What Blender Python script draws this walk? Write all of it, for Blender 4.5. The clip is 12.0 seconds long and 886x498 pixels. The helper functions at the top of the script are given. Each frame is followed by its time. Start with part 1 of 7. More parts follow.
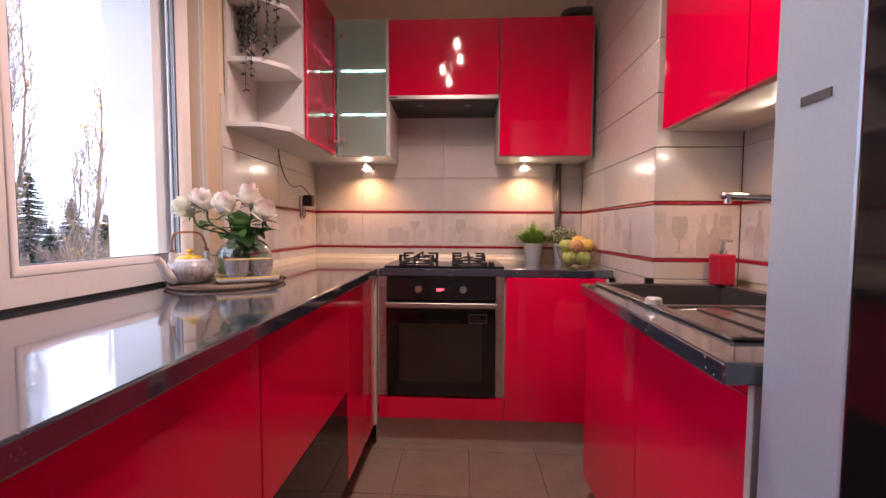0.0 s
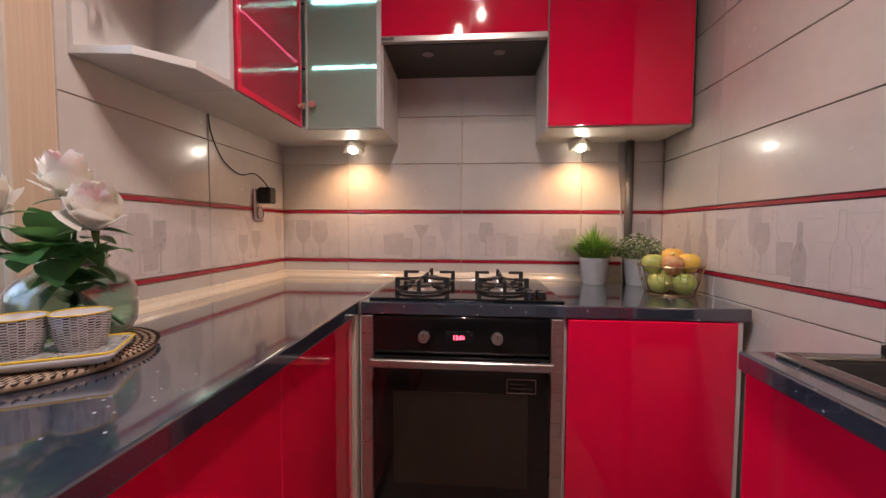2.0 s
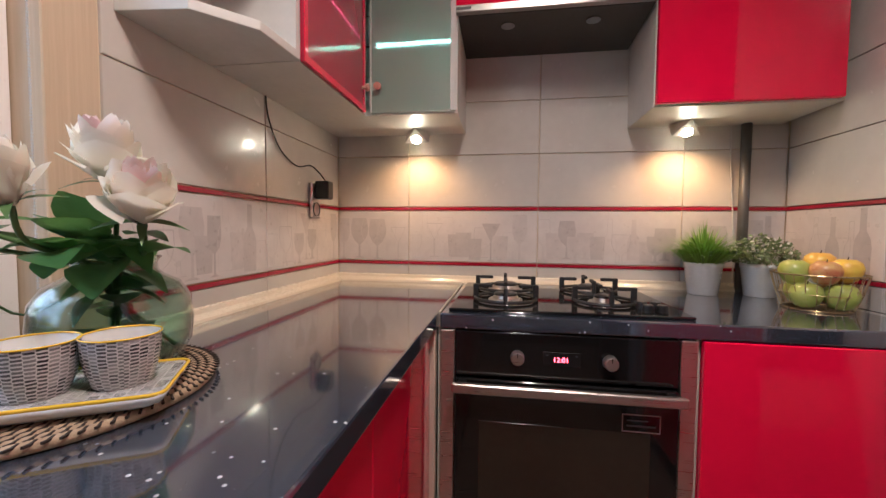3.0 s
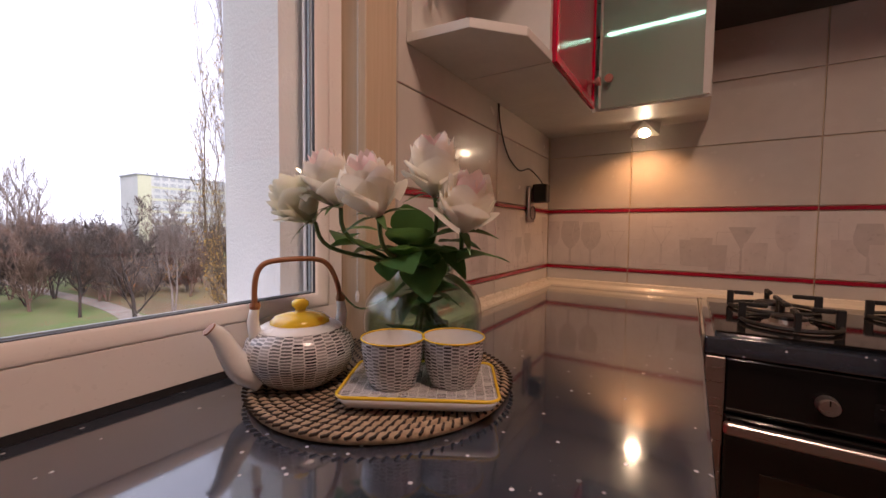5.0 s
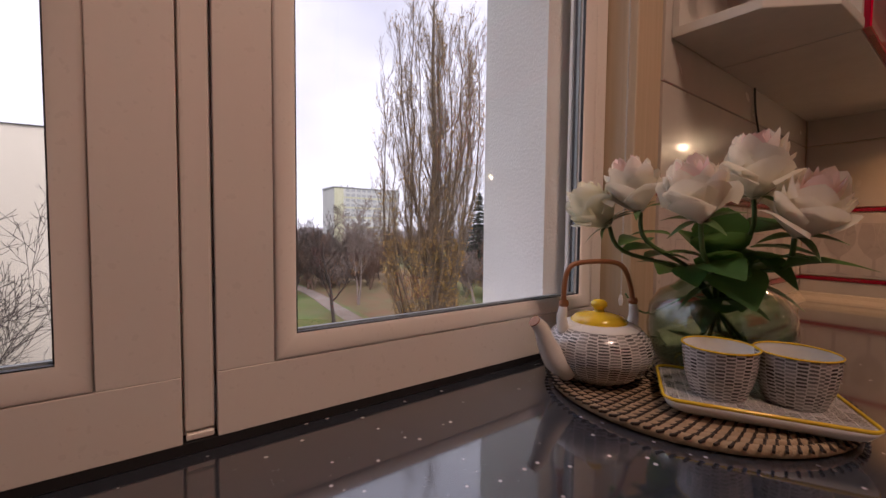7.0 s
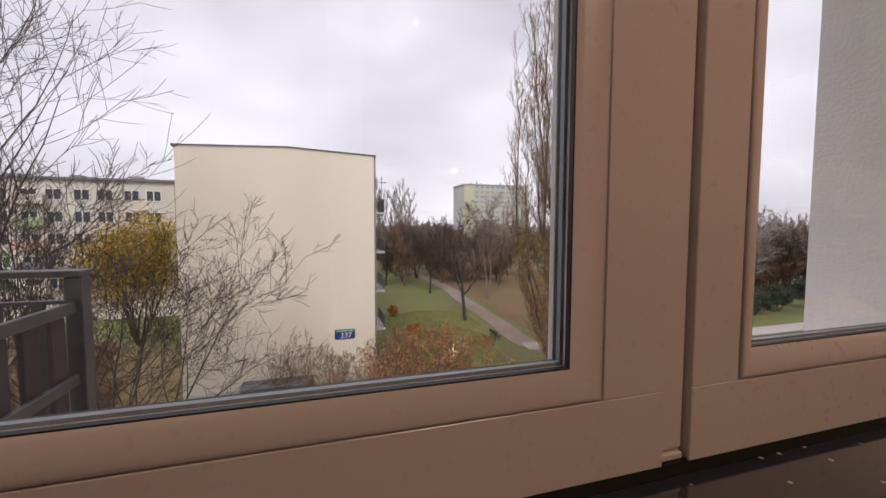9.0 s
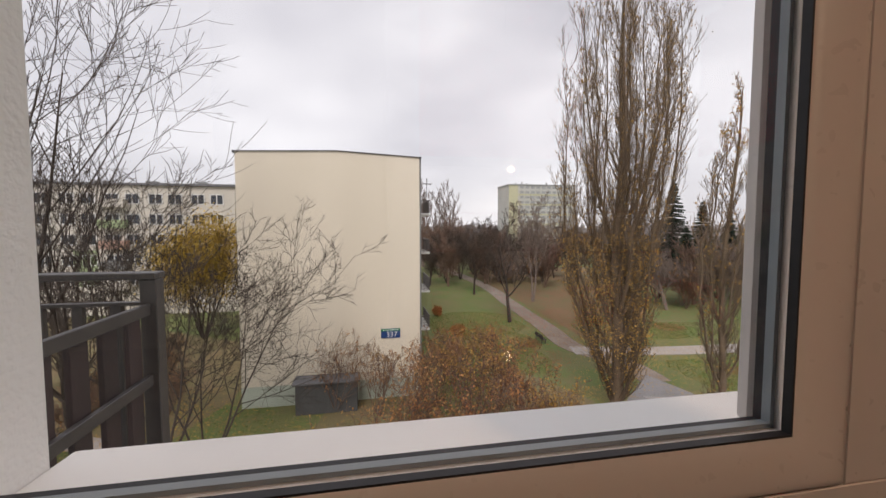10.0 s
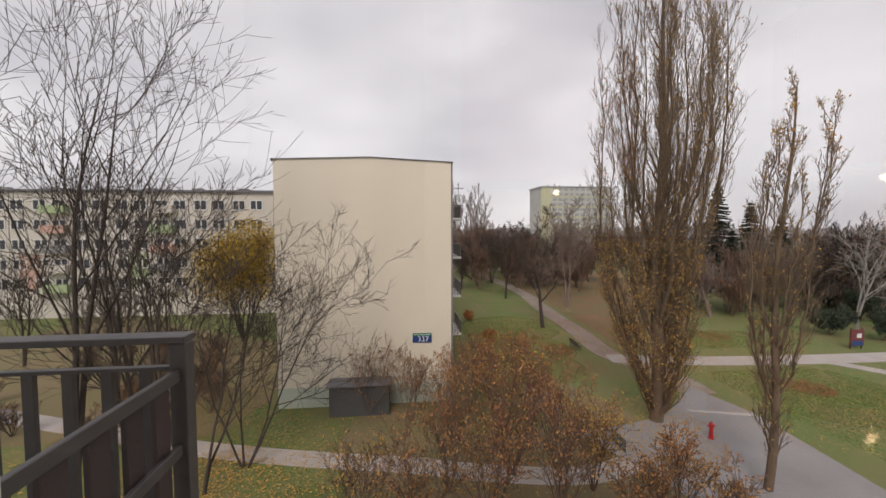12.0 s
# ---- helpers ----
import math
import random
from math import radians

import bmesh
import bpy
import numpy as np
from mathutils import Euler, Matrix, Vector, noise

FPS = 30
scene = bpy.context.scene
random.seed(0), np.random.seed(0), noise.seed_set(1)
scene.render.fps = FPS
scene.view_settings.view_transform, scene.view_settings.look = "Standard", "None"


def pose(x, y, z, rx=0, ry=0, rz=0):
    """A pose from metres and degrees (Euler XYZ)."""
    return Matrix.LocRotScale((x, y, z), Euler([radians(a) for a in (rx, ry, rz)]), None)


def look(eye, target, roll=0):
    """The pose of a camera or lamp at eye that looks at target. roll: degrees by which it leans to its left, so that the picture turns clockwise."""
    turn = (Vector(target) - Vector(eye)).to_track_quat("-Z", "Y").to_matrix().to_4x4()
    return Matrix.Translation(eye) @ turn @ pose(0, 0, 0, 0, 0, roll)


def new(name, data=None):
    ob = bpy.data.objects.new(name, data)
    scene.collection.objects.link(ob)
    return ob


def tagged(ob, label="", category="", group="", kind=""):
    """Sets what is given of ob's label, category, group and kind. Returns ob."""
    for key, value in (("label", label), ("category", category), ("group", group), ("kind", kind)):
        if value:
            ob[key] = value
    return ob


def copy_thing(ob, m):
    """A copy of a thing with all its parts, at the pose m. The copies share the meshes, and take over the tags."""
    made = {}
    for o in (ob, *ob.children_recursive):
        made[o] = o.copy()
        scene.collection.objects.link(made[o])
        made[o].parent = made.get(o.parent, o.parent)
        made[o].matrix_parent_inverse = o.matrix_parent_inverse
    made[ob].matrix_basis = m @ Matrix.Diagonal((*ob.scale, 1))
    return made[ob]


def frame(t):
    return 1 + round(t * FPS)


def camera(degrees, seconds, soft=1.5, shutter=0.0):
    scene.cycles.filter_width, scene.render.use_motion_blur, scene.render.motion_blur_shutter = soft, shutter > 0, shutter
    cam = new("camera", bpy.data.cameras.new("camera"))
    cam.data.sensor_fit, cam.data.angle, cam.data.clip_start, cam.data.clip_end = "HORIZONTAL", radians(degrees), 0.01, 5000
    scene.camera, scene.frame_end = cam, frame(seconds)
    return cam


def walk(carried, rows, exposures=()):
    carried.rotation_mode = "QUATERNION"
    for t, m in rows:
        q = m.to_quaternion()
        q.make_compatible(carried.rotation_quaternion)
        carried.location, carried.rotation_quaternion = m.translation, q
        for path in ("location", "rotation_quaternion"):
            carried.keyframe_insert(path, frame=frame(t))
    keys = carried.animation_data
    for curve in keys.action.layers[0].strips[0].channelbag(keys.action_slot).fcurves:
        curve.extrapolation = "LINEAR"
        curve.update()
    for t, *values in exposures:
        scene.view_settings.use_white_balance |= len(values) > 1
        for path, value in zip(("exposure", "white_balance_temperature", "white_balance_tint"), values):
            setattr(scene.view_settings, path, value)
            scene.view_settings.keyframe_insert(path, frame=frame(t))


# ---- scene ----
# ================= camera and walk =================
cam = camera(97.0, 12.0)
PATH = [
    (0, (-0.055, 0.182, 1.05), (-0.152, 2.177, 0.946), 0.3),
    (0.5, (-0.064, 0.339, 1.052), (-0.171, 2.334, 0.948), 0.3),
    (1, (-0.059, 0.545, 1.08), (-0.182, 2.538, 0.975), 0.3),
    (1.5, (-0.072, 0.703, 1.071), (-0.211, 2.696, 0.966), 0.35),
    (2, (-0.117, 0.881, 1.077), (-0.272, 2.872, 0.974), 0.3),
    (2.5, (-0.203, 1.004, 1.071), (-0.405, 2.992, 0.975), 0.4),
    (3, (-0.291, 1.054, 1.066), (-0.599, 3.028, 0.971), 0.5),
    (5, (-0.474, 1.029, 1.075), (-1.541, 2.718, 0.975), 0.7),
    (5.5, (-0.512, 1.002, 1.076), (-1.751, 2.568, 0.973), 0.75),
    (6, (-0.543, 0.965, 1.076), (-1.934, 2.399, 0.975), 0.7),
    (6.5, (-0.569, 0.927, 1.077), (-2.08, 2.233, 0.974), 0.75),
    (7, (-0.589, 0.873, 1.075), (-2.217, 2.032, 0.98), 0.6),
    (7.5, (-0.617, 0.799, 1.077), (-2.335, 1.819, 0.974), 0.7),
    (9.5, (-0.817, 0.596, 1.070), (-2.762, 1.056, 0.951), 0.0),
    (10, (-0.855, 0.582, 1.074), (-2.818, 0.948, 0.958), 0.0),
    (10.5, (-0.90, 0.567, 1.09), (-2.874, 0.869, 0.979), -0.15),
    (11, (-0.94, 0.564, 1.12), (-2.919, 0.829, 1.012), -0.2),
    (11.5, (-0.962, 0.562, 1.156), (-2.946, 0.798, 1.05), -0.2),
    (12, (-0.975, 0.56, 1.196), (-2.961, 0.77, 1.095), -0.2),
]
walk(cam, [(t, look(eye, target, roll)) for t, eye, target, roll in PATH],
     [(0, 2.45, 5250, 25), (0.8, 2.3, 5400, 21), (1.5, 2.2, 5100, 17), (3, 2.4, 4750, 6), (5, 1.40, 5950, 24), (6, 1.02, 6050, 24), (7.5, 0.74, 6250, 24), (9.5, 0.46, 6600, 16), (10.2, 0.43, 6700, 14), (11, 0.30, 6750, 15), (12, 0.26, 6800, 15)])

# ================= sky and sun (overcast) =================
world = bpy.data.worlds.new("overcast_sky")
scene.world = world
world.use_nodes = True
wn, wl = world.node_tree.nodes, world.node_tree.links
sky = wn.new("ShaderNodeTexSky")
sky.sky_type, sky.sun_disc = "NISHITA", False
sky.sun_elevation, sky.sun_rotation = radians(44), radians(200)
bg = wn["Background"]
bg.inputs[1].default_value = 0.1
tc = wn.new("ShaderNodeTexCoord")
mp = wn.new("ShaderNodeMapping")
mp.inputs["Scale"].default_value = (1.0, 1.0, 2.6)
n1 = wn.new("ShaderNodeTexNoise")
n1.inputs["Scale"].default_value, n1.inputs["Detail"].default_value, n1.inputs["Roughness"].default_value = 1.7, 4, 0.45
ramp = wn.new("ShaderNodeValToRGB")
ramp.color_ramp.elements[0].position, ramp.color_ramp.elements[0].color = 0.33, (5.0, 5.0, 5.4, 1)
ramp.color_ramp.elements[1].position, ramp.color_ramp.elements[1].color = 0.68, (8.2, 8.2, 8.4, 1)
wmix = wn.new("ShaderNodeMixRGB")
wmix.inputs[0].default_value = 0.93
wl.new(tc.outputs["Generated"], mp.inputs["Vector"])
wl.new(mp.outputs[0], n1.inputs["Vector"])
wl.new(n1.outputs["Fac"], ramp.inputs[0])
wl.new(sky.outputs[0], wmix.inputs[1])
wl.new(ramp.outputs[0], wmix.inputs[2])
wl.new(wmix.outputs[0], bg.inputs[0])
sun = new("sun", bpy.data.lights.new("sun", "SUN"))
sun.data.energy, sun.data.angle, sun.data.color = 1.6, radians(25), (1, 0.95, 0.88)
sun.matrix_basis = look((0, 0, 0), (-0.66, 0.24, -0.68))

WARM = (1.0, 0.69, 0.46)


def lamp(name, at, watts, radius=0.02, aim=None, cone=100, colour=WARM):
    data = bpy.data.lights.new(name, "SPOT" if aim else "POINT")
    data.energy, data.shadow_soft_size, data.color = watts, radius, colour
    if aim:
        data.spot_size, data.spot_blend = radians(cone), 0.8
    ob = new(name, data)
    ob.matrix_basis = look(at, aim) if aim else pose(*at)
    return ob


# ceiling spots, and the little lamps under the wall cabinets
SPOTS = [(-0.082, 1.215, 2.397), (-0.225, 1.093, 2.362), (-0.108, 1.258, 2.50), (-0.171, 1.117, 2.257)]
for sx, sy, sz in SPOTS:
    lamp("ceiling_spot_light", (sx, sy, sz - 0.026), 5.0, 0.011, (sx, sy, 0), 150)
UNDER = [(-0.615, 2.47, 1.385), (0.30, 2.47, 1.385)]
for ux, uy, uz in UNDER:
    lamp("cabinet_lamp_light", (ux, uy - 0.03, uz - 0.006), 1.2, 0.012, (ux, uy + 0.02, 0.9), 150, (1.0, 0.47, 0.16))
lamp("cabinet_lamp_light", (0.84, 1.335, 1.36), 1.0, 0.012, (0.87, 1.335, 0.9), 150, (1.0, 0.47, 0.16))


# ================= materials =================
def nodes_of(name):
    m = bpy.data.materials.new(name)
    m.use_nodes = True
    nt = m.node_tree
    return m, nt.nodes, nt.links, nt.nodes["Principled BSDF"]


def mat(name, col, rough=0.5, metal=0.0, col2=None, scale=6.0, fine=70.0, bump=0.1, coat=0.0, rand=0.0, spec=0.5, stretch=(1, 1, 1), rvar=0.08, island=0.0):
    """Two-scale varied surface: colour drifts from col to col2, fine grain in relief and gloss."""
    m, n, l, p = nodes_of(name)
    col2 = col2 or tuple(c * 0.82 for c in col)
    geo = n.new("ShaderNodeNewGeometry")
    mp = n.new("ShaderNodeMapping")
    mp.inputs["Scale"].default_value = stretch
    l.new(geo.outputs["Position"], mp.inputs["Vector"])
    a, b = n.new("ShaderNodeTexNoise"), n.new("ShaderNodeTexNoise")
    a.inputs["Scale"].default_value, a.inputs["Detail"].default_value = scale, 4
    b.inputs["Scale"].default_value, b.inputs["Detail"].default_value = fine, 2
    for t in (a, b):
        l.new(mp.outputs[0], t.inputs["Vector"])
    add = n.new("ShaderNodeMath")
    add.operation = "MULTIPLY_ADD"
    add.inputs[1].default_value = 0.4
    l.new(b.outputs["Fac"], add.inputs[0])
    l.new(a.outputs["Fac"], add.inputs[2])
    rp = n.new("ShaderNodeMapRange")
    rp.inputs["From Min"].default_value, rp.inputs["From Max"].default_value = 0.45, 0.95
    l.new(add.outputs[0], rp.inputs["Value"])
    mx = n.new("ShaderNodeMixRGB")
    mx.inputs[1].default_value, mx.inputs[2].default_value = (*col, 1), (*col2, 1)
    l.new(rp.outputs[0], mx.inputs[0])
    out = mx.outputs[0]
    for amount, source in ((rand, "ShaderNodeObjectInfo"), (island, "ShaderNodeNewGeometry")):
        if amount:
            info = n.new(source)
            hv = n.new("ShaderNodeHueSaturation")
            mr = n.new("ShaderNodeMapRange")
            mr.inputs["To Min"].default_value, mr.inputs["To Max"].default_value = 1 - amount, 1 + amount
            l.new(info.outputs["Random" if source == "ShaderNodeObjectInfo" else "Random Per Island"], mr.inputs["Value"])
            l.new(mr.outputs[0], hv.inputs["Value"])
            l.new(out, hv.inputs["Color"])
            out = hv.outputs[0]
    l.new(out, p.inputs["Base Color"])
    rr = n.new("ShaderNodeMapRange")
    rr.inputs["To Min"].default_value, rr.inputs["To Max"].default_value = max(0.02, rough - rvar), min(1, rough + rvar)
    l.new(b.outputs["Fac"], rr.inputs["Value"])
    l.new(rr.outputs[0], p.inputs["Roughness"])
    p.inputs["Metallic"].default_value = metal
    p.inputs["Specular IOR Level"].default_value = spec
    p.inputs["Coat Weight"].default_value = coat
    p.inputs["Coat Roughness"].default_value = 0.04
    if bump:
        bp = n.new("ShaderNodeBump")
        bp.inputs["Strength"].default_value, bp.inputs["Distance"].default_value = bump, 0.003
        l.new(b.outputs["Fac"], bp.inputs["Height"])
        l.new(bp.outputs[0], p.inputs["Normal"])
    return m


def glow(name, col, strength):
    m, n, l, p = nodes_of(name)
    p.inputs["Base Color"].default_value = (*col, 1)
    p.inputs["Emission Color"].default_value = (*col, 1)
    p.inputs["Emission Strength"].default_value = strength
    return m


def clear_glass(name, tint=(1, 1, 1), gloss=1.0):
    """A thin pane: clear, with mirror-like reflections that grow at grazing angles."""
    m, n, l, p = nodes_of(name)
    n.remove(p)
    tr, gl, mx, fr = n.new("ShaderNodeBsdfTransparent"), n.new("ShaderNodeBsdfGlossy"), n.new("ShaderNodeMixShader"), n.new("ShaderNodeLayerWeight")
    power, lift = n.new("ShaderNodeMath"), n.new("ShaderNodeMath")
    power.operation, lift.operation = "POWER", "MULTIPLY_ADD"
    power.inputs[1].default_value, lift.inputs[1].default_value, lift.inputs[2].default_value = 5.0, 0.96, 0.04
    tr.inputs[0].default_value = (*tint, 1)
    gl.inputs["Roughness"].default_value = 0.01
    mu = n.new("ShaderNodeMath")
    mu.operation = "MULTIPLY"
    mu.inputs[1].default_value = gloss
    l.new(fr.outputs["Facing"], power.inputs[0])
    l.new(power.outputs[0], lift.inputs[0])
    l.new(lift.outputs[0], mu.inputs[0])
    l.new(mu.outputs[0], mx.inputs[0])
    l.new(tr.outputs[0], mx.inputs[1])
    l.new(gl.outputs[0], mx.inputs[2])
    l.new(mx.outputs[0], n["Material Output"].inputs[0])
    return m


def thick_glass(name, col, rough=0.0, trans=1.0):
    m, n, l, p = nodes_of(name)
    p.inputs["Base Color"].default_value = (*col, 1)
    p.inputs["Roughness"].default_value = rough
    p.inputs["Transmission Weight"].default_value = trans
    p.inputs["IOR"].default_value = 1.45
    return m


def granite(name):
    m, n, l, p = nodes_of(name)
    geo = n.new("ShaderNodeNewGeometry")
    v, v2, a = n.new("ShaderNodeTexVoronoi"), n.new("ShaderNodeTexVoronoi"), n.new("ShaderNodeTexNoise")
    v.inputs["Scale"].default_value, v2.inputs["Scale"].default_value, a.inputs["Scale"].default_value = 95, 260, 9
    for t in (v, v2, a):
        l.new(geo.outputs["Position"], t.inputs["Vector"])

    def less(sock, k, soft):
        r = n.new("ShaderNodeMapRange")
        r.inputs["From Min"].default_value, r.inputs["From Max"].default_value = k, k - soft
        l.new(sock, r.inputs["Value"])
        return r.outputs[0]
    sep = n.new("ShaderNodeSeparateColor")
    l.new(v.outputs["Color"], sep.inputs[0])
    f1, pick = less(v.outputs["Distance"], 0.24, 0.1), less(sep.outputs[0], 0.13, 0.02)
    mul = n.new("ShaderNodeMath")
    mul.operation = "MULTIPLY"
    l.new(f1, mul.inputs[0])
    l.new(pick, mul.inputs[1])
    sep2 = n.new("ShaderNodeSeparateColor")
    l.new(v2.outputs["Color"], sep2.inputs[0])
    mul2 = n.new("ShaderNodeMath")
    mul2.operation = "MULTIPLY"
    l.new(less(v2.outputs["Distance"], 0.3, 0.15), mul2.inputs[0])
    l.new(less(sep2.outputs[1], 0.12, 0.02), mul2.inputs[1])
    base = n.new("ShaderNodeMixRGB")
    base.inputs[1].default_value, base.inputs[2].default_value = (0.024, 0.032, 0.050, 1), (0.038, 0.048, 0.072, 1)
    l.new(a.outputs["Fac"], base.inputs[0])
    m1, m2 = n.new("ShaderNodeMixRGB"), n.new("ShaderNodeMixRGB")
    m1.inputs[2].default_value, m2.inputs[2].default_value = (0.12, 0.12, 0.14, 1), (0.62, 0.62, 0.66, 1)
    l.new(mul2.outputs[0], m1.inputs[0])
    l.new(base.outputs[0], m1.inputs[1])
    l.new(mul.outputs[0], m2.inputs[0])
    l.new(m1.outputs[0], m2.inputs[1])
    l.new(m2.outputs[0], p.inputs["Base Color"])
    rr = n.new("ShaderNodeMapRange")
    rr.inputs["To Min"].default_value, rr.inputs["To Max"].default_value = 0.06, 0.17
    l.new(a.outputs["Fac"], rr.inputs["Value"])
    l.new(rr.outputs[0], p.inputs["Roughness"])
    p.inputs["Specular IOR Level"].default_value = 0.6
    p.inputs["IOR"].default_value = 1.85
    p.inputs["Coat Weight"].default_value, p.inputs["Coat Roughness"].default_value, p.inputs["Coat IOR"].default_value = 0.9, 0.05, 1.75
    return m


def basket_print(name, size, flat=False):
    """Glazed pottery printed with a black basket weave of short strokes on white."""
    m, n, l, p = nodes_of(name)
    tcn, sep = n.new("ShaderNodeTexCoord"), n.new("ShaderNodeSeparateXYZ")
    l.new(tcn.outputs["Object"], sep.inputs[0])

    def op(kind, a, b=None):
        x = n.new("ShaderNodeMath")
        x.operation = kind
        for i, s in enumerate((a, b)):
            if s is not None:
                if isinstance(s, (int, float)):
                    x.inputs[i].default_value = s
                else:
                    l.new(s, x.inputs[i])
        return x.outputs[0]
    if flat:
        u, v = op("DIVIDE", sep.outputs[0], size), op("DIVIDE", sep.outputs[1], size)
    else:
        u = op("MULTIPLY", op("ARCTAN2", sep.outputs[1], sep.outputs[0]), round(0.05 / size))
        v = op("DIVIDE", sep.outputs[2], size)
    nz = n.new("ShaderNodeTexNoise")
    nz.inputs["Scale"].default_value = 120
    l.new(tcn.outputs["Object"], nz.inputs["Vector"])
    wob = op("MULTIPLY", op("SUBTRACT", nz.outputs["Fac"], 0.5), 0.35)
    u2, v2 = op("ADD", u, wob), op("ADD", v, op("MULTIPLY", wob, 0.5))
    odd = op("MODULO", op("ADD", op("FLOOR", u2), 100), 2)
    fv = op("FRACT", op("ADD", v2, op("MULTIPLY", odd, 0.5)))
    fu = op("FRACT", u2)
    stroke = op("GREATER_THAN", op("FRACT", op("MULTIPLY", fv, 3)), 0.42)
    inside = op("MULTIPLY", op("GREATER_THAN", fu, 0.05), op("LESS_THAN", fu, 0.96))
    cell, pick = n.new("ShaderNodeCombineXYZ"), n.new("ShaderNodeTexWhiteNoise")
    l.new(op("FLOOR", u2), cell.inputs[0])
    l.new(op("FLOOR", op("ADD", v2, op("MULTIPLY", odd, 0.5))), cell.inputs[1])
    l.new(cell.outputs[0], pick.inputs["Vector"])
    ink = op("MULTIPLY", op("MULTIPLY", stroke, inside), op("ADD", op("MULTIPLY", pick.outputs["Value"], 0.55), 0.45))
    mx = n.new("ShaderNodeMixRGB")
    mx.inputs[1].default_value, mx.inputs[2].default_value = (0.62, 0.60, 0.59, 1), (0.035, 0.032, 0.036, 1)
    l.new(ink, mx.inputs[0])
    l.new(mx.outputs[0], p.inputs["Base Color"])
    p.inputs["Roughness"].default_value = 0.22
    p.inputs["Coat Weight"].default_value = 0.4
    return m


RED = mat("red_gloss_lacquer", (0.77, 0.0, 0.044), 0.06, col2=(0.71, 0.0, 0.04), bump=0.012, fine=25, coat=0.6, rvar=0.02)
REDGLASS = thick_glass("red_translucent_acrylic", (0.62, 0.03, 0.08), 0.12, 0.45)
FROST = thick_glass("frosted_glass", (0.80, 0.88, 0.78), 0.35, 0.8)
CAB = mat("pale_cabinet_board", (0.62, 0.60, 0.55), 0.45, col2=(0.56, 0.54, 0.50), scale=12, bump=0.05)
CREAM = mat("cream_plinth", (0.62, 0.56, 0.46), 0.5, col2=(0.52, 0.46, 0.38), scale=9)
GRANITE = granite("black_speckled_worktop")
UPSTAND = mat("cream_upstand", (0.70, 0.62, 0.48), 0.28, col2=(0.6, 0.53, 0.4), stretch=(1, 1, 8), coat=0.3)
TILE = mat("beige_glazed_tile", (0.60, 0.56, 0.50), 0.24, col2=(0.52, 0.48, 0.43), scale=5, fine=26, bump=0.02, rand=0.05, coat=0.25)
DECOR = mat("decor_tile_pale", (0.64, 0.59, 0.55), 0.3, col2=(0.54, 0.49, 0.46), scale=8, fine=40, bump=0.03, rand=0.04)
MOTIF = mat("decor_motif_grey", (0.46, 0.415, 0.39), 0.3, col2=(0.53, 0.48, 0.45), scale=30, bump=0.02, island=0.12)
LISTEL = mat("dark_red_listello", (0.34, 0.008, 0.026), 0.2, col2=(0.27, 0.006, 0.022), coat=0.5)
GROUT = mat("brown_grout", (0.10, 0.075, 0.06), 0.9, scale=20, bump=0.3)
PLASTER = mat("beige_wall_paint", (0.66, 0.55, 0.38), 0.85, col2=(0.60, 0.49, 0.33), scale=3, fine=90, bump=0.25)
CEIL = mat("white_ceiling_paint", (0.78, 0.76, 0.72), 0.9, fine=110, bump=0.2)
REVEALP = mat("beige_striped_panel", (0.58, 0.46, 0.32), 0.6, col2=(0.50, 0.39, 0.26), scale=5, fine=60, stretch=(30, 30, 0.6), bump=0.1)
FLOORT = mat("brown_floor_tile", (0.30, 0.22, 0.17), 0.35, col2=(0.22, 0.16, 0.12), scale=7, fine=50, bump=0.08, rand=0.08)
PVC = mat("white_window_plastic", (0.82, 0.78, 0.75), 0.30, col2=(0.79, 0.75, 0.72), scale=4, fine=120, bump=0.02)
GASKET = mat("dark_rubber_gasket", (0.018, 0.018, 0.022), 0.55)
SPACER = mat("grey_pane_spacer", (0.30, 0.35, 0.38), 0.4, metal=0.0)
PANE = clear_glass("window_pane_glass", (0.985, 0.99, 0.99), 0.8)
STEEL = mat("brushed_steel", (0.58, 0.54, 0.50), 0.3, metal=0.9, fine=300, stretch=(0.05, 1, 1), bump=0.04)
PALEK = mat("pale_satin_knob", (0.62, 0.60, 0.55), 0.35, metal=0.35, bump=0.02)
CHROME = mat("chrome", (0.8, 0.8, 0.82), 0.08, metal=1.0, bump=0.0)
BLACKG = mat("black_oven_glass", (0.006, 0.006, 0.007), 0.06, col2=(0.01, 0.009, 0.009), bump=0.0, spec=0.6, rvar=0.02)
BLACK = mat("black_enamel", (0.012, 0.012, 0.013), 0.35, bump=0.05)
IRON = mat("cast_iron", (0.016, 0.016, 0.017), 0.6, fine=160, bump=0.3)
SINKM = mat("dark_composite_sink", (0.045, 0.042, 0.040), 0.24, col2=(0.06, 0.056, 0.053), fine=400, bump=0.06, coat=0.4)
SILVER = mat("silver_fridge_paint", (0.54, 0.64, 0.73), 0.34, metal=0.3, col2=(0.45, 0.54, 0.62), scale=3, fine=200, bump=0.03)
GREYP = mat("grey_pipe", (0.12, 0.115, 0.11), 0.45, metal=0.3)
WHITEC = mat("white_ceramic", (0.78, 0.77, 0.74), 0.25, bump=0.02, coat=0.3)
YELLOW = mat("yellow_glaze", (0.80, 0.55, 0.03), 0.18, col2=(0.74, 0.48, 0.02), bump=0.0, coat=0.5)
WEAVE = basket_print("basket_weave_print", 0.0118)
WEAVEP = basket_print("basket_weave_print_pot", 0.0104)
WEAVEF = basket_print("basket_weave_print_tray", 0.0105, True)
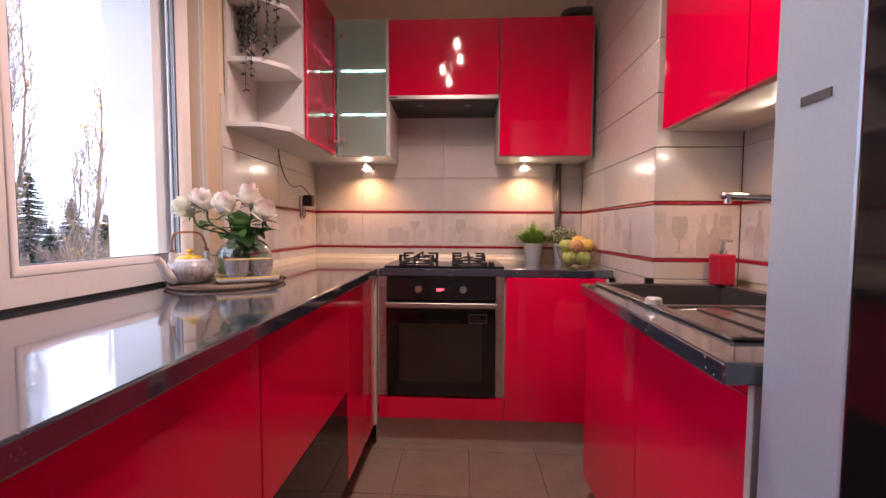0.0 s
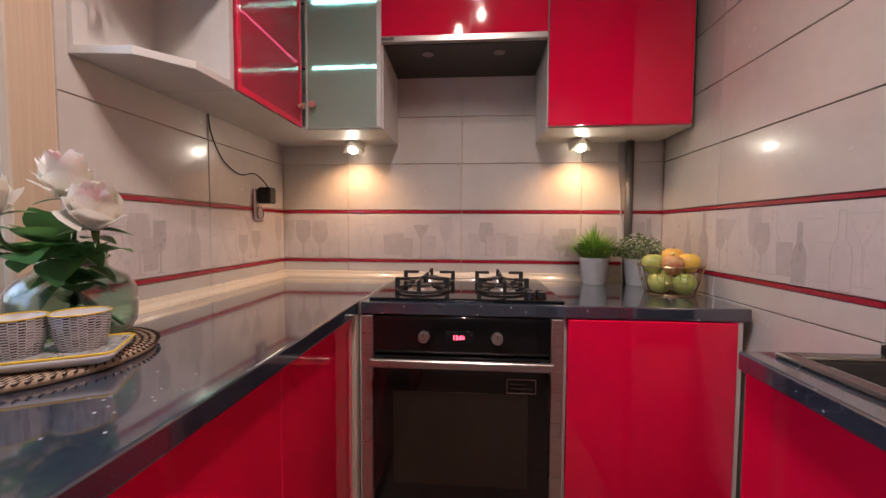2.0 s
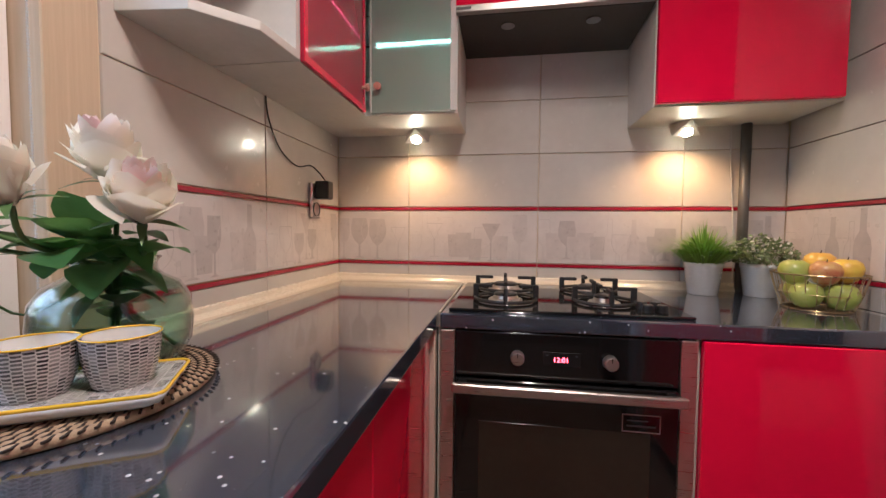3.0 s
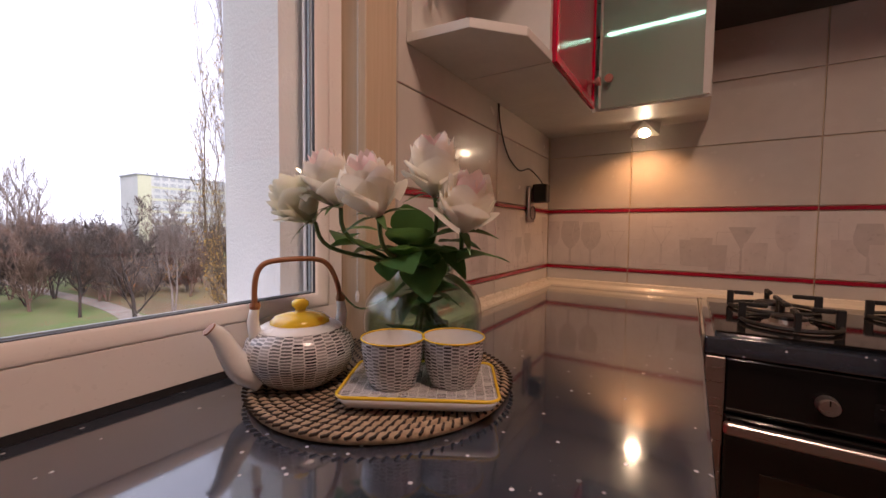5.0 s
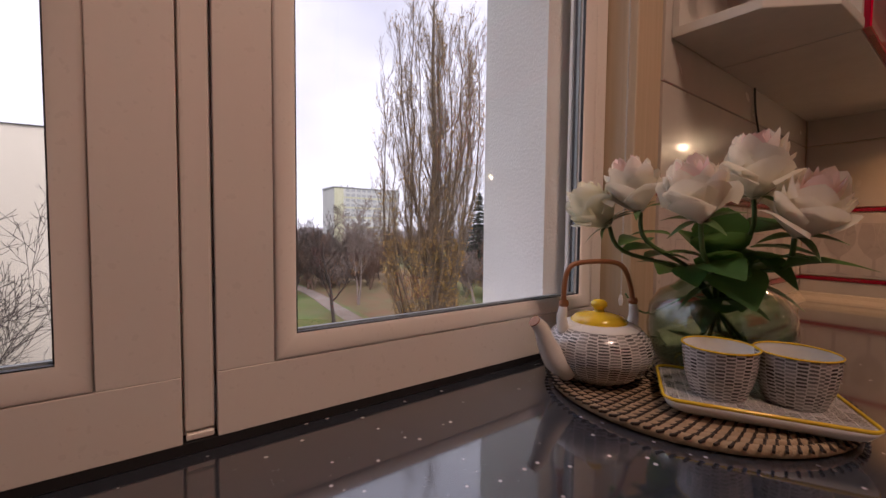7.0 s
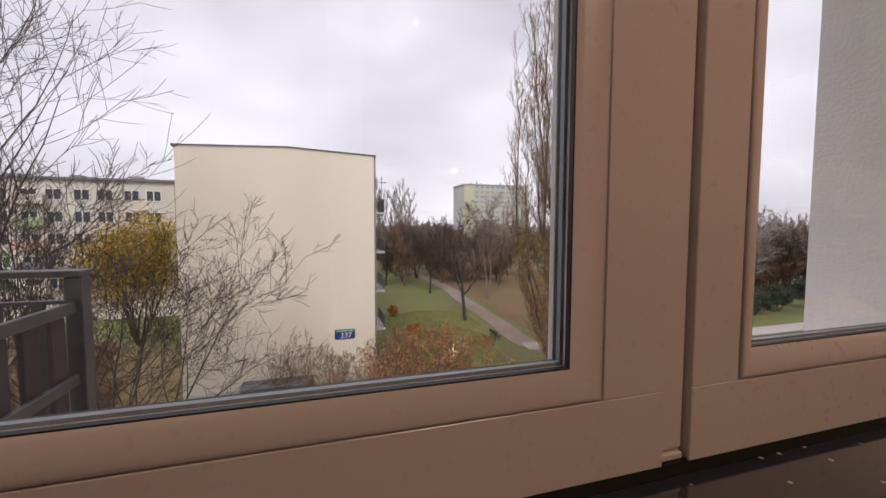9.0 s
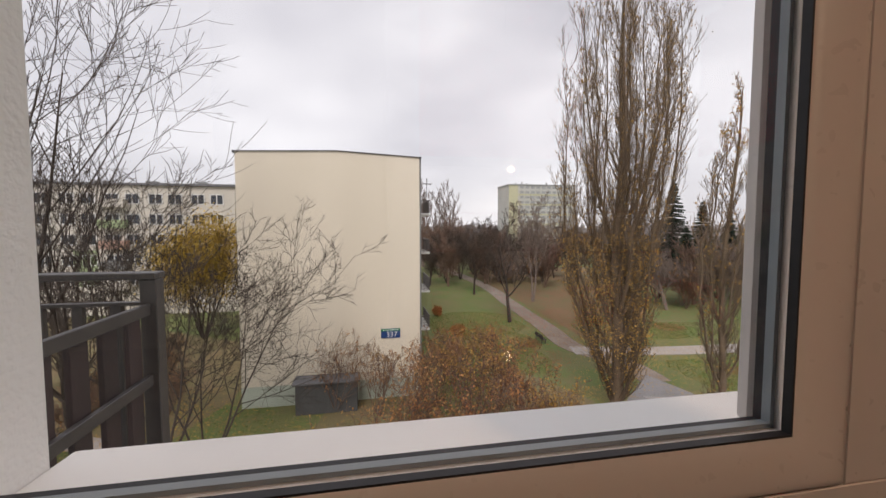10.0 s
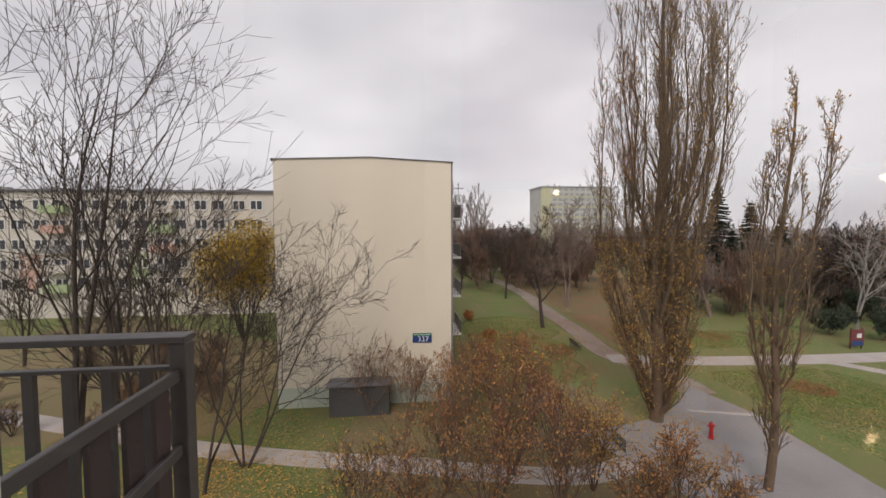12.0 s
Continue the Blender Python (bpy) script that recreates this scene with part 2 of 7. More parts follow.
CANE = mat("cane", (0.34, 0.15, 0.06), 0.45, col2=(0.26, 0.10, 0.04), scale=40, bump=0.2)
SEAGRASS = mat("seagrass_coil", (0.42, 0.31, 0.20), 0.7, col2=(0.30, 0.21, 0.13), scale=60, fine=260, bump=0.6, island=0.15)
STITCH = mat("dark_stitching", (0.03, 0.018, 0.012), 0.75)
PETAL = mat("rose_petal", (0.90, 0.88, 0.76), 0.5, col2=(0.90, 0.84, 0.76), scale=25, bump=0.1, island=0.06)
PETALP = mat("rose_petal_pink", (0.86, 0.42, 0.46), 0.5, col2=(0.86, 0.60, 0.58), scale=30, bump=0.1, island=0.08)
PETALG = mat("rose_petal_greenish", (0.76, 0.78, 0.52), 0.5, col2=(0.82, 0.80, 0.64), scale=25, bump=0.1)
LEAF = mat("rose_leaf", (0.05, 0.135, 0.045), 0.33, col2=(0.032, 0.092, 0.035), scale=30, bump=0.25, island=0.25)


def let_light_through(m, share, tint):
    """Thin petals and leaves pass some of the light that falls on their far side."""
    n, l = m.node_tree.nodes, m.node_tree.links
    p = n["Principled BSDF"]
    tl, mx = n.new("ShaderNodeBsdfTranslucent"), n.new("ShaderNodeMixShader")
    tl.inputs["Color"].default_value = (*tint, 1)
    mx.inputs[0].default_value = share
    l.new(p.outputs[0], mx.inputs[1])
    l.new(tl.outputs[0], mx.inputs[2])
    l.new(mx.outputs[0], n["Material Output"].inputs[0])


for pm_ in (PETAL, PETALP, PETALG):
    let_light_through(pm_, 0.5, (0.97, 0.94, 0.84))
let_light_through(LEAF, 0.3, (0.22, 0.42, 0.10))
STEM = mat("rose_stem", (0.09, 0.17, 0.05), 0.45)
VASEG = clear_glass("vase_glass", (0.82, 0.90, 0.86), 2.2)
RIMG = thick_glass("vase_rim_glass", (0.92, 0.97, 0.95), 0.02)
WATER = clear_glass("water", (0.90, 0.97, 0.93), 0.4)
GRASSY = mat("bright_potted_grass", (0.17, 0.32, 0.03), 0.5, col2=(0.26, 0.40, 0.06), island=0.3)
HERB = mat("grey_green_herb", (0.12, 0.17, 0.06), 0.6, col2=(0.18, 0.22, 0.10), island=0.3)
BLOSSOM = mat("tiny_white_blossom", (0.7, 0.7, 0.62), 0.6)
WIRE = mat("dark_wire", (0.03, 0.03, 0.03), 0.5, metal=0.5)
GOLDW = mat("gold_wire", (0.5, 0.38, 0.2), 0.3, metal=0.9)
APPLE_G = mat("green_apple_skin", (0.34, 0.42, 0.06), 0.3, col2=(0.46, 0.48, 0.13), scale=30, bump=0.02)
APPLE_R = mat("red_apple_skin", (0.38, 0.05, 0.04), 0.3, col2=(0.66, 0.46, 0.16), scale=16, bump=0.02)
APPLE_Y = mat("yellow_apple_skin", (0.76, 0.54, 0.06), 0.35, col2=(0.70, 0.36, 0.06), scale=18, bump=0.02)
PLASTICR = mat("red_soap_plastic", (0.50, 0.003, 0.03), 0.3)
CORD = mat("white_cord", (0.6, 0.58, 0.54), 0.5)
IVY = mat("artificial_ivy", (0.05, 0.065, 0.045), 0.6, col2=(0.03, 0.04, 0.03), island=0.3)
BLINDM = mat("orange_beige_blind", (0.52, 0.36, 0.20), 0.7, fine=200, bump=0.2)
BULB = glow("warm_bulb", (1.0, 0.78, 0.5), 7)
HALO = glow("cabinet_lamp_bulb", (1.0, 0.75, 0.42), 45)
LEDG = glow("green_white_shelf_led", (0.55, 1.0, 0.72), 3.4)
CLOCKR = glow("red_clock_digits", (1.0, 0.05, 0.06), 3.0)
# outdoors
STUCCO = mat("white_painted_stucco", (0.86, 0.86, 0.84), 0.9, col2=(0.80, 0.80, 0.78), scale=8, fine=160, bump=0.6)
SILLW = mat("white_painted_sill", (0.90, 0.89, 0.87), 0.5, col2=(0.84, 0.83, 0.81), scale=9, fine=40, bump=0.2)
RAILM = mat("dark_painted_steel", (0.075, 0.07, 0.07), 0.42, col2=(0.11, 0.10, 0.095), scale=30, fine=220, bump=0.2)
RAILP = mat("brown_railing_slat", (0.05, 0.04, 0.04), 0.6, col2=(0.075, 0.05, 0.05), scale=8, bump=0.2, rand=0.2)
GABLE = mat("cream_render", (0.70, 0.63, 0.52), 0.9, col2=(0.62, 0.555, 0.45), scale=0.35, fine=6, bump=0.1, stretch=(1, 1, 0.35))
SHELTER = mat("dark_shelter_paint", (0.085, 0.085, 0.085), 0.8, scale=2)
GREYR = mat("grey_render", (0.24, 0.24, 0.24), 0.9, scale=1, bump=0.1)
PALEB = mat("pale_block_render", (0.56, 0.52, 0.46), 0.9, col2=(0.48, 0.45, 0.40), scale=0.3, fine=3, bump=0.0)
PINKB = mat("pink_block_render", (0.50, 0.32, 0.26), 0.9, scale=0.3, fine=3, bump=0.0)
GREENB = mat("green_block_render", (0.34, 0.42, 0.24), 0.9, scale=0.3, fine=3, bump=0.0)
# distant tower's glass and yellow render, paled: the haze is in the colours
HAZEWIN = mat("window_glass_painted_haze", (0.36, 0.37, 0.38), 0.4, bump=0.0)
YELB = mat("yellow_render_painted_haze", (0.52, 0.51, 0.36), 0.9, scale=0.1, fine=1, bump=0.0)
DARKW = mat("dark_window_glass", (0.04, 0.045, 0.055), 0.15, bump=0.0)
WHITEF = mat("white_window_frame", (0.66, 0.66, 0.64), 0.5)
ROOFM = mat("grey_roof_felt", (0.16, 0.16, 0.17), 0.9, scale=2)
GRASS = mat("autumn_lawn", (0.10, 0.155, 0.035), 0.95, col2=(0.17, 0.145, 0.065), scale=0.3, fine=3.5, bump=0.5)
SOIL = mat("leaf_littered_soil", (0.20, 0.14, 0.08), 0.95, col2=(0.15, 0.14, 0.06), scale=0.5, fine=5, bump=0.5)
LITTERG = mat("leaf_strewn_ground", (0.20, 0.105, 0.055), 0.95, col2=(0.13, 0.12, 0.05), scale=0.35, fine=4, bump=0.5)
PATHB = mat("worn_leafy_path", (0.30, 0.25, 0.22), 0.9, col2=(0.22, 0.17, 0.13), scale=0.8, fine=7, bump=0.2)
PATHM = mat("grey_concrete_path", (0.42, 0.38, 0.36), 0.9, col2=(0.34, 0.31, 0.29), scale=0.6, fine=7, bump=0.2)
ASPH = mat("worn_asphalt", (0.28, 0.265, 0.265), 0.9, col2=(0.22, 0.21, 0.21), scale=0.5, fine=8, bump=0.2)
BARKD = mat("dark_bark", (0.04, 0.03, 0.026), 0.9, col2=(0.07, 0.052, 0.042), scale=3, fine=30, bump=0.6)
BARKP = mat("poplar_bark", (0.11, 0.077, 0.05), 0.9, col2=(0.17, 0.12, 0.075), scale=3, fine=30, bump=0.6)
BARKB = mat("birch_bark", (0.45, 0.43, 0.40), 0.8, col2=(0.15, 0.13, 0.12), scale=5, fine=9, bump=0.2)
TWIGR = mat("reddish_twigs", (0.17, 0.095, 0.07), 0.9, col2=(0.15, 0.105, 0.075), scale=2)
TWIGG = mat("grey_twigs", (0.17, 0.13, 0.11), 0.9, col2=(0.21, 0.165, 0.145), scale=1)
LEAFY = mat("yellow_poplar_leaf", (0.50, 0.29, 0.055), 0.7, col2=(0.36, 0.20, 0.05), scale=1.5, bump=0.0, island=0.35)
LEAFR = mat("rust_shrub_leaf", (0.44, 0.16, 0.055), 0.7, col2=(0.38, 0.24, 0.08), scale=0.7, bump=0.0, island=0.4)
LEAFO = mat("golden_willow_leaf", (0.58, 0.39, 0.05), 0.7, col2=(0.38, 0.28, 0.06), scale=1, bump=0.0, island=0.3)
TUFT = mat("lawn_blades", (0.13, 0.21, 0.045), 0.8, col2=(0.21, 0.21, 0.075), scale=0.6, bump=0.0, island=0.25)
LITTER = mat("orange_leaf_litter", (0.26, 0.10, 0.04), 0.9, scale=2, bump=0.0, island=0.4)
CONIFER = mat("conifer_needles", (0.018, 0.035, 0.022), 0.85, col2=(0.03, 0.045, 0.03), scale=2, island=0.3)
HEDGE = mat("dark_evergreen_leaf", (0.02, 0.035, 0.018), 0.8, col2=(0.035, 0.05, 0.03), scale=1, island=0.3)
HYDR = mat("hydrant_red_paint", (0.48, 0.02, 0.025), 0.45)
SIGNB = mat("blue_enamel_sign", (0.02, 0.06, 0.20), 0.35)
SIGNG = mat("green_enamel_band", (0.02, 0.20, 0.07), 0.35)
SIGNW = mat("white_sign_print", (0.75, 0.75, 0.75), 0.5)
# no mist in the air: the haze is in this pale grey-brown
HAZEW = mat("far_woods_painted_haze", (0.27, 0.255, 0.265), 0.95, col2=(0.33, 0.30, 0.30), scale=0.05, fine=0.6, bump=0.0, island=0.2)


# ================= building helpers =================
def thing(name, label="", category="", at=(0, 0, 0), rz=0.0, group="", kind=""):
    ob = new(name)
    ob.empty_display_size = 0.05
    ob.matrix_basis = pose(*at, 0, 0, rz)
    return tagged(ob, label, category, group, kind)


def finish(bm, name, material):
    me = bpy.data.meshes.new(name)
    bmesh.ops.recalc_face_normals(bm, faces=bm.faces[:])
    bm.to_mesh(me)
    bm.free()
    for m in material if isinstance(material, (list, tuple)) else [material]:
        me.materials.append(m)
    return me


def part(name, bm, material, parent=None, label="", smooth=False, local=False):
    """bm (or a ready mesh) as ONE mesh object; in world places, or in the parent's own space when local."""
    me = bm if isinstance(bm, bpy.types.Mesh) else finish(bm, name, material)
    ob = new(name, me)
    if smooth:
        me.shade_smooth()
    if parent is not None:
        ob.parent = parent
        if not local and parent.parent is None:
            ob.matrix_parent_inverse = parent.matrix_basis.inverted()
    if label:
        ob["label"] = label
    return ob


def structure(name, bm, material, smooth=False):
    return tagged(part(name, bm, material, None, "", smooth), kind="structure")


def add_box(bm, lo, hi, bev=0.0, seg=1):
    r = bmesh.ops.create_cube(bm, size=1)
    vs = r["verts"]
    for v in vs:
        v.co = [lo[i] + (v.co[i] + 0.5) * (hi[i] - lo[i]) for i in range(3)]
    if bev:
        es = list({e for v in vs for e in v.link_edges})
        bmesh.ops.bevel(bm, geom=es, offset=bev, segments=seg, affect="EDGES", profile=0.5)
    return bm


def box(lo, hi, bev=0.0, seg=1):
    return add_box(bmesh.new(), lo, hi, bev, seg)


def boxes(*pairs, bev=0.0):
    bm = bmesh.new()
    for lo, hi in pairs:
        add_box(bm, lo, hi, bev)
    return bm


def prism(points, z0, z1, bev=0.0):
    """A polygon in plan, raised from z0 to z1."""
    bm = bmesh.new()
    f = bm.faces.new([bm.verts.new((x, y, z0)) for x, y in points])
    r = bmesh.ops.extrude_face_region(bm, geom=[f])
    for v in r["geom"]:
        if isinstance(v, bmesh.types.BMVert):
            v.co.z = z1
    if bev:
        bmesh.ops.bevel(bm, geom=bm.edges[:], offset=bev, segments=2, affect="EDGES", profile=0.5)
    return bm


def add_lathe(bm, profile, seg=32, at=(0, 0, 0), close=False):
    rings = []
    for r, z in profile:
        if r < 1e-5:
            rings.append([bm.verts.new((at[0], at[1], at[2] + z))])
        else:
            rings.append([bm.verts.new((at[0] + r * math.cos(k * 2 * math.pi / seg), at[1] + r * math.sin(k * 2 * math.pi / seg), at[2] + z)) for k in range(seg)])
    for a, b in zip(rings, rings[1:]):
        for k in range(seg):
            q = [a[k % len(a)], a[(k + 1) % len(a)], b[(k + 1) % len(b)], b[k % len(b)]]
            q = list(dict.fromkeys(q))
            if len(q) > 2:
                bm.faces.new(q)
    return bm


def lathe(profile, seg=32, at=(0, 0, 0)):
    return add_lathe(bmesh.new(), profile, seg, at)


def add_tube(bm, pts, radii, sides=8, cap=True):
    pts = [Vector(p) for p in pts]
    if isinstance(radii, (int, float)):
        radii = [radii] * len(pts)
    rings, up = [], None
    for i, p in enumerate(pts):
        d = (pts[min(i + 1, len(pts) - 1)] - pts[max(i - 1, 0)]).normalized()
        if up is None:
            up = d.orthogonal().normalized()
        up = (up - d * up.dot(d)).normalized()
        s = d.cross(up)
        rings.append([bm.verts.new(p + (up * math.cos(k * 2 * math.pi / sides) + s * math.sin(k * 2 * math.pi / sides)) * radii[i]) for k in range(sides)])
    for a, b in zip(rings, rings[1:]):
        for k in range(sides):
            bm.faces.new((a[k], a[(k + 1) % sides], b[(k + 1) % sides], b[k]))
    if cap:
        bm.faces.new(rings[0][::-1])
        bm.faces.new(rings[-1])
    return bm


def tube(pts, radii, sides=8):
    return add_tube(bmesh.new(), pts, radii, sides)


def bend(pts, n=8):
    """A smooth line through pts."""
    pts = [Vector(p) for p in pts]
    out = []
    for i in range(len(pts) - 1):
        a, b, c, d = pts[max(i - 1, 0)], pts[i], pts[i + 1], pts[min(i + 2, len(pts) - 1)]
        for k in range(n):
            t = k / n
            out.append(0.5 * ((2 * b) + (c - a) * t + (2 * a - 5 * b + 4 * c - d) * t * t + (3 * b - a - 3 * c + d) * t ** 3))
    return out + [pts[-1]]


def text_mesh(body, size, material, m, parent, name="lettering", depth=0.0005):
    cu = bpy.data.curves.new(name, "FONT")
    cu.body, cu.size, cu.extrude, cu.align_x, cu.align_y = body, size, depth, "CENTER", "CENTER"
    tmp = bpy.data.objects.new(name, cu)
    scene.collection.objects.link(tmp)
    bpy.context.view_layer.update()
    me = bpy.data.meshes.new_from_object(tmp.evaluated_get(bpy.context.evaluated_depsgraph_get()))
    bpy.data.objects.remove(tmp)
    me.transform(m)
    me.materials.clear()
    me.materials.append(material)
    return part(name, me, material, parent)


def from_lists(name, verts, faces, material, smooth=False):
    me = bpy.data.meshes.new(name)
    me.from_pydata(verts, [], faces)
    me.materials.append(material)
    if smooth:
        me.shade_smooth()
    return me

# ================= the room =================
XW, XE, YN, YS, ZT = -0.95, 0.96, 2.55, -1.5, 2.75      # inner faces of tiles and paint
XO = -1.245                                             # outer face of the window wall
WY0, WY1, WZ0, WZ1 = 0.30, 1.455, 0.86, 2.06            # opening in the outer leaf
structure("floor", box((XO, YS - 0.15, -0.2), (1.3, YN + 0.25, -0.006)), GROUT)
structure("ceiling", box((XO, YS - 0.15, ZT), (1.3, YN + 0.25, ZT + 0.2)), CEIL)
structure("wall_north", box((XO, YN + 0.006, 0), (1.3, YN + 0.25, ZT)), PLASTER)
# unseen wall, added to close the room; white so that it bounces light
structure("wall_south_unseen", box((XO, YS - 0.15, 0), (1.3, YS, ZT)), CEIL)
structure("wall_east", box((XE + 0.006, YS, 0), (1.3, YN + 0.006, ZT)), PLASTER)
structure("wall_west", boxes(
    ((XO, YS, 0), (XW - 0.006, YN + 0.006, 0.80)),
    ((XO, YS, 0.80), (XW - 0.006, 0.17, ZT)),
    ((XO, 1.565, 0.80), (XW - 0.006, YN + 0.006, ZT)),
    ((XO, 0.17, WZ1 + 0.07), (XW - 0.006, 1.565, ZT))), PLASTER)
structure("wall_shaft", box((0.656, 1.675, 0), (XE + 0.006, YN + 0.006, ZT)), GROUT)
# outer leaf of the wall, with its own narrower opening, facing the street
structure("wall_facade", boxes(
    ((XO - 0.005, -6, -10.6), (XO + 0.165, WY0, 7)), ((XO - 0.005, WY1, -10.6), (XO + 0.165, 9, 7)),
    ((XO - 0.005, WY0, -10.6), (XO + 0.165, WY1, WZ0 - 0.056)), ((XO - 0.005, WY0, WZ1), (XO + 0.165, WY1, 7))), STUCCO)
sill = prism([(XO - 0.035, WY0 - 0.0), (XO - 0.035, WY1), (-1.062, WY1), (-1.062, WY0)], 0.0, 0.03, 0.004)
for v in sill.verts:
    v.co.z += 0.829 + (v.co.x - (XO - 0.035)) * 0.05
structure("window_sill_outer", sill, SILLW)
structure("trim_reveal", boxes(((XW - 0.08, 1.535, 0.866), (XW - 0.004, 1.617, ZT)), bev=0.002), REVEALP)
structure("trim_reveal_south", boxes(((XW - 0.08, 0.14, 0.866), (XW - 0.004, 0.205, ZT)), bev=0.002), REVEALP)

# ---- window: fixed frame, two tilting sashes ----
def window():
    w = thing("window_1", "white plastic two-sash window above the worktop", "window", at=(-1.02, 0.87, 0.87), kind="structure")
    x0, x1 = -1.062, -1.030
    fr = boxes(((x0, 0.205, 0.80), (x1, 1.535, 0.895)), ((x0, 0.205, 2.02), (x1, 1.535, 2.08)), ((x0, 0.205, 0.895), (x1, 0.255, 2.02)),
               ((x0, 1.50, 0.895), (x1, 1.535, 2.02)), ((x0, 0.872, 0.895), (x1, 0.915, 2.02)), bev=0.002)
    part("window_frame", fr, PVC, w)
    part("mullion_cover", box((-1.030, 0.8855, 0.884), (-1.016, 0.9095, 2.03), 0.003, 2), PVC, w)
    part("cover_cap", box((-1.029, 0.8862, 0.8765), (-1.0145, 0.909, 0.8825), 0.001), PVC, w)
    part("sill_seal", box((-1.05, 0.206, 0.8655), (-1.0115, 1.534, 0.8760)), GASKET, w, "black joint between frame and worktop")
    for side, (ya, yb, ga, gb) in enumerate(((0.225, 0.8835, 0.312, 0.800), (0.9115, 1.5335, 0.987, 1.480))):
        za, zb, gz, gt = 0.876, 2.05, 0.963, 1.985
        xs, xb = -1.0295, -1.0105
        sash = part("sash", boxes(((xs, ya, za), (xb, yb, gz - 0.0242)), ((xs, ya, gt + 0.0242), (xb, yb, zb)), ((xs, ya, gz - 0.0242), (xb, ga - 0.0242, gt + 0.0242)),
                                  ((xs, gb + 0.0242, gz - 0.0242), (xb, yb, gt + 0.0242)), bev=0.0008), PVC, w)
        # rounded glazing bead, sloping back to the pane
        bead = bmesh.new()
        prof = [(-1.0112, -0.0236), (-1.0095, -0.0220), (-1.0092, -0.0190), (-1.0102, -0.0140), (-1.0122, -0.0090), (-1.0148, -0.0045), (-1.0185, 0.0), (-1.034, 0.0), (-1.034, -0.0236)]
        corners = [(ga, gz, -1, -1), (gb, gz, 1, -1), (gb, gt, 1, 1), (ga, gt, -1, 1)]
        rows = [[bead.verts.new((px, y - sy * po, z - sz * po)) for px, po in prof] for y, z, sy, sz in corners]
        for i in range(4):
            a, b = rows[i], rows[(i + 1) % 4]
            for k in range(len(prof)):
                bead.faces.new((a[k], a[(k + 1) % len(prof)], b[(k + 1) % len(prof)], b[k]))
        part("glazing_bead", bead, PVC, sash, smooth=True)
        for nm, mtl, xx, inset in (("gasket", GASKET, -1.0185, 0.0012), ("pane_spacer", SPACER, -1.0285, 0.0025), ("outer_gasket", GASKET, -1.0345, 0.0012)):
            g = boxes(((xx - 0.005, ga - 0.004, gz - 0.004), (xx, gb + 0.004, gz + inset)), ((xx - 0.005, ga - 0.004, gt - inset), (xx, gb + 0.004, gt + 0.004)),
                      ((xx - 0.005, ga - 0.004, gz + inset), (xx, ga + inset, gt - inset)), ((xx - 0.005, gb - inset, gz + inset), (xx, gb + 0.004, gt - inset)))
            part(nm, g, mtl, sash)
        part("outer_lip", boxes(((-1.054, ga - 0.03, gz - 0.075), (-1.044, gb + 0.03, gz - 0.012)), ((-1.054, ga - 0.03, gz - 0.012), (-1.044, ga - 0.002, gt)),
                                ((-1.054, gb + 0.002, gz - 0.006), (-1.044, gb + 0.03, gt)), bev=0.002), PVC, sash)
        pane = part("pane", box((-1.0275, ga - 0.002, gz - 0.002), (-1.0245, gb + 0.002, gt + 0.002)), PANE, sash)
        pane.visible_shadow = False
        if side:
            continue
        hnd = bmesh.new()
        add_box(hnd, (-1.0105, 0.248, 1.37), (-0.992, 0.276, 1.445), 0.004, 2)
        add_box(hnd, (-0.996, 0.252, 1.325), (-0.969, 0.272, 1.43), 0.007, 3)
        part("handle", hnd, PVC, sash)
    return w
window()

# roller blind and its bead chain
bl = thing("roller_blind", "orange-beige fabric roller blind rolled up at the top of the window", "blind", at=(-0.985, 0.87, 1.95))
part("fabric_roll", tube([(-0.958, 0.22, 1.965), (-0.958, 1.525, 1.965)], 0.026, 20), BLINDM, bl, smooth=True)
part("bottom_bar", box((-0.964, 0.22, 1.915), (-0.952, 1.525, 1.94), 0.003, 2), BLINDM, bl)
part("bracket", box((-0.981, 1.526, 1.93), (-0.93, 1.534, 2.0), 0.001), PVC, bl)
ch = thing("bead_chain", "fine white bead chain of the roller blind", "chain", at=(-0.966, 1.527, 0.96))
bm = bmesh.new()
for k in range(190):
    add_box(bm, (-0.9672, 1.5262, 0.965 + k * 0.005), (-0.9648, 1.5286, 0.9675 + k * 0.005))
part("bead_string", bm, CORD, ch)
part("cord", tube([(-0.966, 1.5274, 0.963), (-0.966, 1.5274, 1.93)], 0.0005, 4), CORD, ch)
part("cord_end", lathe([(0, 0), (0.003, 0.002), (0.004, 0.012), (0.002, 0.02), (0, 0.021)], 10, (-0.966, 1.5274, 0.945)), PVC, ch)

# ================= base cabinets =================
ZC = 0.865


def front(name, lo, hi, parent, material=RED):
    return part(name, box(lo, hi, 0.0025, 2), material, parent)


# left run under the window
run = thing("base_cabinet", "long red gloss base cabinet under the window worktop", "cabinet", at=(-0.7, 0.3, 0))
part("body", box((-0.93, -0.75, 0.12), (-0.487, 0.93, 0.828)), CAB, run)
part("plinth", box((-0.90, -0.75, 0), (-0.53, 1.99, 0.118)), BLACK, run, "dark recessed plinth")
front("drawer_front", (-0.485, 0.15, 0.46), (-0.463, 0.945, 0.826), run)
front("drawer_front", (-0.485, 0.15, 0.122), (-0.463, 0.945, 0.457), run)
front("drawer_front", (-0.485, -0.75, 0.122), (-0.463, 0.147, 0.826), run)
dw = thing("dishwasher", "built-in dishwasher with red upper panel and black glass lower door", "dishwasher", at=(-0.7, 1.25, 0.12))
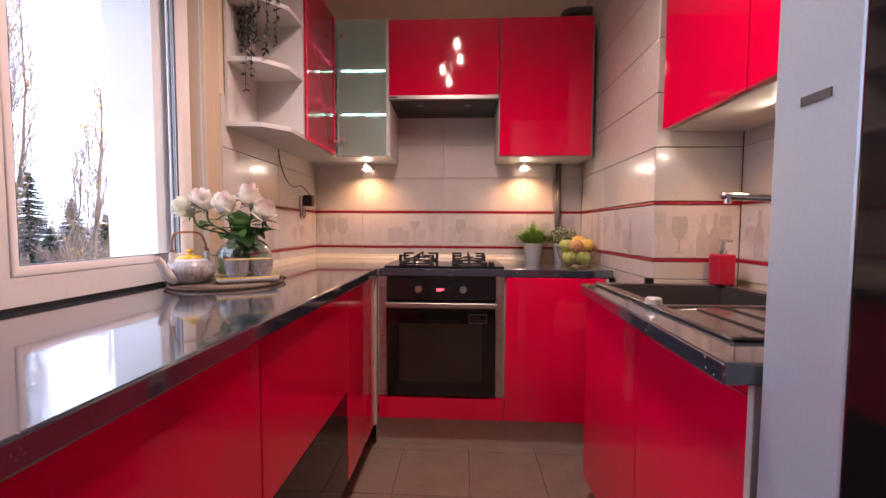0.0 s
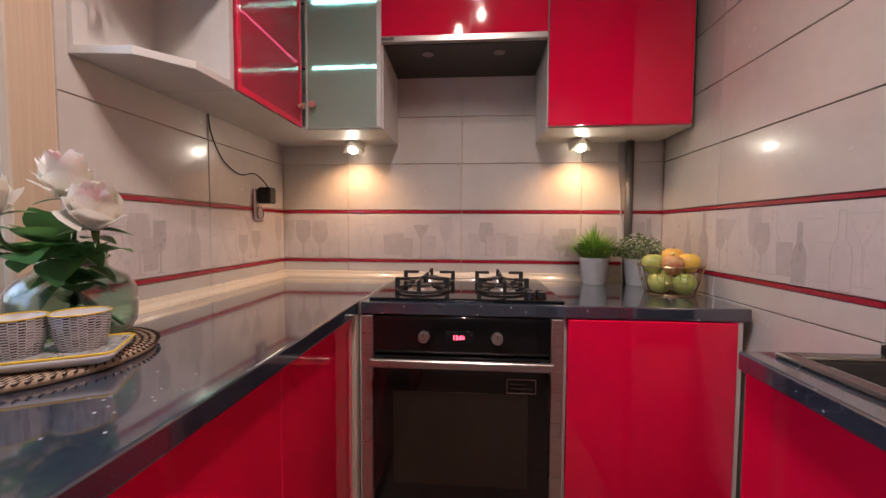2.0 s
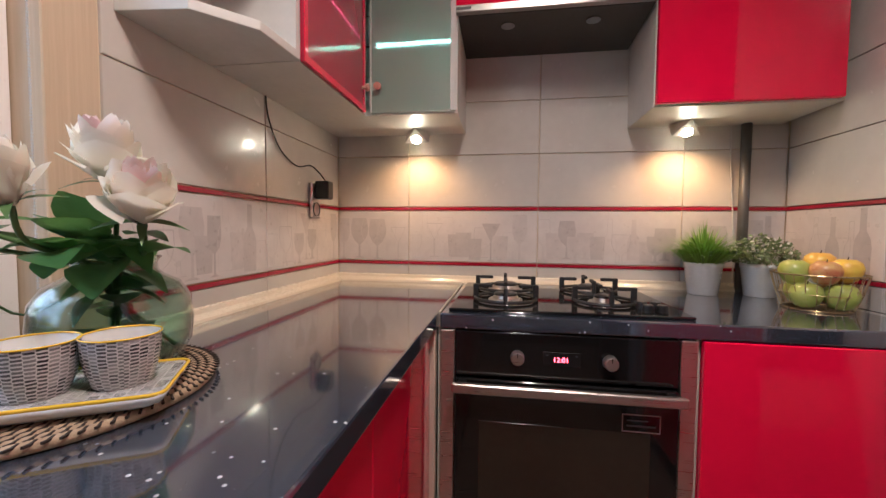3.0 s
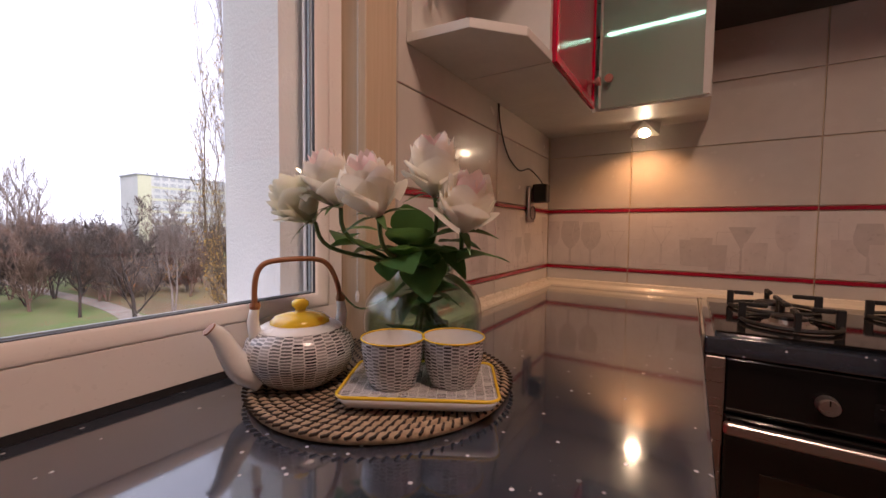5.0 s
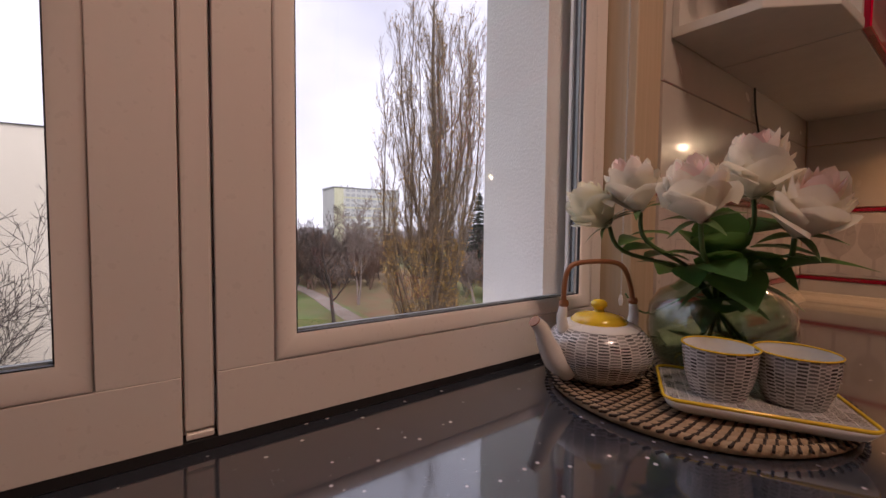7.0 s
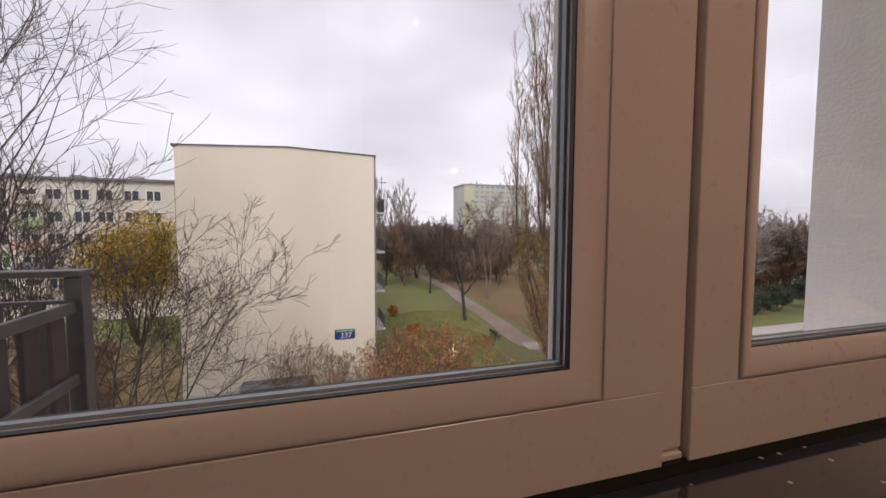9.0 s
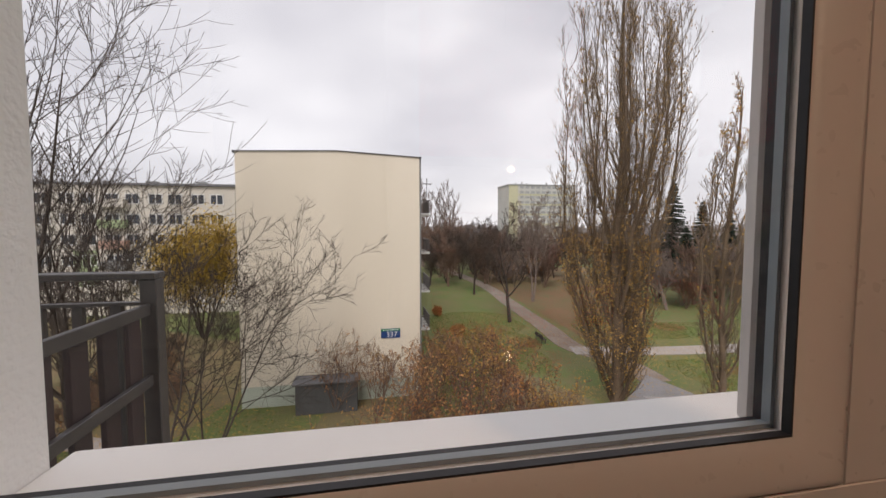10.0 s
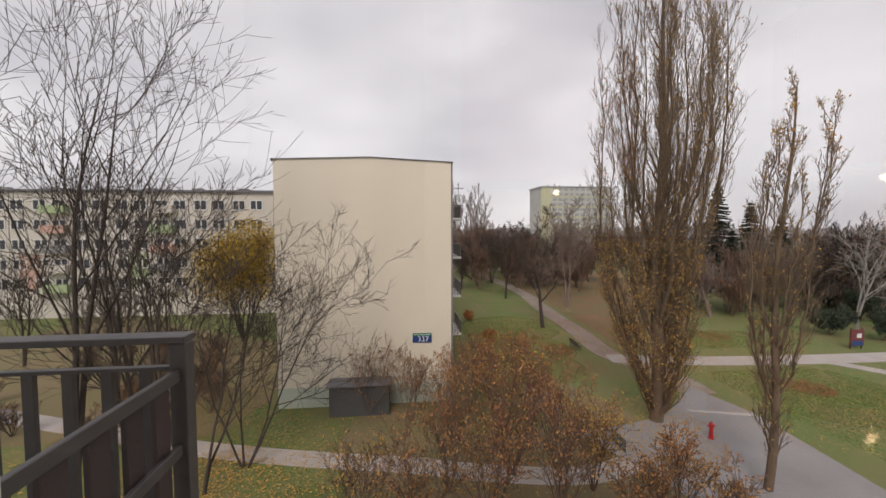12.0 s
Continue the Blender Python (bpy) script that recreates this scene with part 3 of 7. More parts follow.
part("body", box((-0.93, 0.951, 0.12), (-0.487, 1.549, 0.828)), BLACK, dw)
front("upper_panel", (-0.485, 0.949, 0.46), (-0.463, 1.551, 0.826), dw)
part("door", box((-0.485, 0.949, 0.125), (-0.465, 1.551, 0.457), 0.002), BLACKG, dw, "glossy black glass door")
cc = thing("base_cabinet", "narrow red gloss corner base cabinet", "cabinet", at=(-0.7, 1.8, 0.12))
part("body", box((-0.93, 1.556, 0.12), (-0.487, 2.50, 0.828)), CAB, cc)
front("door", (-0.485, 1.554, 0.122), (-0.463, 1.968, 0.826), cc)
part("filler_strip", box((-0.487, 1.972, 0.12), (-0.452, 2.004, 0.828), 0.002), CREAM, cc, "cream corner strip")
part("hinge_cap", lathe([(0, 0), (0.008, 0), (0.006, 0.006), (0, 0.007)], 12, (-0.53, 1.75, 0.83)), CREAM, cc)

# oven cabinet and oven
oc = thing("oven_cabinet", "red gloss cabinet housing the oven", "cabinet", at=(-0.15, 2.25, 0.15))
part("body", boxes(((-0.448, 2.0, 0.15), (-0.441, 2.5, 0.828)), ((-0.441, 2.02, 0.15), (0.138, 2.5, 0.25)), ((0.138, 2.0, 0.15), (0.145, 2.5, 0.828))), CAB, oc)
front("drawer_front", (-0.445, 1.984, 0.152), (0.146, 2.004, 0.256), oc)
part("plinth", box((-0.47, 2.036, 0), (0.62, 2.05, 0.149), 0.001), CREAM, oc, "cream plinth board")
ov = thing("oven", "built-in black glass oven with steel handle and red clock", "oven", at=(-0.15, 2.2, 0.26))
part("body", box((-0.437, 2.01, 0.262), (0.134, 2.46, 0.825)), BLACK, ov)
part("side_trim", box((-0.440, 1.985, 0.26), (-0.406, 2.01, 0.825), 0.002), STEEL, ov)
part("side_trim", box((0.103, 1.985, 0.26), (0.137, 2.01, 0.825), 0.002), STEEL, ov)
part("control_panel", box((-0.404, 1.986, 0.716), (0.101, 2.01, 0.825), 0.002), BLACKG, ov)
dr = part("door", box((-0.404, 1.980, 0.262), (0.101, 2.01, 0.710), 0.003), BLACKG, ov)
part("door_window", box((-0.345, 1.9785, 0.335), (0.042, 1.9805, 0.61), 0.0005), mat("oven_window_glass", (0.022, 0.018, 0.013), 0.08, col2=(0.03, 0.025, 0.018), scale=4, bump=0.0), dr)
part("badge_frame", boxes(((-0.020, 1.9775, 0.613), (0.062, 1.9795, 0.615)), ((-0.020, 1.9775, 0.652), (0.062, 1.9795, 0.654)),
                          ((-0.020, 1.9775, 0.615), (-0.018, 1.9795, 0.652)), ((0.060, 1.9775, 0.615), (0.062, 1.9795, 0.652))), STEEL, dr, "thin silver sticker outline")
part("badge_bar", boxes(((-0.010, 1.9778, 0.625), (0.052, 1.9793, 0.629)), ((-0.010, 1.9778, 0.638), (0.036, 1.9793, 0.641))), GREYP, dr)
h = bmesh.new()
add_box(h, (-0.408, 1.938, 0.688), (0.105, 1.956, 0.712), 0.006, 3)
part("handle", h, STEEL, dr, "brushed steel bar handle")
for hx in (-0.385, 0.082):
    part("handle_post", box((hx - 0.01, 1.952, 0.692), (hx + 0.01, 1.982, 0.708), 0.002), BLACK, dr)
for kx in (-0.256, -0.048):
    kb = part("knob", lathe([(0, 0.022), (0.0135, 0.022), (0.0155, 0.019), (0.0165, 0), (0, 0)], 24), STEEL, ov)
    kb.matrix_parent_inverse = Matrix()
    kb.matrix_basis = ov.matrix_basis.inverted() @ pose(kx, 1.986, 0.768, 90, 0, 0)
    part("pointer", box((-0.001, 0.004, 0.021), (0.001, 0.014, 0.0228)), BLACK, kb, local=True)
part("display", box((-0.196, 1.9848, 0.752), (-0.112, 1.9865, 0.784), 0.0005), mat("smoked_display", (0.012, 0.012, 0.014), 0.2, bump=0.0), ov)
text_mesh("12:01", 0.0165, CLOCKR, pose(-0.156, 1.9845, 0.766, 90, 0, 0), ov, "clock_digits", 0.0002)
for kk in range(2):
    part("button", lathe([(0, 0.001), (0.0025, 0.001), (0.0025, 0)], 10, (-0.187 + kk * 0.066, 1.985, 0.776)), GREYP, ov)

rcab = thing("base_cabinet", "red gloss base cabinet beside the oven", "cabinet", at=(0.38, 2.25, 0.15))
part("body", box((0.148, 2.006, 0.15), (0.60, 2.5, 0.828)), CAB, rcab)
front("door", (0.149, 1.984, 0.152), (0.598, 2.004, 0.826), rcab)
part("end_panel", box((0.601, 1.99, 0.12), (0.614, 2.5, 0.828), 0.001), CAB, rcab, "grey end panel")

# sink run
sk = thing("sink_cabinet", "red gloss two-door sink cabinet", "cabinet", at=(0.68, 1.25, 0))
part("body", box((0.442, 0.86, 0.12), (0.94, 1.67, 0.652)), CAB, sk)
part("rail", box((0.442, 0.86, 0.70), (0.46, 1.67, 0.808)), CAB, sk)
front("door", (0.42, 1.245, 0.10), (0.441, 1.685, 0.81), sk)
front("door", (0.42, 0.832, 0.10), (0.441, 1.242, 0.775), sk)
front("panel", (0.42, 0.832, 0.778), (0.441, 1.242, 0.81), sk)
part("end_panel", box((0.41, 0.815, 0.0), (0.94, 0.829, 0.81), 0.001), CAB, sk, "grey end panel")
part("plinth", box((0.50, 0.86, 0), (0.515, 1.67, 0.098)), CREAM, sk)

# ================= worktops =================
def worktop(name, pts, z0, z1, label):
    w = thing(name, label, "worktop", at=(pts[0][0], pts[0][1], z0))
    part("slab", prism(pts, z0, z1, 0.004), GRANITE, w)
    return w


wt = worktop("worktop", [(-0.448, -0.75), (-0.448, 2.545), (XW + 0.002, 2.545), (XW + 0.002, 1.535), (-1.016, 1.535), (-1.016, 0.205), (XW + 0.002, 0.205), (XW + 0.002, -0.75)], 0.829, ZC, "black speckled stone worktop running along the window")
part("joint_strip", box((-0.4475, 1.995, 0.829), (-0.4425, 2.545, ZC + 0.0015)), mat("pale_aluminium", (0.66, 0.60, 0.5), 0.3, metal=0.7), wt, "pale metal joint strip")
worktop("worktop", [(-0.442, 1.985), (0.632, 1.985), (0.632, 2.545), (-0.442, 2.545)], 0.829, ZC, "black speckled stone worktop around the hob")
sinkpts = [(0.345, 0.79), (0.388, 1.66), (0.95, 1.66), (0.95, 0.79)]
swt = thing("worktop", "black speckled stone worktop around the sink", "worktop", at=(0.6, 1.2, 0.812))
part("slab", box((0.49, 0.79, 0.812), (0.95, 0.90, 0.848)), GRANITE, swt)
part("back_rail", box((0.90, 0.90, 0.812), (0.95, 1.66, 0.848)), GRANITE, swt)
part("end_rail", box((0.49, 1.625, 0.812), (0.90, 1.66, 0.848)), GRANITE, swt)
part("front_rail", prism([(0.345, 0.79), (0.388, 1.66), (0.49, 1.66), (0.49, 0.79)], 0.812, 0.848, 0.004), GRANITE, swt)
# pale coved upstands where worktop meets tiles
up = thing("upstand", "glossy cream coved upstand along the tiled walls", "upstand", at=(-0.2, 2.53, ZC), kind="structure")
def cove(a, b, inward):
    bm = bmesh.new()
    prof = [(0, 0), (0.024, 0), (0.022, 0.006), (0.012, 0.016), (0.008, 0.026), (0, 0.028)]
    ra, rb = [[bm.verts.new((p[0] + inward[0] * d, p[1] + inward[1] * d, ZC + h)) for d, h in prof] for p in (a, b)]
    for k in range(len(prof)):
        bm.faces.new((ra[k], ra[(k + 1) % 6], rb[(k + 1) % 6], rb[k]))
    bm.faces.new(ra), bm.faces.new(rb)
    return bm
part("north_strip", cove((XW, YN - 0.001), (0.645, YN - 0.001), (0, -1)), UPSTAND, up)
part("west_strip", cove((XW + 0.001, 1.617), (XW + 0.001, 2.526), (1, 0)), UPSTAND, up)

# ================= hob =================
hb = thing("gas_hob", "black glass gas hob with four burners and cast-iron pan supports", "hob", at=(-0.14, 2.25, ZC))
part("glass_plate", box((-0.425, 2.015, ZC), (0.145, 2.51, ZC + 0.008), 0.003, 2), BLACKG, hb)
BURN = [(-0.285, 2.16, 0.036), (-0.285, 2.37, 0.044), (-0.02, 2.17, 0.030), (-0.02, 2.375, 0.036)]
for bx_, by_, br in BURN:
    z = ZC + 0.008
    bn = part("burner", lathe([(br + 0.012, 0), (br + 0.010, 0.004), (br, 0.006), (br - 0.004, 0.014), (0, 0.014)], 28, (bx_, by_, z)), STEEL, hb, "shiny burner ring")
    part("burner_cap", lathe([(br - 0.004, 0.0145), (br - 0.005, 0.02), (br - 0.012, 0.023), (0, 0.0235)], 28, (bx_, by_, z)), BLACK, bn)
for bx_, by_, br in BURN:
    # four hooked arms on a low ring
    ps = bmesh.new()
    z, reach = ZC + 0.008, br + 0.052
    add_tube(ps, [(bx_ + reach * 0.96 * math.cos(q * math.pi / 16), by_ + reach * 0.96 * math.sin(q * math.pi / 16), z + 0.006) for q in range(33)], 0.0048, 6, False)
    ring = part("pan_support", ps, IRON, hb)
    for dx, dy in ((1, 0), (-1, 0), (0, 1), (0, -1)):
        arm = bmesh.new()
        for r0, r1, z0, z1 in ((reach - 0.013, reach + 0.002, 0.002, 0.044), (reach * 0.42, reach - 0.013, 0.034, 0.044)):
            x0, x1 = sorted((bx_ + dx * r0, bx_ + dx * r1)) if dx else (bx_ - 0.0055, bx_ + 0.0055)
            y0, y1 = sorted((by_ + dy * r0, by_ + dy * r1)) if dy else (by_ - 0.0055, by_ + 0.0055)
            add_box(arm, (x0, y0, z + z0), (x1, y1, z + z1), 0.002)
        part("support_arm", arm, IRON, ring)
for k in range(4):
    kn = part("control_knob", lathe([(0, 0.018), (0.011, 0.018), (0.0125, 0.015), (0.014, 0), (0, 0)], 20, (0.055 + 0.033 * (k % 2) - 0.0, 2.06 + 0.045 * (k // 2) , ZC + 0.008)), BLACK, hb, smooth=False)

# ================= sink =================
sn = thing("kitchen_sink", "dark composite sink with grooved drainer set into the worktop", "sink", at=(0.66, 1.3, 0.85))
zs = 0.848
part("rim", boxes(((0.452, 0.905, zs), (0.905, 0.925, zs + 0.009)), ((0.452, 1.60, zs), (0.905, 1.63, zs + 0.009)), ((0.432, 0.905, zs), (0.462, 1.63, zs + 0.009)), ((0.86, 0.925, zs), (0.905, 1.60, zs + 0.009)), ((0.462, 1.20, zs), (0.86, 1.222, zs + 0.009)), bev=0.003), SINKM, sn)
for nm, lo, hi in (("bowl_wall", (0.462, 1.222, 0.69), (0.470, 1.60, zs + 0.002)), ("bowl_wall", (0.852, 1.222, 0.69), (0.86, 1.60, zs + 0.002)), ("bowl_wall", (0.470, 1.222, 0.69), (0.852, 1.23, zs + 0.002)),
                   ("bowl_wall", (0.470, 1.592, 0.69), (0.852, 1.60, zs + 0.002)), ("bowl_floor", (0.462, 1.222, 0.682), (0.86, 1.60, 0.69))):
    part(nm, box(lo, hi), SINKM, sn)
part("drainer", box((0.462, 0.925, zs - 0.004), (0.86, 1.20, zs + 0.003)), SINKM, sn)
for k in range(4):
    part("drainer_rib", box((0.53 + k * 0.085, 0.945, zs + 0.003), (0.585 + k * 0.085, 1.185, zs + 0.0075), 0.002), SINKM, sn)
part("drain_knob", lathe([(0, 0.016), (0.017, 0.016), (0.020, 0.012), (0.021, 0.0), (0, 0)], 10, (0.447, 1.225, zs + 0.009)), PALEK, sn, "pale satin metal drain knob")
part("waste", lathe([(0, 0.002), (0.04, 0.002), (0.042, 0)], 24, (0.66, 1.41, 0.69)), CHROME, sn)
part("overflow_cap", box((0.60, 1.606, zs + 0.009), (0.63, 1.622, zs + 0.03), 0.004, 2), BLACK, sn)

fa = thing("kitchen_tap", "chrome kitchen mixer tap with long straight spout", "tap", at=(0.884, 1.282, 0.857))
part("base", lathe([(0, 0), (0.026, 0), (0.026, 0.01), (0.0215, 0.02), (0.0215, 0.12), (0.0, 0.13)], 24, (0.884, 1.282, 0.857)), CHROME, fa, smooth=True)
part("spout", tube(bend([(0.884, 1.282, 0.97), (0.878, 1.292, 1.06), (0.862, 1.310, 1.122), (0.83, 1.320, 1.137), (0.684, 1.346, 1.148)], 6), [0.0105] * 25, 14), CHROME, fa, smooth=True)
part("aerator", lathe([(0, 0), (0.010, 0), (0.0105, 0.016), (0, 0.016)], 16, (0.700, 1.343, 1.126)), CHROME, fa)
part("lever", box((0.895, 1.20, 0.965), (0.915, 1.275, 0.974), 0.003, 2), CHROME, fa)

so = thing("soap_dispenser", "red plastic soap dispenser with chrome pump", "soap dispenser", at=(0.865, 1.612, 0.857))
part("bottle", box((0.835, 1.583, 0.8575), (0.895, 1.641, 0.965), 0.006, 3), PLASTICR, so)
part("collar", lathe([(0.014, 0), (0.014, 0.012), (0.007, 0.016), (0.006, 0.045), (0, 0.045)], 18, (0.865, 1.612, 0.965)), CHROME, so)
part("pump_head", box((0.855, 1.573, 1.008), (0.875, 1.622, 1.018), 0.003, 2), CHROME, so)

# ================= refrigerator =================
fg = thing("refrigerator", "tall silver refrigerator with a glossy black near door panel", "refrigerator", at=(0.72, 0.45, 0))
part("body", box((0.445, 0.02, 0.02), (0.95, 0.772, 2.02), 0.004), SILVER, fg)
part("door", box((0.395, 0.655, 0.06), (0.442, 0.782, 2.01), 0.004, 2), SILVER, fg, "silver door panel")
part("door", box((0.388, 0.02, 0.06), (0.442, 0.649, 2.01), 0.004, 2), BLACKG, fg, "glossy black door panel")
part("badge", boxes(((0.3936, 0.692, 1.214), (0.3955, 0.736, 1.226))), GREYP, fg, "small unreadable grey badge")
part("foot", lathe([(0.02, 0), (0.02, 0.03), (0, 0.03)], 12, (0.48, 0.72, 0)), BLACK, fg)

# ================= wall cabinets =================
Z0, Z1 = 1.432, 2.142
hc = thing("wall_cabinet", "red gloss wall cabinet above the extractor hood", "wall cabinet", at=(-0.17, 2.4, 1.75))
part("body", box((-0.462, 2.302, 1.752), (0.128, 2.549, Z1)), CAB, hc)
part("door", box((-0.466, 2.28, 1.752), (0.131, 2.300, Z1), 0.003, 2), RED, hc)
rc = thing("wall_cabinet", "tall red gloss wall cabinet with pale sides", "wall cabinet", at=(0.37, 2.4, Z0))
part("body", box((0.1345, 2.302, Z0), (0.626, 2.549, Z1 + 0.004), 0.002), CAB, rc)
part("door", box((0.137, 2.28, Z0 + 0.004), (0.612, 2.300, Z1), 0.003, 2), RED, rc)

hd = thing("extractor_hood", "built-in extractor hood with brushed steel front edge", "extractor hood", at=(-0.17, 2.4, 1.71))
hm = bmesh.new()
vs = [hm.verts.new(p) for p in ((-0.46, 2.29, 1.725), (0.128, 2.29, 1.725), (0.128, 2.545, 1.706), (-0.46, 2.545, 1.706),
                                (-0.46, 2.29, 1.75), (0.128, 2.29, 1.75), (0.128, 2.545, 1.75), (-0.46, 2.545, 1.75))]
for q in ((0, 1, 2, 3), (4, 5, 6, 7), (0, 1, 5, 4), (1, 2, 6, 5), (2, 3, 7, 6), (3, 0, 4, 7)):
    hm.faces.new([vs[i] for i in q])
part("housing", hm, mat("hood_underside", (0.10, 0.095, 0.09), 0.4, metal=0.6, fine=200), hd)
part("front_strip", box((-0.464, 2.268, 1.727), (0.129, 2.290, 1.749), 0.002), STEEL, hd)
part("switch_bar", box((-0.45, 2.2665, 1.734), (-0.40, 2.2685, 1.742)), GREYP, hd)
for lx in (-0.29, -0.03):
    part("hood_lamp", lathe([(0, 0), (0.022, 0), (0.022, 0.004), (0, 0.004)], 18, (lx, 2.35, 1.7165)), CHROME, hd)

gc = thing("glass_cabinet", "corner wall cabinet with frosted glass door and red glass door", "wall cabinet", at=(-0.7, 2.3, Z0))
for nm, sl in (("bottom_board", boxes(((XW + 0.001, 1.868, Z0), (-0.74, 2.549, Z0 + 0.016)), ((-0.74, 2.285, Z0), (-0.442, 2.549, Z0 + 0.016)))),
               ("top_board", boxes(((XW + 0.001, 1.868, Z1 - 0.016), (-0.74, 2.549, Z1)), ((-0.74, 2.285, Z1 - 0.016), (-0.442, 2.549, Z1)))),
               ("side_panel", box((-0.458, 2.285, Z0 + 0.016), (-0.442, 2.549, Z1 - 0.016))), ("side_panel", box((XW + 0.001, 1.868, Z0 + 0.016), (-0.74, 1.882, Z1 - 0.016))),
               ("back_board", box((XW + 0.001, 1.882, Z0 + 0.016), (-0.944, 2.549, Z1 - 0.016))), ("back_board", box((-0.944, 2.543, Z0 + 0.016), (-0.458, 2.549, Z1 - 0.016)))):
    part(nm, sl, CAB, gc)
fd = part("frosted_door", box((-0.716, 2.268, Z0 + 0.004), (-0.447, 2.276, Z1)), FROST, gc, "frosted glass door")
part("door_edge", boxes(((-0.462, 2.266, Z0 + 0.004), (-0.446, 2.2675, Z1)), ((-0.72, 2.266, Z0 + 0.004), (-0.713, 2.2675, Z1))), CAB, fd)
rd = part("red_door", box((-0.7385, 1.872, Z0 + 0.002), (-0.7305, 2.25, Z1)), REDGLASS, gc, "translucent red door")
part("door_edge", boxes(((-0.7300, 1.872, Z0 + 0.002), (-0.7270, 1.886, Z1)), ((-0.7300, 1.886, Z0 + 0.002), (-0.7270, 2.25, Z0 + 0.018)), ((-0.7300, 2.236, Z0 + 0.018), (-0.7270, 2.25, Z1))), RED, rd)
for dpar, at_, rot in ((fd, (-0.690, 2.268, 1.515), 90), (fd, (-0.690, 2.268, 2.05), 90)):
    kb = part("knob", lathe([(0.005, 0), (0.005, 0.008), (0.0115, 0.011), (0.0115, 0.020), (0, 0.021)], 16), mat("rosy_knob", (0.55, 0.25, 0.2), 0.3), dpar, local=True)
    kb.matrix_basis = gc.matrix_basis.inverted() @ gc.matrix_basis @ pose(*at_, rot, 0, 0)
for at_ in ((-0.727, 2.222, 1.50),):
    kb = part("knob", lathe([(0.005, 0), (0.005, 0.008), (0.0115, 0.011), (0.0115, 0.020), (0, 0.021)], 16), bpy.data.materials["rosy_knob"], rd, local=True)
    kb.matrix_basis = pose(*at_, 0, 90, 0)
for zz in (1.655, 1.885):
    gs = part("glass_shelf", prism([(-0.942, 1.885), (-0.748, 1.885), (-0.748, 2.30), (-0.462, 2.30), (-0.462, 2.54), (-0.942, 2.54)], zz, zz + 0.006), thick_glass("shelf_glass", (0.75, 0.95, 0.85)), gc)
    part("lit_edge", boxes(((-0.7475, 1.90, zz), (-0.7465, 2.24, zz + 0.006)), ((-0.705, 2.2985, zz), (-0.465, 2.2998, zz + 0.006))), LEDG, gs, "glowing green-white glass edge")

sh = thing("corner_shelf_unit", "pale open corner shelf unit with angled shelves", "shelf", at=(-0.85, 1.75, Z0))
shp = [(XW + 0.001, 1.640), (-0.818, 1.652), (-0.742, 1.735), (-0.735, 1.866), (XW + 0.001, 1.866)]
for k, zz in enumerate((Z0, 1.672, 1.90, 2.126)):
    part("shelf", prism(shp, zz, zz + 0.018, 0.0015), CAB, sh)
part("back_panel", boxes(((XW + 0.0005, 1.642, Z0 + 0.018), (XW + 0.012, 1.866, 2.126)), ((XW + 0.012, 1.852, Z0 + 0.018), (-0.737, 1.866, 2.126))), CAB, sh)

ur = thing("wall_cabinet", "red gloss wall cabinet above the sink", "wall cabinet", at=(0.8, 1.2, 1.41))
part("body", box((0.688, 0.80, 1.405), (0.955, 1.655, 2.2), 0.002), CAB, ur)
part("door", box((0.662, 1.235, 1.408), (0.684, 1.650, 2.198), 0.003, 2), RED, ur)
part("door", box((0.662, 0.80, 1.408), (0.684, 1.231, 2.198), 0.003, 2), RED, ur)

# triangular halogen lamps under the cabinets
def under_lamp(x, y, z, turn):
    u = thing("cabinet_lamp", "small triangular halogen lamp under the wall cabinet", "lamp", at=(x, y, z), rz=turn, group="cabinet lamps")
    bm = bmesh.new()
    pv = [Vector(p) for p in ((0, -0.058, 0.045), (-0.044, -0.016, 0.0), (0.044, -0.016, 0.0), (-0.044, 0.012, 0.045), (0.044, 0.012, 0.045))]
    v = [bm.verts.new(p) for p in pv]
    for q in ((0, 1, 2), (0, 4, 3), (1, 3, 4, 2), (0, 3, 1), (0, 2, 4)):
        bm.faces.new([v[i] for i in q])
    part("housing", bm, mat("lamp_white", (0.7, 0.66, 0.58), 0.4), u, local=True)
    nrm = (pv[2] - pv[1]).cross(pv[0] - pv[1]).normalized()
    nrm = nrm if nrm.z < 0 else -nrm
    mid = pv[0] * 0.22 + pv[1] * 0.39 + pv[2] * 0.39
    bulb = part("bulb", lathe([(0, 0.003), (0.014, 0.0025), (0.0165, 0.0004), (0, 0.0004)], 20), HALO, u, "glowing halogen bulb", local=True)
    bulb.matrix_basis = Matrix.Translation(mid) @ Vector((0, 0, 1)).rotation_difference(nrm).to_matrix().to_4x4()
for ux, uy, uz in UNDER:
    under_lamp(ux, uy + 0.03, uz + 0.002, 0)
under_lamp(0.865, 1.335, 1.368, -90)

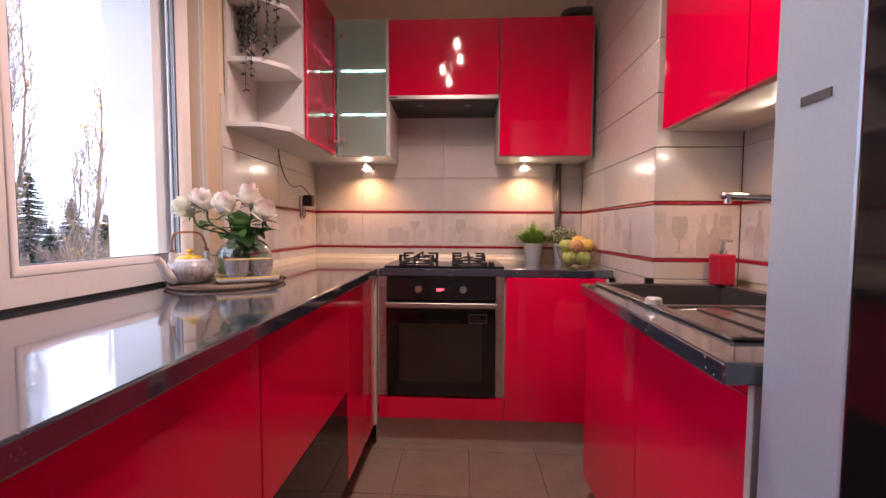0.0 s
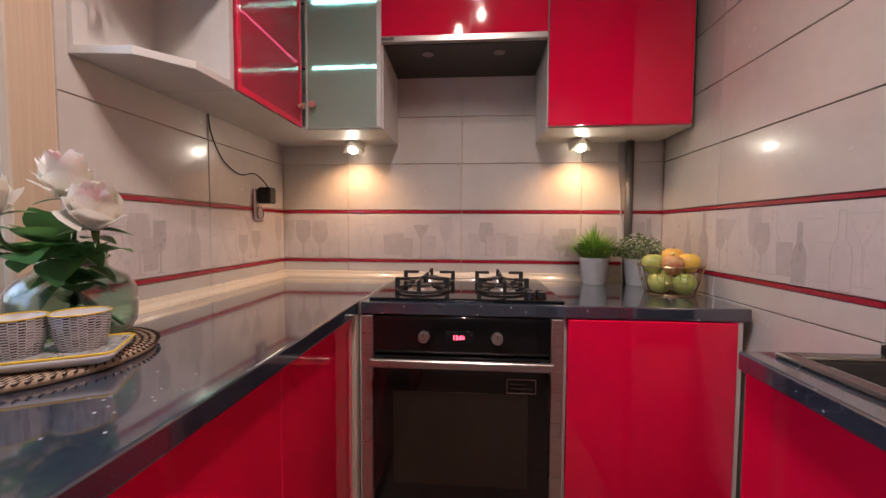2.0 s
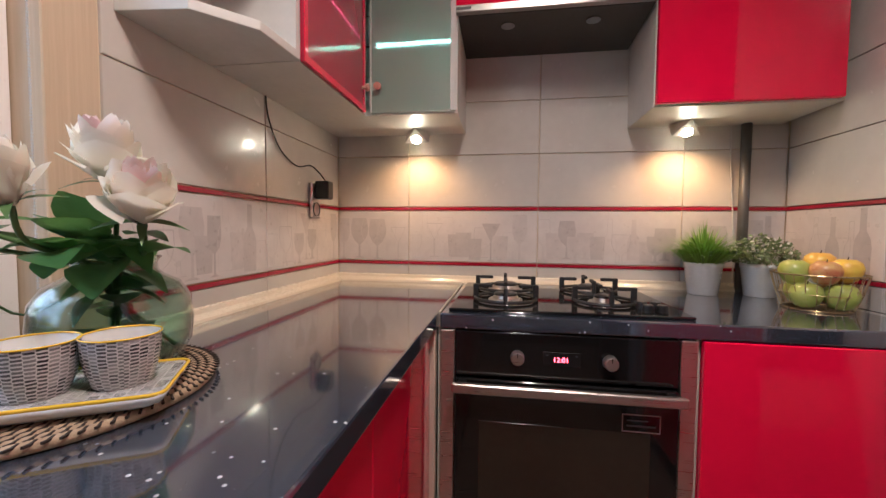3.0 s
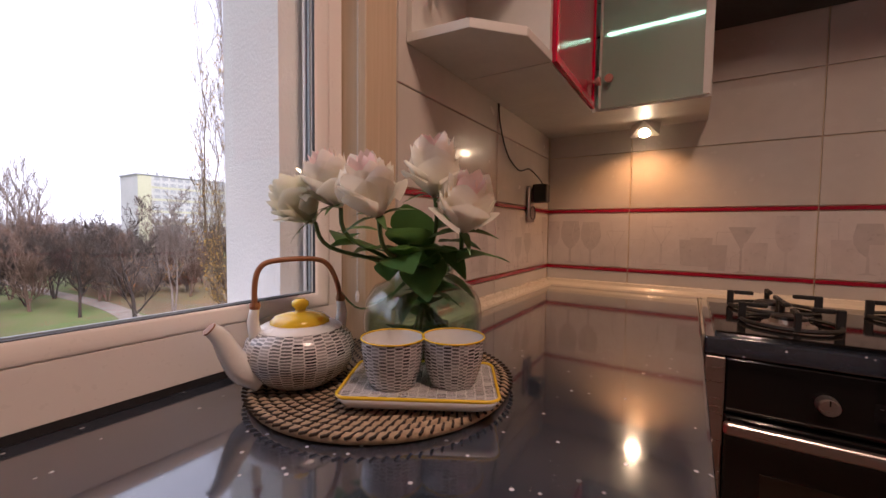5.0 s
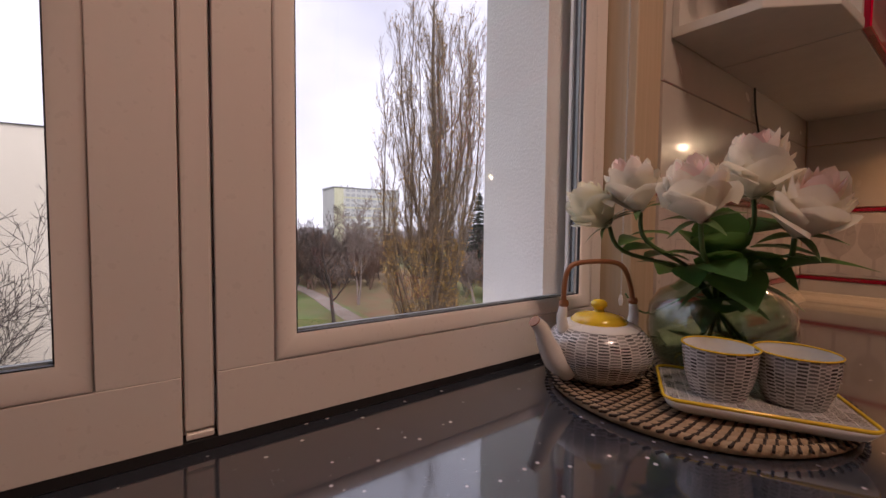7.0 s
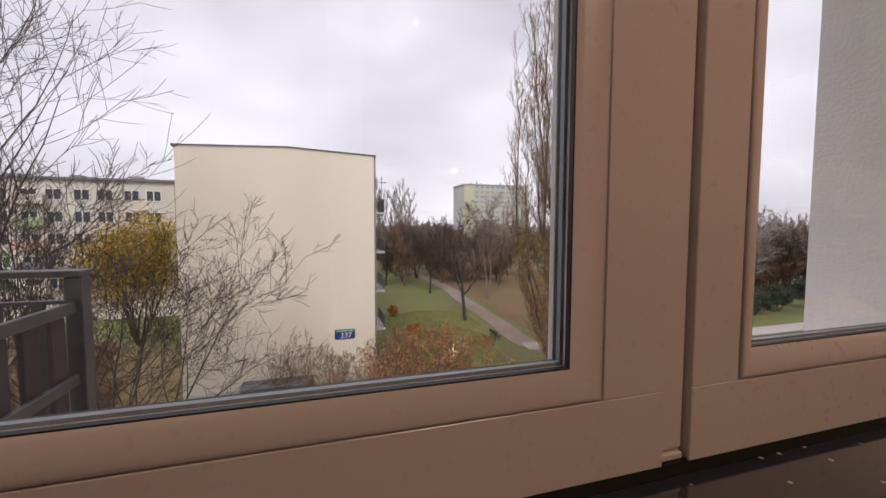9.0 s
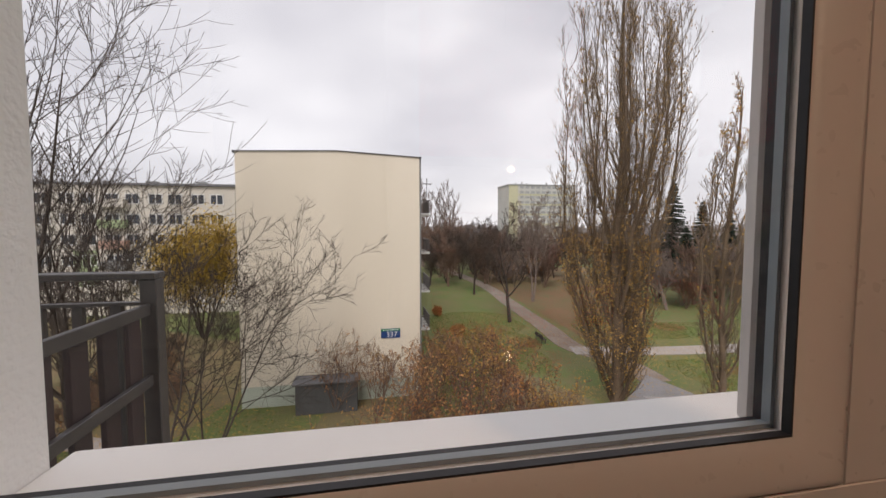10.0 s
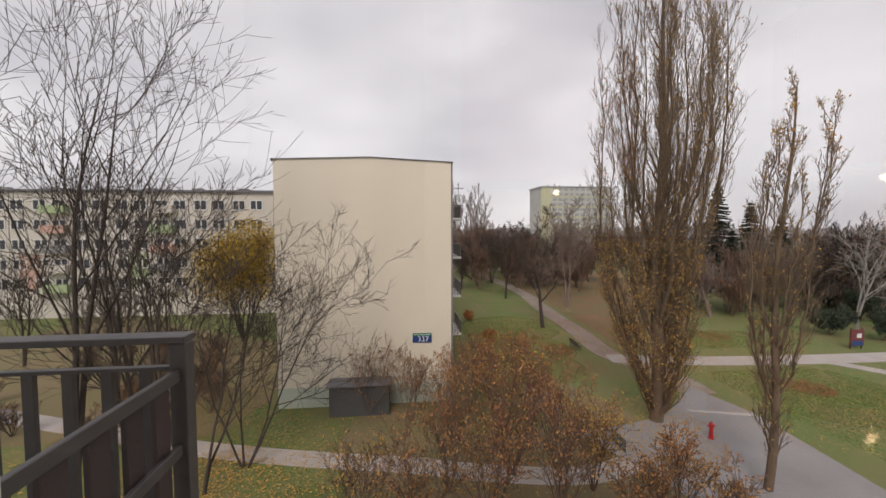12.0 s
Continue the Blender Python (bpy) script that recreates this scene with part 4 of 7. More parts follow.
# ceiling fitting with four bulbs
cl = thing("ceiling_light", "chrome ceiling light with four warm bulbs on arms", "lamp", at=(-0.15, 1.17, ZT))
part("rose", lathe([(0.055, 0.0), (0.055, -0.02), (0.03, -0.035), (0, -0.035)], 24, (-0.15, 1.17, ZT)), CHROME, cl)
part("stem", tube([(-0.15, 1.17, ZT - 0.03), (-0.15, 1.17, 2.30)], 0.006, 10), CHROME, cl)
for sx, sy, sz in SPOTS:
    mid = Vector(((sx - 0.15) / 2, (sy + 1.17) / 2, sz + 0.05))
    s_ = part("arm", tube([(-0.15, 1.17, sz + 0.035), mid, (sx, sy, sz + 0.035)], 0.004, 8), CHROME, cl)
    part("socket", lathe([(0.010, 0.045), (0.012, 0.035), (0.012, 0.02), (0, 0.02)], 16, (sx, sy, sz)), CHROME, s_)
    part("bulb", lathe([(0, -0.022), (0.014, -0.016), (0.021, 0.0), (0.016, 0.014), (0.010, 0.02), (0, 0.02)], 18, (sx, sy, sz)), BULB, s_, smooth=True)

# pipe, cord, socket, plug, flue
pp = thing("gas_pipe", "grey vertical gas pipe on the tiled wall", "pipe", at=(0.507, 2.52, ZC))
part("pipe_run", tube([(0.507, 2.527, ZC), (0.507, 2.527, Z0)], 0.0155, 16), GREYP, pp, smooth=True)
cd = thing("hanging_cord", "thin white cord hanging down the tiles", "cord", at=(0.48, 2.54, 1.0))
part("cord_run", tube(bend([(0.468, 2.545, Z0), (0.470, 2.546, 1.36), (0.476, 2.546, 1.25), (0.490, 2.546, 1.05), (0.493, 2.546, 0.89)], 5), 0.0022, 6), CORD, cd)
sc = thing("wall_socket", "silver double wall socket with a black plug-in adapter cable", "socket", at=(-0.94, 2.335, 1.17))
so_ = boxes(((XW, 2.305, 1.105), (XW + 0.012, 2.368, 1.225)), bev=0.004)
part("plate", so_, STEEL, sc)
for zz in (1.135, 1.195):
    part("outlet", lathe([(0.022, 0.0), (0.024, 0.003), (0.024, 0.0)], 20), GREYP, sc, local=True).matrix_basis = sc.matrix_basis.inverted() @ pose(XW + 0.012, 2.337, zz, 0, 90, 0)
ad = thing("plug_adapter", "black plug-in power adapter with a thin cable", "adapter", at=(-0.91, 2.345, 1.2))
part("adapter_body", box((XW + 0.0155, 2.318, 1.170), (-0.885, 2.362, 1.232), 0.006, 2), BLACK, ad)
part("cable", tube(bend([(-0.905, 2.34, 1.232), (-0.925, 2.33, 1.262), (-0.940, 2.30, 1.280), (-0.944, 2.22, 1.266), (-0.945, 2.13, 1.300), (-0.945, 2.075, 1.37), (-0.946, 2.062, Z0)], 7), 0.0022, 6), WIRE, ad)
fl = thing("flue_elbow", "dark metal pipe elbow above the wall cabinet", "pipe", at=(0.5, 2.45, Z1))
part("elbow", tube(bend([(0.50, 2.47, Z1 + 0.004), (0.50, 2.47, 2.22), (0.515, 2.46, 2.25), (0.56, 2.45, 2.255), (0.655, 2.45, 2.255)], 5), 0.022, 14), GREYP, fl, smooth=True)

# ================= things on the worktops =================
rng = random.Random(7)


def petal(bm, m, radius, height, half, flare, rng, nu=7, nv=6):
    """A cupped petal wrapped round the bloom's axis, its rim rolled out (flare) or in."""
    g = []
    tilt = rng.uniform(-0.08, 0.08)
    for j in range(nv):
        t = j / (nv - 1)
        row = []
        for i in range(nu):
            s = (i / (nu - 1) - 0.5) * 2
            rho = radius * (0.14 + 0.86 * math.sin(min(1.0, t * 1.2) * math.pi / 2)) + radius * flare * t ** 4 * (1 - 0.35 * s * s) + radius * 0.05 * s
            phi = half * s * (0.55 + 0.45 * math.sin(min(1, t * 1.2) * math.pi / 2)) + tilt * t
            z = height * t - height * (0.20 * s * s + 0.12 * abs(s)) * t * t - max(0.0, flare) * 0.45 * height * t ** 6
            row.append(bm.verts.new(m @ Vector((rho * math.cos(phi), rho * math.sin(phi), z))))
        g.append(row)
    for j in range(nv - 1):
        for i in range(nu - 1):
            bm.faces.new((g[j][i], g[j][i + 1], g[j + 1][i + 1], g[j + 1][i]))


def leaf(bm, m, length, width, droop=0.25, fold=0.2, n=6):
    rows = []
    for j in range(n):
        t = j / (n - 1)
        w = width * math.sin(math.pi * (0.04 + 0.93 * t) ** 0.8) / 2
        rows.append([bm.verts.new(m @ Vector((sx * w, length * t, -droop * length * t * t + abs(sx) * fold * w))) for sx in (-1, -0.5, 0, 0.5, 1)])
    for a, b in zip(rows, rows[1:]):
        for i in range(4):
            bm.faces.new((a[i], a[i + 1], b[i + 1], b[i]))


def rose(parent, at, tilt, size, outer, inner, seed):
    r = random.Random(seed)
    base = Matrix.Translation(at) @ Vector((0, 0, 1)).rotation_difference(Vector(tilt)).to_matrix().to_4x4() @ pose(0, 0, 0, 0, 0, r.uniform(0, 360))
    head = bmesh.new()
    for n, rad, h, half, flare in ((3, 0.47, 0.72, 46, 0.34), (5, 0.45, 0.88, 54, 0.18), (5, 0.42, 1.00, 56, 0.10), (5, 0.36, 1.09, 60, 0.05), (4, 0.29, 1.15, 66, -0.02)):
        turn = r.uniform(0, 360)
        for k in range(n):
            petal(head, base @ pose(0, 0, 0, 0, 0, turn + 360 * k / n + r.uniform(-8, 8)), rad * size * r.uniform(0.94, 1.06), h * size * r.uniform(0.93, 1.07), radians(half), flare * r.uniform(0.5, 1.5), r)
    ob = part("blossom", head, outer, parent, smooth=True)
    core = bmesh.new()
    for n, rad, h, half, flare in ((4, 0.24, 1.20, 66, 0.0), (3, 0.16, 1.20, 75, -0.10), (3, 0.09, 1.16, 90, -0.2)):
        turn = r.uniform(0, 360)
        for k in range(n):
            petal(core, base @ pose(0, 0, 0, 0, 0, turn + 360 * k / n), rad * size, h * size * r.uniform(0.96, 1.02), radians(half), flare, r)
    part("blossom_heart", core, inner, ob, "pink rolled inner petals", smooth=True)
    sep = bmesh.new()
    for k in range(5):
        leaf(sep, base @ pose(0, 0, 0.0, 0, 0, 72 * k) @ pose(0, 0, 0, 30, 0, 0), size * 0.62, size * 0.16, 0.6)
    part("sepal", sep, STEM, ob, smooth=True)
    return base


# ---- woven placemat ----
MX, MY, MR = -0.828, 1.440, 0.178
pm = thing("placemat", "round woven seagrass placemat with dark stitching", "placemat", at=(MX, MY, ZC))
NR = 15
for k in range(NR):
    rr = 0.008 + (MR - 0.014) * (k + 0.5) / NR
    pts = [(MX + rr * math.cos(a), MY + rr * math.sin(a), ZC + 0.0062) for a in [2 * math.pi * q / 48 for q in range(49)]]
    part("coil", add_tube(bmesh.new(), pts, 0.0060, 8, False), SEAGRASS, pm, smooth=True)
st = bmesh.new()
for k in range(1, NR + 1):
    rr = 0.008 + (MR - 0.014) * k / NR
    n = max(8, int(rr * 2 * math.pi / 0.0115))
    for q in range(n):
        a = 2 * math.pi * (q + 0.5 * (k % 2)) / n
        c, s = math.cos(a), math.sin(a)
        ta = Vector((MX + (rr - 0.0062) * c - 0.004 * s, MY + (rr - 0.0062) * s + 0.004 * c, ZC + 0.0112))
        tb = Vector((MX + (rr + 0.0045) * c + 0.004 * s, MY + (rr + 0.0045) * s - 0.004 * c, ZC + 0.0112))
        mid = (ta + tb) / 2 + Vector((0, 0, -0.0008))
        add_tube(st, [ta, mid, tb], 0.0017, 4, True)
tagged(part("stitching", st, STITCH, pm, "dark brown stitches"), kind="stuff")
ZM = ZC + 0.0125

# ---- teapot ----
tp = thing("teapot", "round patterned teapot with yellow lid and cane handle", "teapot", at=(-0.898, 1.356, ZM), rz=0)
bodyp = [(0, 0), (0.040, 0), (0.044, 0.003), (0.058, 0.014), (0.067, 0.030), (0.069, 0.043), (0.064, 0.058), (0.052, 0.070), (0.040, 0.0745), (0.036, 0.0745), (0.036, 0.070), (0.046, 0.066), (0.060, 0.045), (0.04, 0.006), (0, 0.005)]
part("pot_body", lathe(bodyp, 48), WEAVEP, tp, "black and white basket-weave print", smooth=True, local=True)
part("shoulder", lathe([(0.0525, 0.0702), (0.042, 0.0752), (0.038, 0.0765), (0.035, 0.0758)], 40), WHITEC, tp, smooth=True, local=True)
lid = part("lid", lathe([(0.0365, 0.0755), (0.0365, 0.079), (0.030, 0.0845), (0.014, 0.0885), (0.0065, 0.0895), (0.0065, 0.093), (0.0105, 0.097), (0.0105, 0.102), (0.006, 0.1055), (0, 0.106)], 36), YELLOW, tp, "yellow glazed lid with knob", smooth=True, local=True)
sd = Vector((-0.24, -0.97, 0)).normalized()
spt = [sd * 0.052 + Vector((0, 0, 0.022)), sd * 0.070 + Vector((0, 0, 0.030)), sd * 0.083 + Vector((0, 0, 0.050)), sd * 0.094 + Vector((0, 0, 0.073)), sd * 0.104 + Vector((0, 0, 0.083))]
part("spout", tube(bend(spt, 5), [0.022 - 0.0148 * (i / 20) ** 0.7 for i in range(21)], 16), WHITEC, tp, "white spout", smooth=True, local=True)
part("spout_lip", tube([spt[-1] - (spt[-1] - spt[-2]).normalized() * 0.0005, spt[-1] + (spt[-1] - spt[-2]).normalized() * 0.0012], 0.0080, 16), CANE, tp, local=True)
hd_ = [(-0.020, -0.050), (0.020, 0.050)]
for hx, hy in hd_:
    part("handle_lug", tube(bend([(hx * 0.98, hy * 0.98, 0.064), (hx * 1.04, hy * 1.04, 0.082), (hx * 1.0, hy * 1.0, 0.098)], 4), [0.0085 - 0.0004 * i for i in range(9)], 10), WHITEC, tp, smooth=True, local=True)
    part("binding", lathe([(0.0055, 0), (0.0068, 0.004), (0.0055, 0.008)], 12, (hx * 1.0, hy * 1.0, 0.098)), CANE, tp, local=True)
part("cane_handle", tube(bend([(-0.020, -0.050, 0.092), (-0.0195, -0.050, 0.130), (-0.017, -0.043, 0.150), (-0.010, -0.026, 0.1565), (0.006, 0.014, 0.157), (0.014, 0.034, 0.148), (0.018, 0.047, 0.120), (0.020, 0.050, 0.092)], 5), 0.0034, 10), CANE, tp, "bent cane handle", smooth=True, local=True)

# ---- tray and cups ----
ty = thing("serving_tray", "rectangular patterned ceramic tray with yellow rim", "tray", at=(-0.742, 1.4085, ZM), rz=29.8)
def tray_ring(hw, hd2, z, n=6, r=0.014):
    out = []
    for cx, cy, a0 in ((hw - r, hd2 - r, 0), (-hw + r, hd2 - r, 90), (-hw + r, -hd2 + r, 180), (hw - r, -hd2 + r, 270)):
        out += [(cx + r * math.cos(radians(a0 + 90 * k / n)), cy + r * math.sin(radians(a0 + 90 * k / n)), z) for k in range(n + 1)]
    return out
def ring_skin(rings, capped=True):
    bm = bmesh.new()
    vs_ = [[bm.verts.new(p) for p in r] for r in rings]
    for a, b in zip(vs_, vs_[1:]):
        for k in range(len(a)):
            bm.faces.new((a[k], a[(k + 1) % len(a)], b[(k + 1) % len(a)], b[k]))
    if capped:
        bm.faces.new(vs_[0][::-1])
        bm.faces.new(vs_[-1])
    return bm
part("underside", ring_skin([tray_ring(0.074, 0.046, 0.0), tray_ring(0.084, 0.056, 0.006), tray_ring(0.090, 0.062, 0.0175), tray_ring(0.0865, 0.0585, 0.0165)], False), WHITEC, ty, smooth=True, local=True)
part("printed_dish", ring_skin([tray_ring(0.0868, 0.0588, 0.0172), tray_ring(0.080, 0.052, 0.0085), tray_ring(0.074, 0.046, 0.006)]), WEAVEF, ty, "black and white basket-weave print", local=True)
part("rim", add_tube(bmesh.new(), (lambda r: r + [r[0]])(tray_ring(0.0885, 0.0605, 0.0178)), 0.0021, 8, False), YELLOW, ty, "yellow painted rim", smooth=True, local=True)
cupp = [(0, 0.003), (0.019, 0.0), (0.0205, 0.0), (0.021, 0.003), (0.0275, 0.014), (0.0325, 0.030), (0.0355, 0.050), (0.0365, 0.0655)]
cup = thing("tea_cup", "small patterned handleless tea cup with yellow rim", "cup", at=(-0.762, 1.3785, ZM + 0.0066), rz=10, group="tea cups")
part("cup_wall", lathe(cupp, 40), WEAVE, cup, "black and white basket-weave print", smooth=True, local=True)
part("cup_inside", lathe([(0.0362, 0.0657), (0.0345, 0.052), (0.031, 0.030), (0.024, 0.012), (0, 0.008)], 40), WHITEC, cup, "white glazed inside", smooth=True, local=True)
rimpts = [(0.0364 * math.cos(a), 0.0364 * math.sin(a), 0.0657) for a in [2 * math.pi * q / 40 for q in range(41)]]
part("cup_rim", add_tube(bmesh.new(), rimpts, 0.0011, 6, False), YELLOW, cup, "yellow rim", smooth=True, local=True)
copy_thing(cup, pose(-0.706, 1.4215, ZM + 0.0066, 0, 0, 140))

# ---- vase of roses ----
VX, VY = -0.812, 1.510
vz = ZM
va = thing("glass_vase", "round clear glass vase half full of water", "vase", at=(VX, VY, vz))
part("vase_glass", lathe([(0, 0), (0.055, 0), (0.074, 0.008), (0.086, 0.030), (0.089, 0.062), (0.086, 0.092), (0.073, 0.113), (0.054, 0.124), (0.047, 0.131), (0.0465, 0.141), (0.050, 0.147), (0.0475, 0.147), (0.0435, 0.141), (0.044, 0.130), (0.052, 0.121), (0.070, 0.110), (0.0825, 0.090), (0.0855, 0.062), (0.0825, 0.032), (0.071, 0.0115), (0.053, 0.004), (0, 0.004)], 48, (VX, VY, vz)), VASEG, va, smooth=True)
part("vase_rim", add_tube(bmesh.new(), [(VX + 0.0488 * math.cos(q * math.pi / 20), VY + 0.0488 * math.sin(q * math.pi / 20), vz + 0.1485) for q in range(41)], 0.0024, 8, False), RIMG, va, "rounded glass rim", smooth=True)
part("water", lathe([(0, 0.0045), (0.053, 0.0045), (0.0705, 0.012), (0.082, 0.032), (0.085, 0.062), (0.083, 0.085), (0, 0.085)], 40, (VX, VY, vz)), WATER, va, smooth=False)
ROSES = [((-0.905, 1.385, 1.083), (-0.45, -0.5, 0.75), 0.062, PETALG, PETALG, 1), ((-0.866, 1.395, 1.103), (-0.15, -0.35, 0.93), 0.064, PETAL, PETALP, 2),
         ((-0.788, 1.382, 1.088), (0.02, -0.45, 0.9), 0.066, PETAL, PETALP, 3), ((-0.762, 1.464, 1.118), (0.1, -0.25, 0.95), 0.068, PETAL, PETALP, 4),
         ((-0.722, 1.466, 1.072), (0.35, -0.35, 0.8), 0.068, PETAL, PETALP, 5)]
for i, (at_, tilt, size, o_, n_, sd_) in enumerate(ROSES):
    rs = thing("rose", "cut rose, cream white with pink heart" if n_ is PETALP else "cut rose, greenish white half-open bloom", "flower", at=at_, group="roses in the vase")
    rose(rs, at_, tilt, size, o_, n_, sd_)
    a = Vector(at_)
    neck = Vector((VX + (a.x - VX) * 0.30, VY + (a.y - VY) * 0.30, vz + 0.142))
    foot = Vector((VX - (a.x - VX) * 0.42, VY - (a.y - VY) * 0.42, vz + 0.016))
    stem_line = bend([a - Vector(tilt).normalized() * 0.001, a - Vector(tilt).normalized() * 0.03 + Vector((0, 0, -0.012)), neck, (neck + foot) / 2, foot], 5)
    part("stem", tube(stem_line, 0.0029, 8), STEM, rs, smooth=True)
    lf = bmesh.new()
    r_ = random.Random(20 + i)
    for k in range(5):
        q = stem_line[5 + k * 2]
        leaf(lf, Matrix.Translation(q) @ pose(0, 0, 0, 0, 0, r_.uniform(0, 360)) @ pose(0, 0, 0, r_.uniform(-15, 35), r_.uniform(-20, 20), 0), r_.uniform(0.05, 0.075), r_.uniform(0.040, 0.056), r_.uniform(0.2, 0.6))
    part("leaves", lf, LEAF, rs, smooth=True)
# larger leaves leaning over the rim, and some in the water
big = thing("rose_foliage", "dark green rose leaves leaning over the vase rim", "leaves", at=(VX, VY, vz + 0.12))
for (x, y, z), (rx, ry, rz), ln, wd in (((-0.795, 1.485, 1.000), (-8, 10, 215), 0.095, 0.075), ((-0.835, 1.475, 1.000), (25, 0, 125), 0.075, 0.035), ((-0.775, 1.49, 1.010), (28, 0, 238), 0.09, 0.07),
                                        ((-0.79, 1.47, 1.02), (40, 10, 190), 0.09, 0.075), ((-0.80, 1.50, 1.02), (35, -10, 165), 0.085, 0.07), ((-0.77, 1.49, 1.035), (10, 0, 262), 0.075, 0.042),
                                        ((-0.765, 1.485, 1.03), (-25, 10, 245), 0.07, 0.036), ((-0.855, 1.455, 1.05), (15, 0, 140), 0.06, 0.036), ((-0.80, 1.47, 1.03), (60, 0, 205), 0.085, 0.072), ((-0.81, 1.49, 1.01), (55, 0, 150), 0.085, 0.07)):
    b_ = bmesh.new()
    leaf(b_, pose(x, y, z + 0.022, 0, 0, rz) @ pose(0, 0, 0, rx, ry, 0), ln * 0.88, wd * 0.88, 0.3, 0.25)
    part("leaf", b_, LEAF, big, smooth=True)
for k in range(9):
    a = rng.uniform(0, 360)
    b_ = bmesh.new()
    leaf(b_, pose(VX + 0.012 * math.cos(a), VY + 0.012 * math.sin(a), vz + rng.uniform(0.02, 0.09)) @ pose(0, 0, 0, 0, 0, a) @ pose(0, 0, 0, rng.uniform(5, 50), 0, 0), rng.uniform(0.05, 0.066), 0.044, 0.2)
    part("leaf", b_, LEAF, big, smooth=True)
b_ = tube(bend([(VX - 0.03, VY - 0.02, 0.985), (-0.885, 1.455, 0.955), (-0.90, 1.425, 0.985)], 4), 0.0015, 6)
part("twig", b_, STEM, big)

# ---- potted plants ----
def planter(name, label, x, y, mtl, seed, tall, flowers, spread=0.085):
    p_ = thing(name, label, "plant", at=(x, y, ZC))
    pot = part("pot", lathe([(0, 0.001), (0.040, 0.0), (0.043, 0.002), (0.0535, 0.090), (0.0555, 0.092), (0.0560, 0.104), (0.052, 0.105), (0.050, 0.092), (0.0495, 0.088), (0, 0.088)], 36, (x, y, ZC)), WHITEC, p_, "white pot", smooth=True)
    part("soil", lathe([(0.0495, 0.0885), (0, 0.092)], 24, (x, y, ZC)), SOIL, pot)
    r_ = random.Random(seed)
    bm = bmesh.new()
    for k in range(760 if not flowers else 90):
        a, e = r_.uniform(0, 2 * math.pi), r_.random() ** 0.6
        root = Vector((x + 0.034 * e * math.cos(a), y + 0.034 * e * math.sin(a), ZC + 0.09))
        out = e * r_.uniform(0.6, 1.15)
        tip = root + Vector((math.cos(a) * spread * out, math.sin(a) * spread * out, tall * r_.uniform(0.5, 1.0) * (1 - 0.6 * e)))
        mid = (root + tip) / 2 + Vector((0, 0, 0.022))
        if flowers:
            add_tube(bm, [root, mid, tip], [0.0010, 0.0008, 0.0005], 3)
            continue
        side = Vector((-math.sin(a), math.cos(a), 0)) * 0.0016
        v_ = [bm.verts.new(q) for q in (root - side, root + side, mid + side * 1.2, mid - side * 1.2, tip)]
        bm.faces.new(v_[:4])
        bm.faces.new((v_[3], v_[2], v_[4]))
    tagged(part("grass_blades" if not flowers else "stalks", bm, mtl, p_), kind="stuff")
    if flowers:
        for nm, cnt, m_, s_ in (("leaf_clump", 620, mtl, 0.0085), ("blossoms", 240, BLOSSOM, 0.0055)):
            bm = bmesh.new()
            for k in range(cnt):
                u, v, w = r_.gauss(0, 1), r_.gauss(0, 1), abs(r_.gauss(0, 1))
                d = Vector((u, v, w)).normalized() * r_.uniform(0.6, 1.0)
                c = Vector((x, y, ZC + 0.105)) + Vector((d.x * 0.100, d.y * 0.100, d.z * tall * 0.8))
                m3 = Matrix.Translation(c) @ Euler((r_.uniform(0, 6), r_.uniform(0, 6), r_.uniform(0, 6))).to_matrix().to_4x4()
                q = [bm.verts.new(m3 @ Vector(t)) for t in ((0, -s_, 0), (s_ * 0.5, 0, 0.001), (0, s_, 0), (-s_ * 0.5, 0, 0.001))]
                bm.faces.new(q)
            tagged(part(nm, bm, m_, p_), kind="stuff")


planter("potted_grass", "white pot of bright green artificial grass", 0.352, 2.445, GRASSY, 3, 0.165, False, 0.145)
planter("potted_herb", "white pot of grey-green herb with tiny white blossoms", 0.515, 2.435, HERB, 4, 0.115, True)

# ---- fruit basket ----
BX, BY = 0.535, 2.235
fb = thing("fruit_basket", "round gold wire fruit basket", "basket", at=(BX, BY, ZC))
for rr, zz, th in ((0.072, 0.003, 0.0022), (0.098, 0.095, 0.0022), (0.086, 0.045, 0.0012)):
    part("hoop", add_tube(bmesh.new(), [(BX + rr * math.cos(q * math.pi / 20), BY + rr * math.sin(q * math.pi / 20), ZC + zz) for q in range(41)], th, 6, False), GOLDW, fb)
for k in range(26):
    a = 2 * math.pi * k / 26
    part("wire", tube([(BX + r * math.cos(a), BY + r * math.sin(a), ZC + z) for r, z in ((0.072, 0.003), (0.086, 0.045), (0.098, 0.095))], 0.0011, 5), GOLDW, fb)
for k in range(5):
    yy = -0.05 + k * 0.025
    part("base_wire", tube([(BX - math.sqrt(0.0052 - yy * yy), BY + yy, ZC + 0.003), (BX + math.sqrt(0.0052 - yy * yy), BY + yy, ZC + 0.003)], 0.0011, 5), GOLDW, fb)
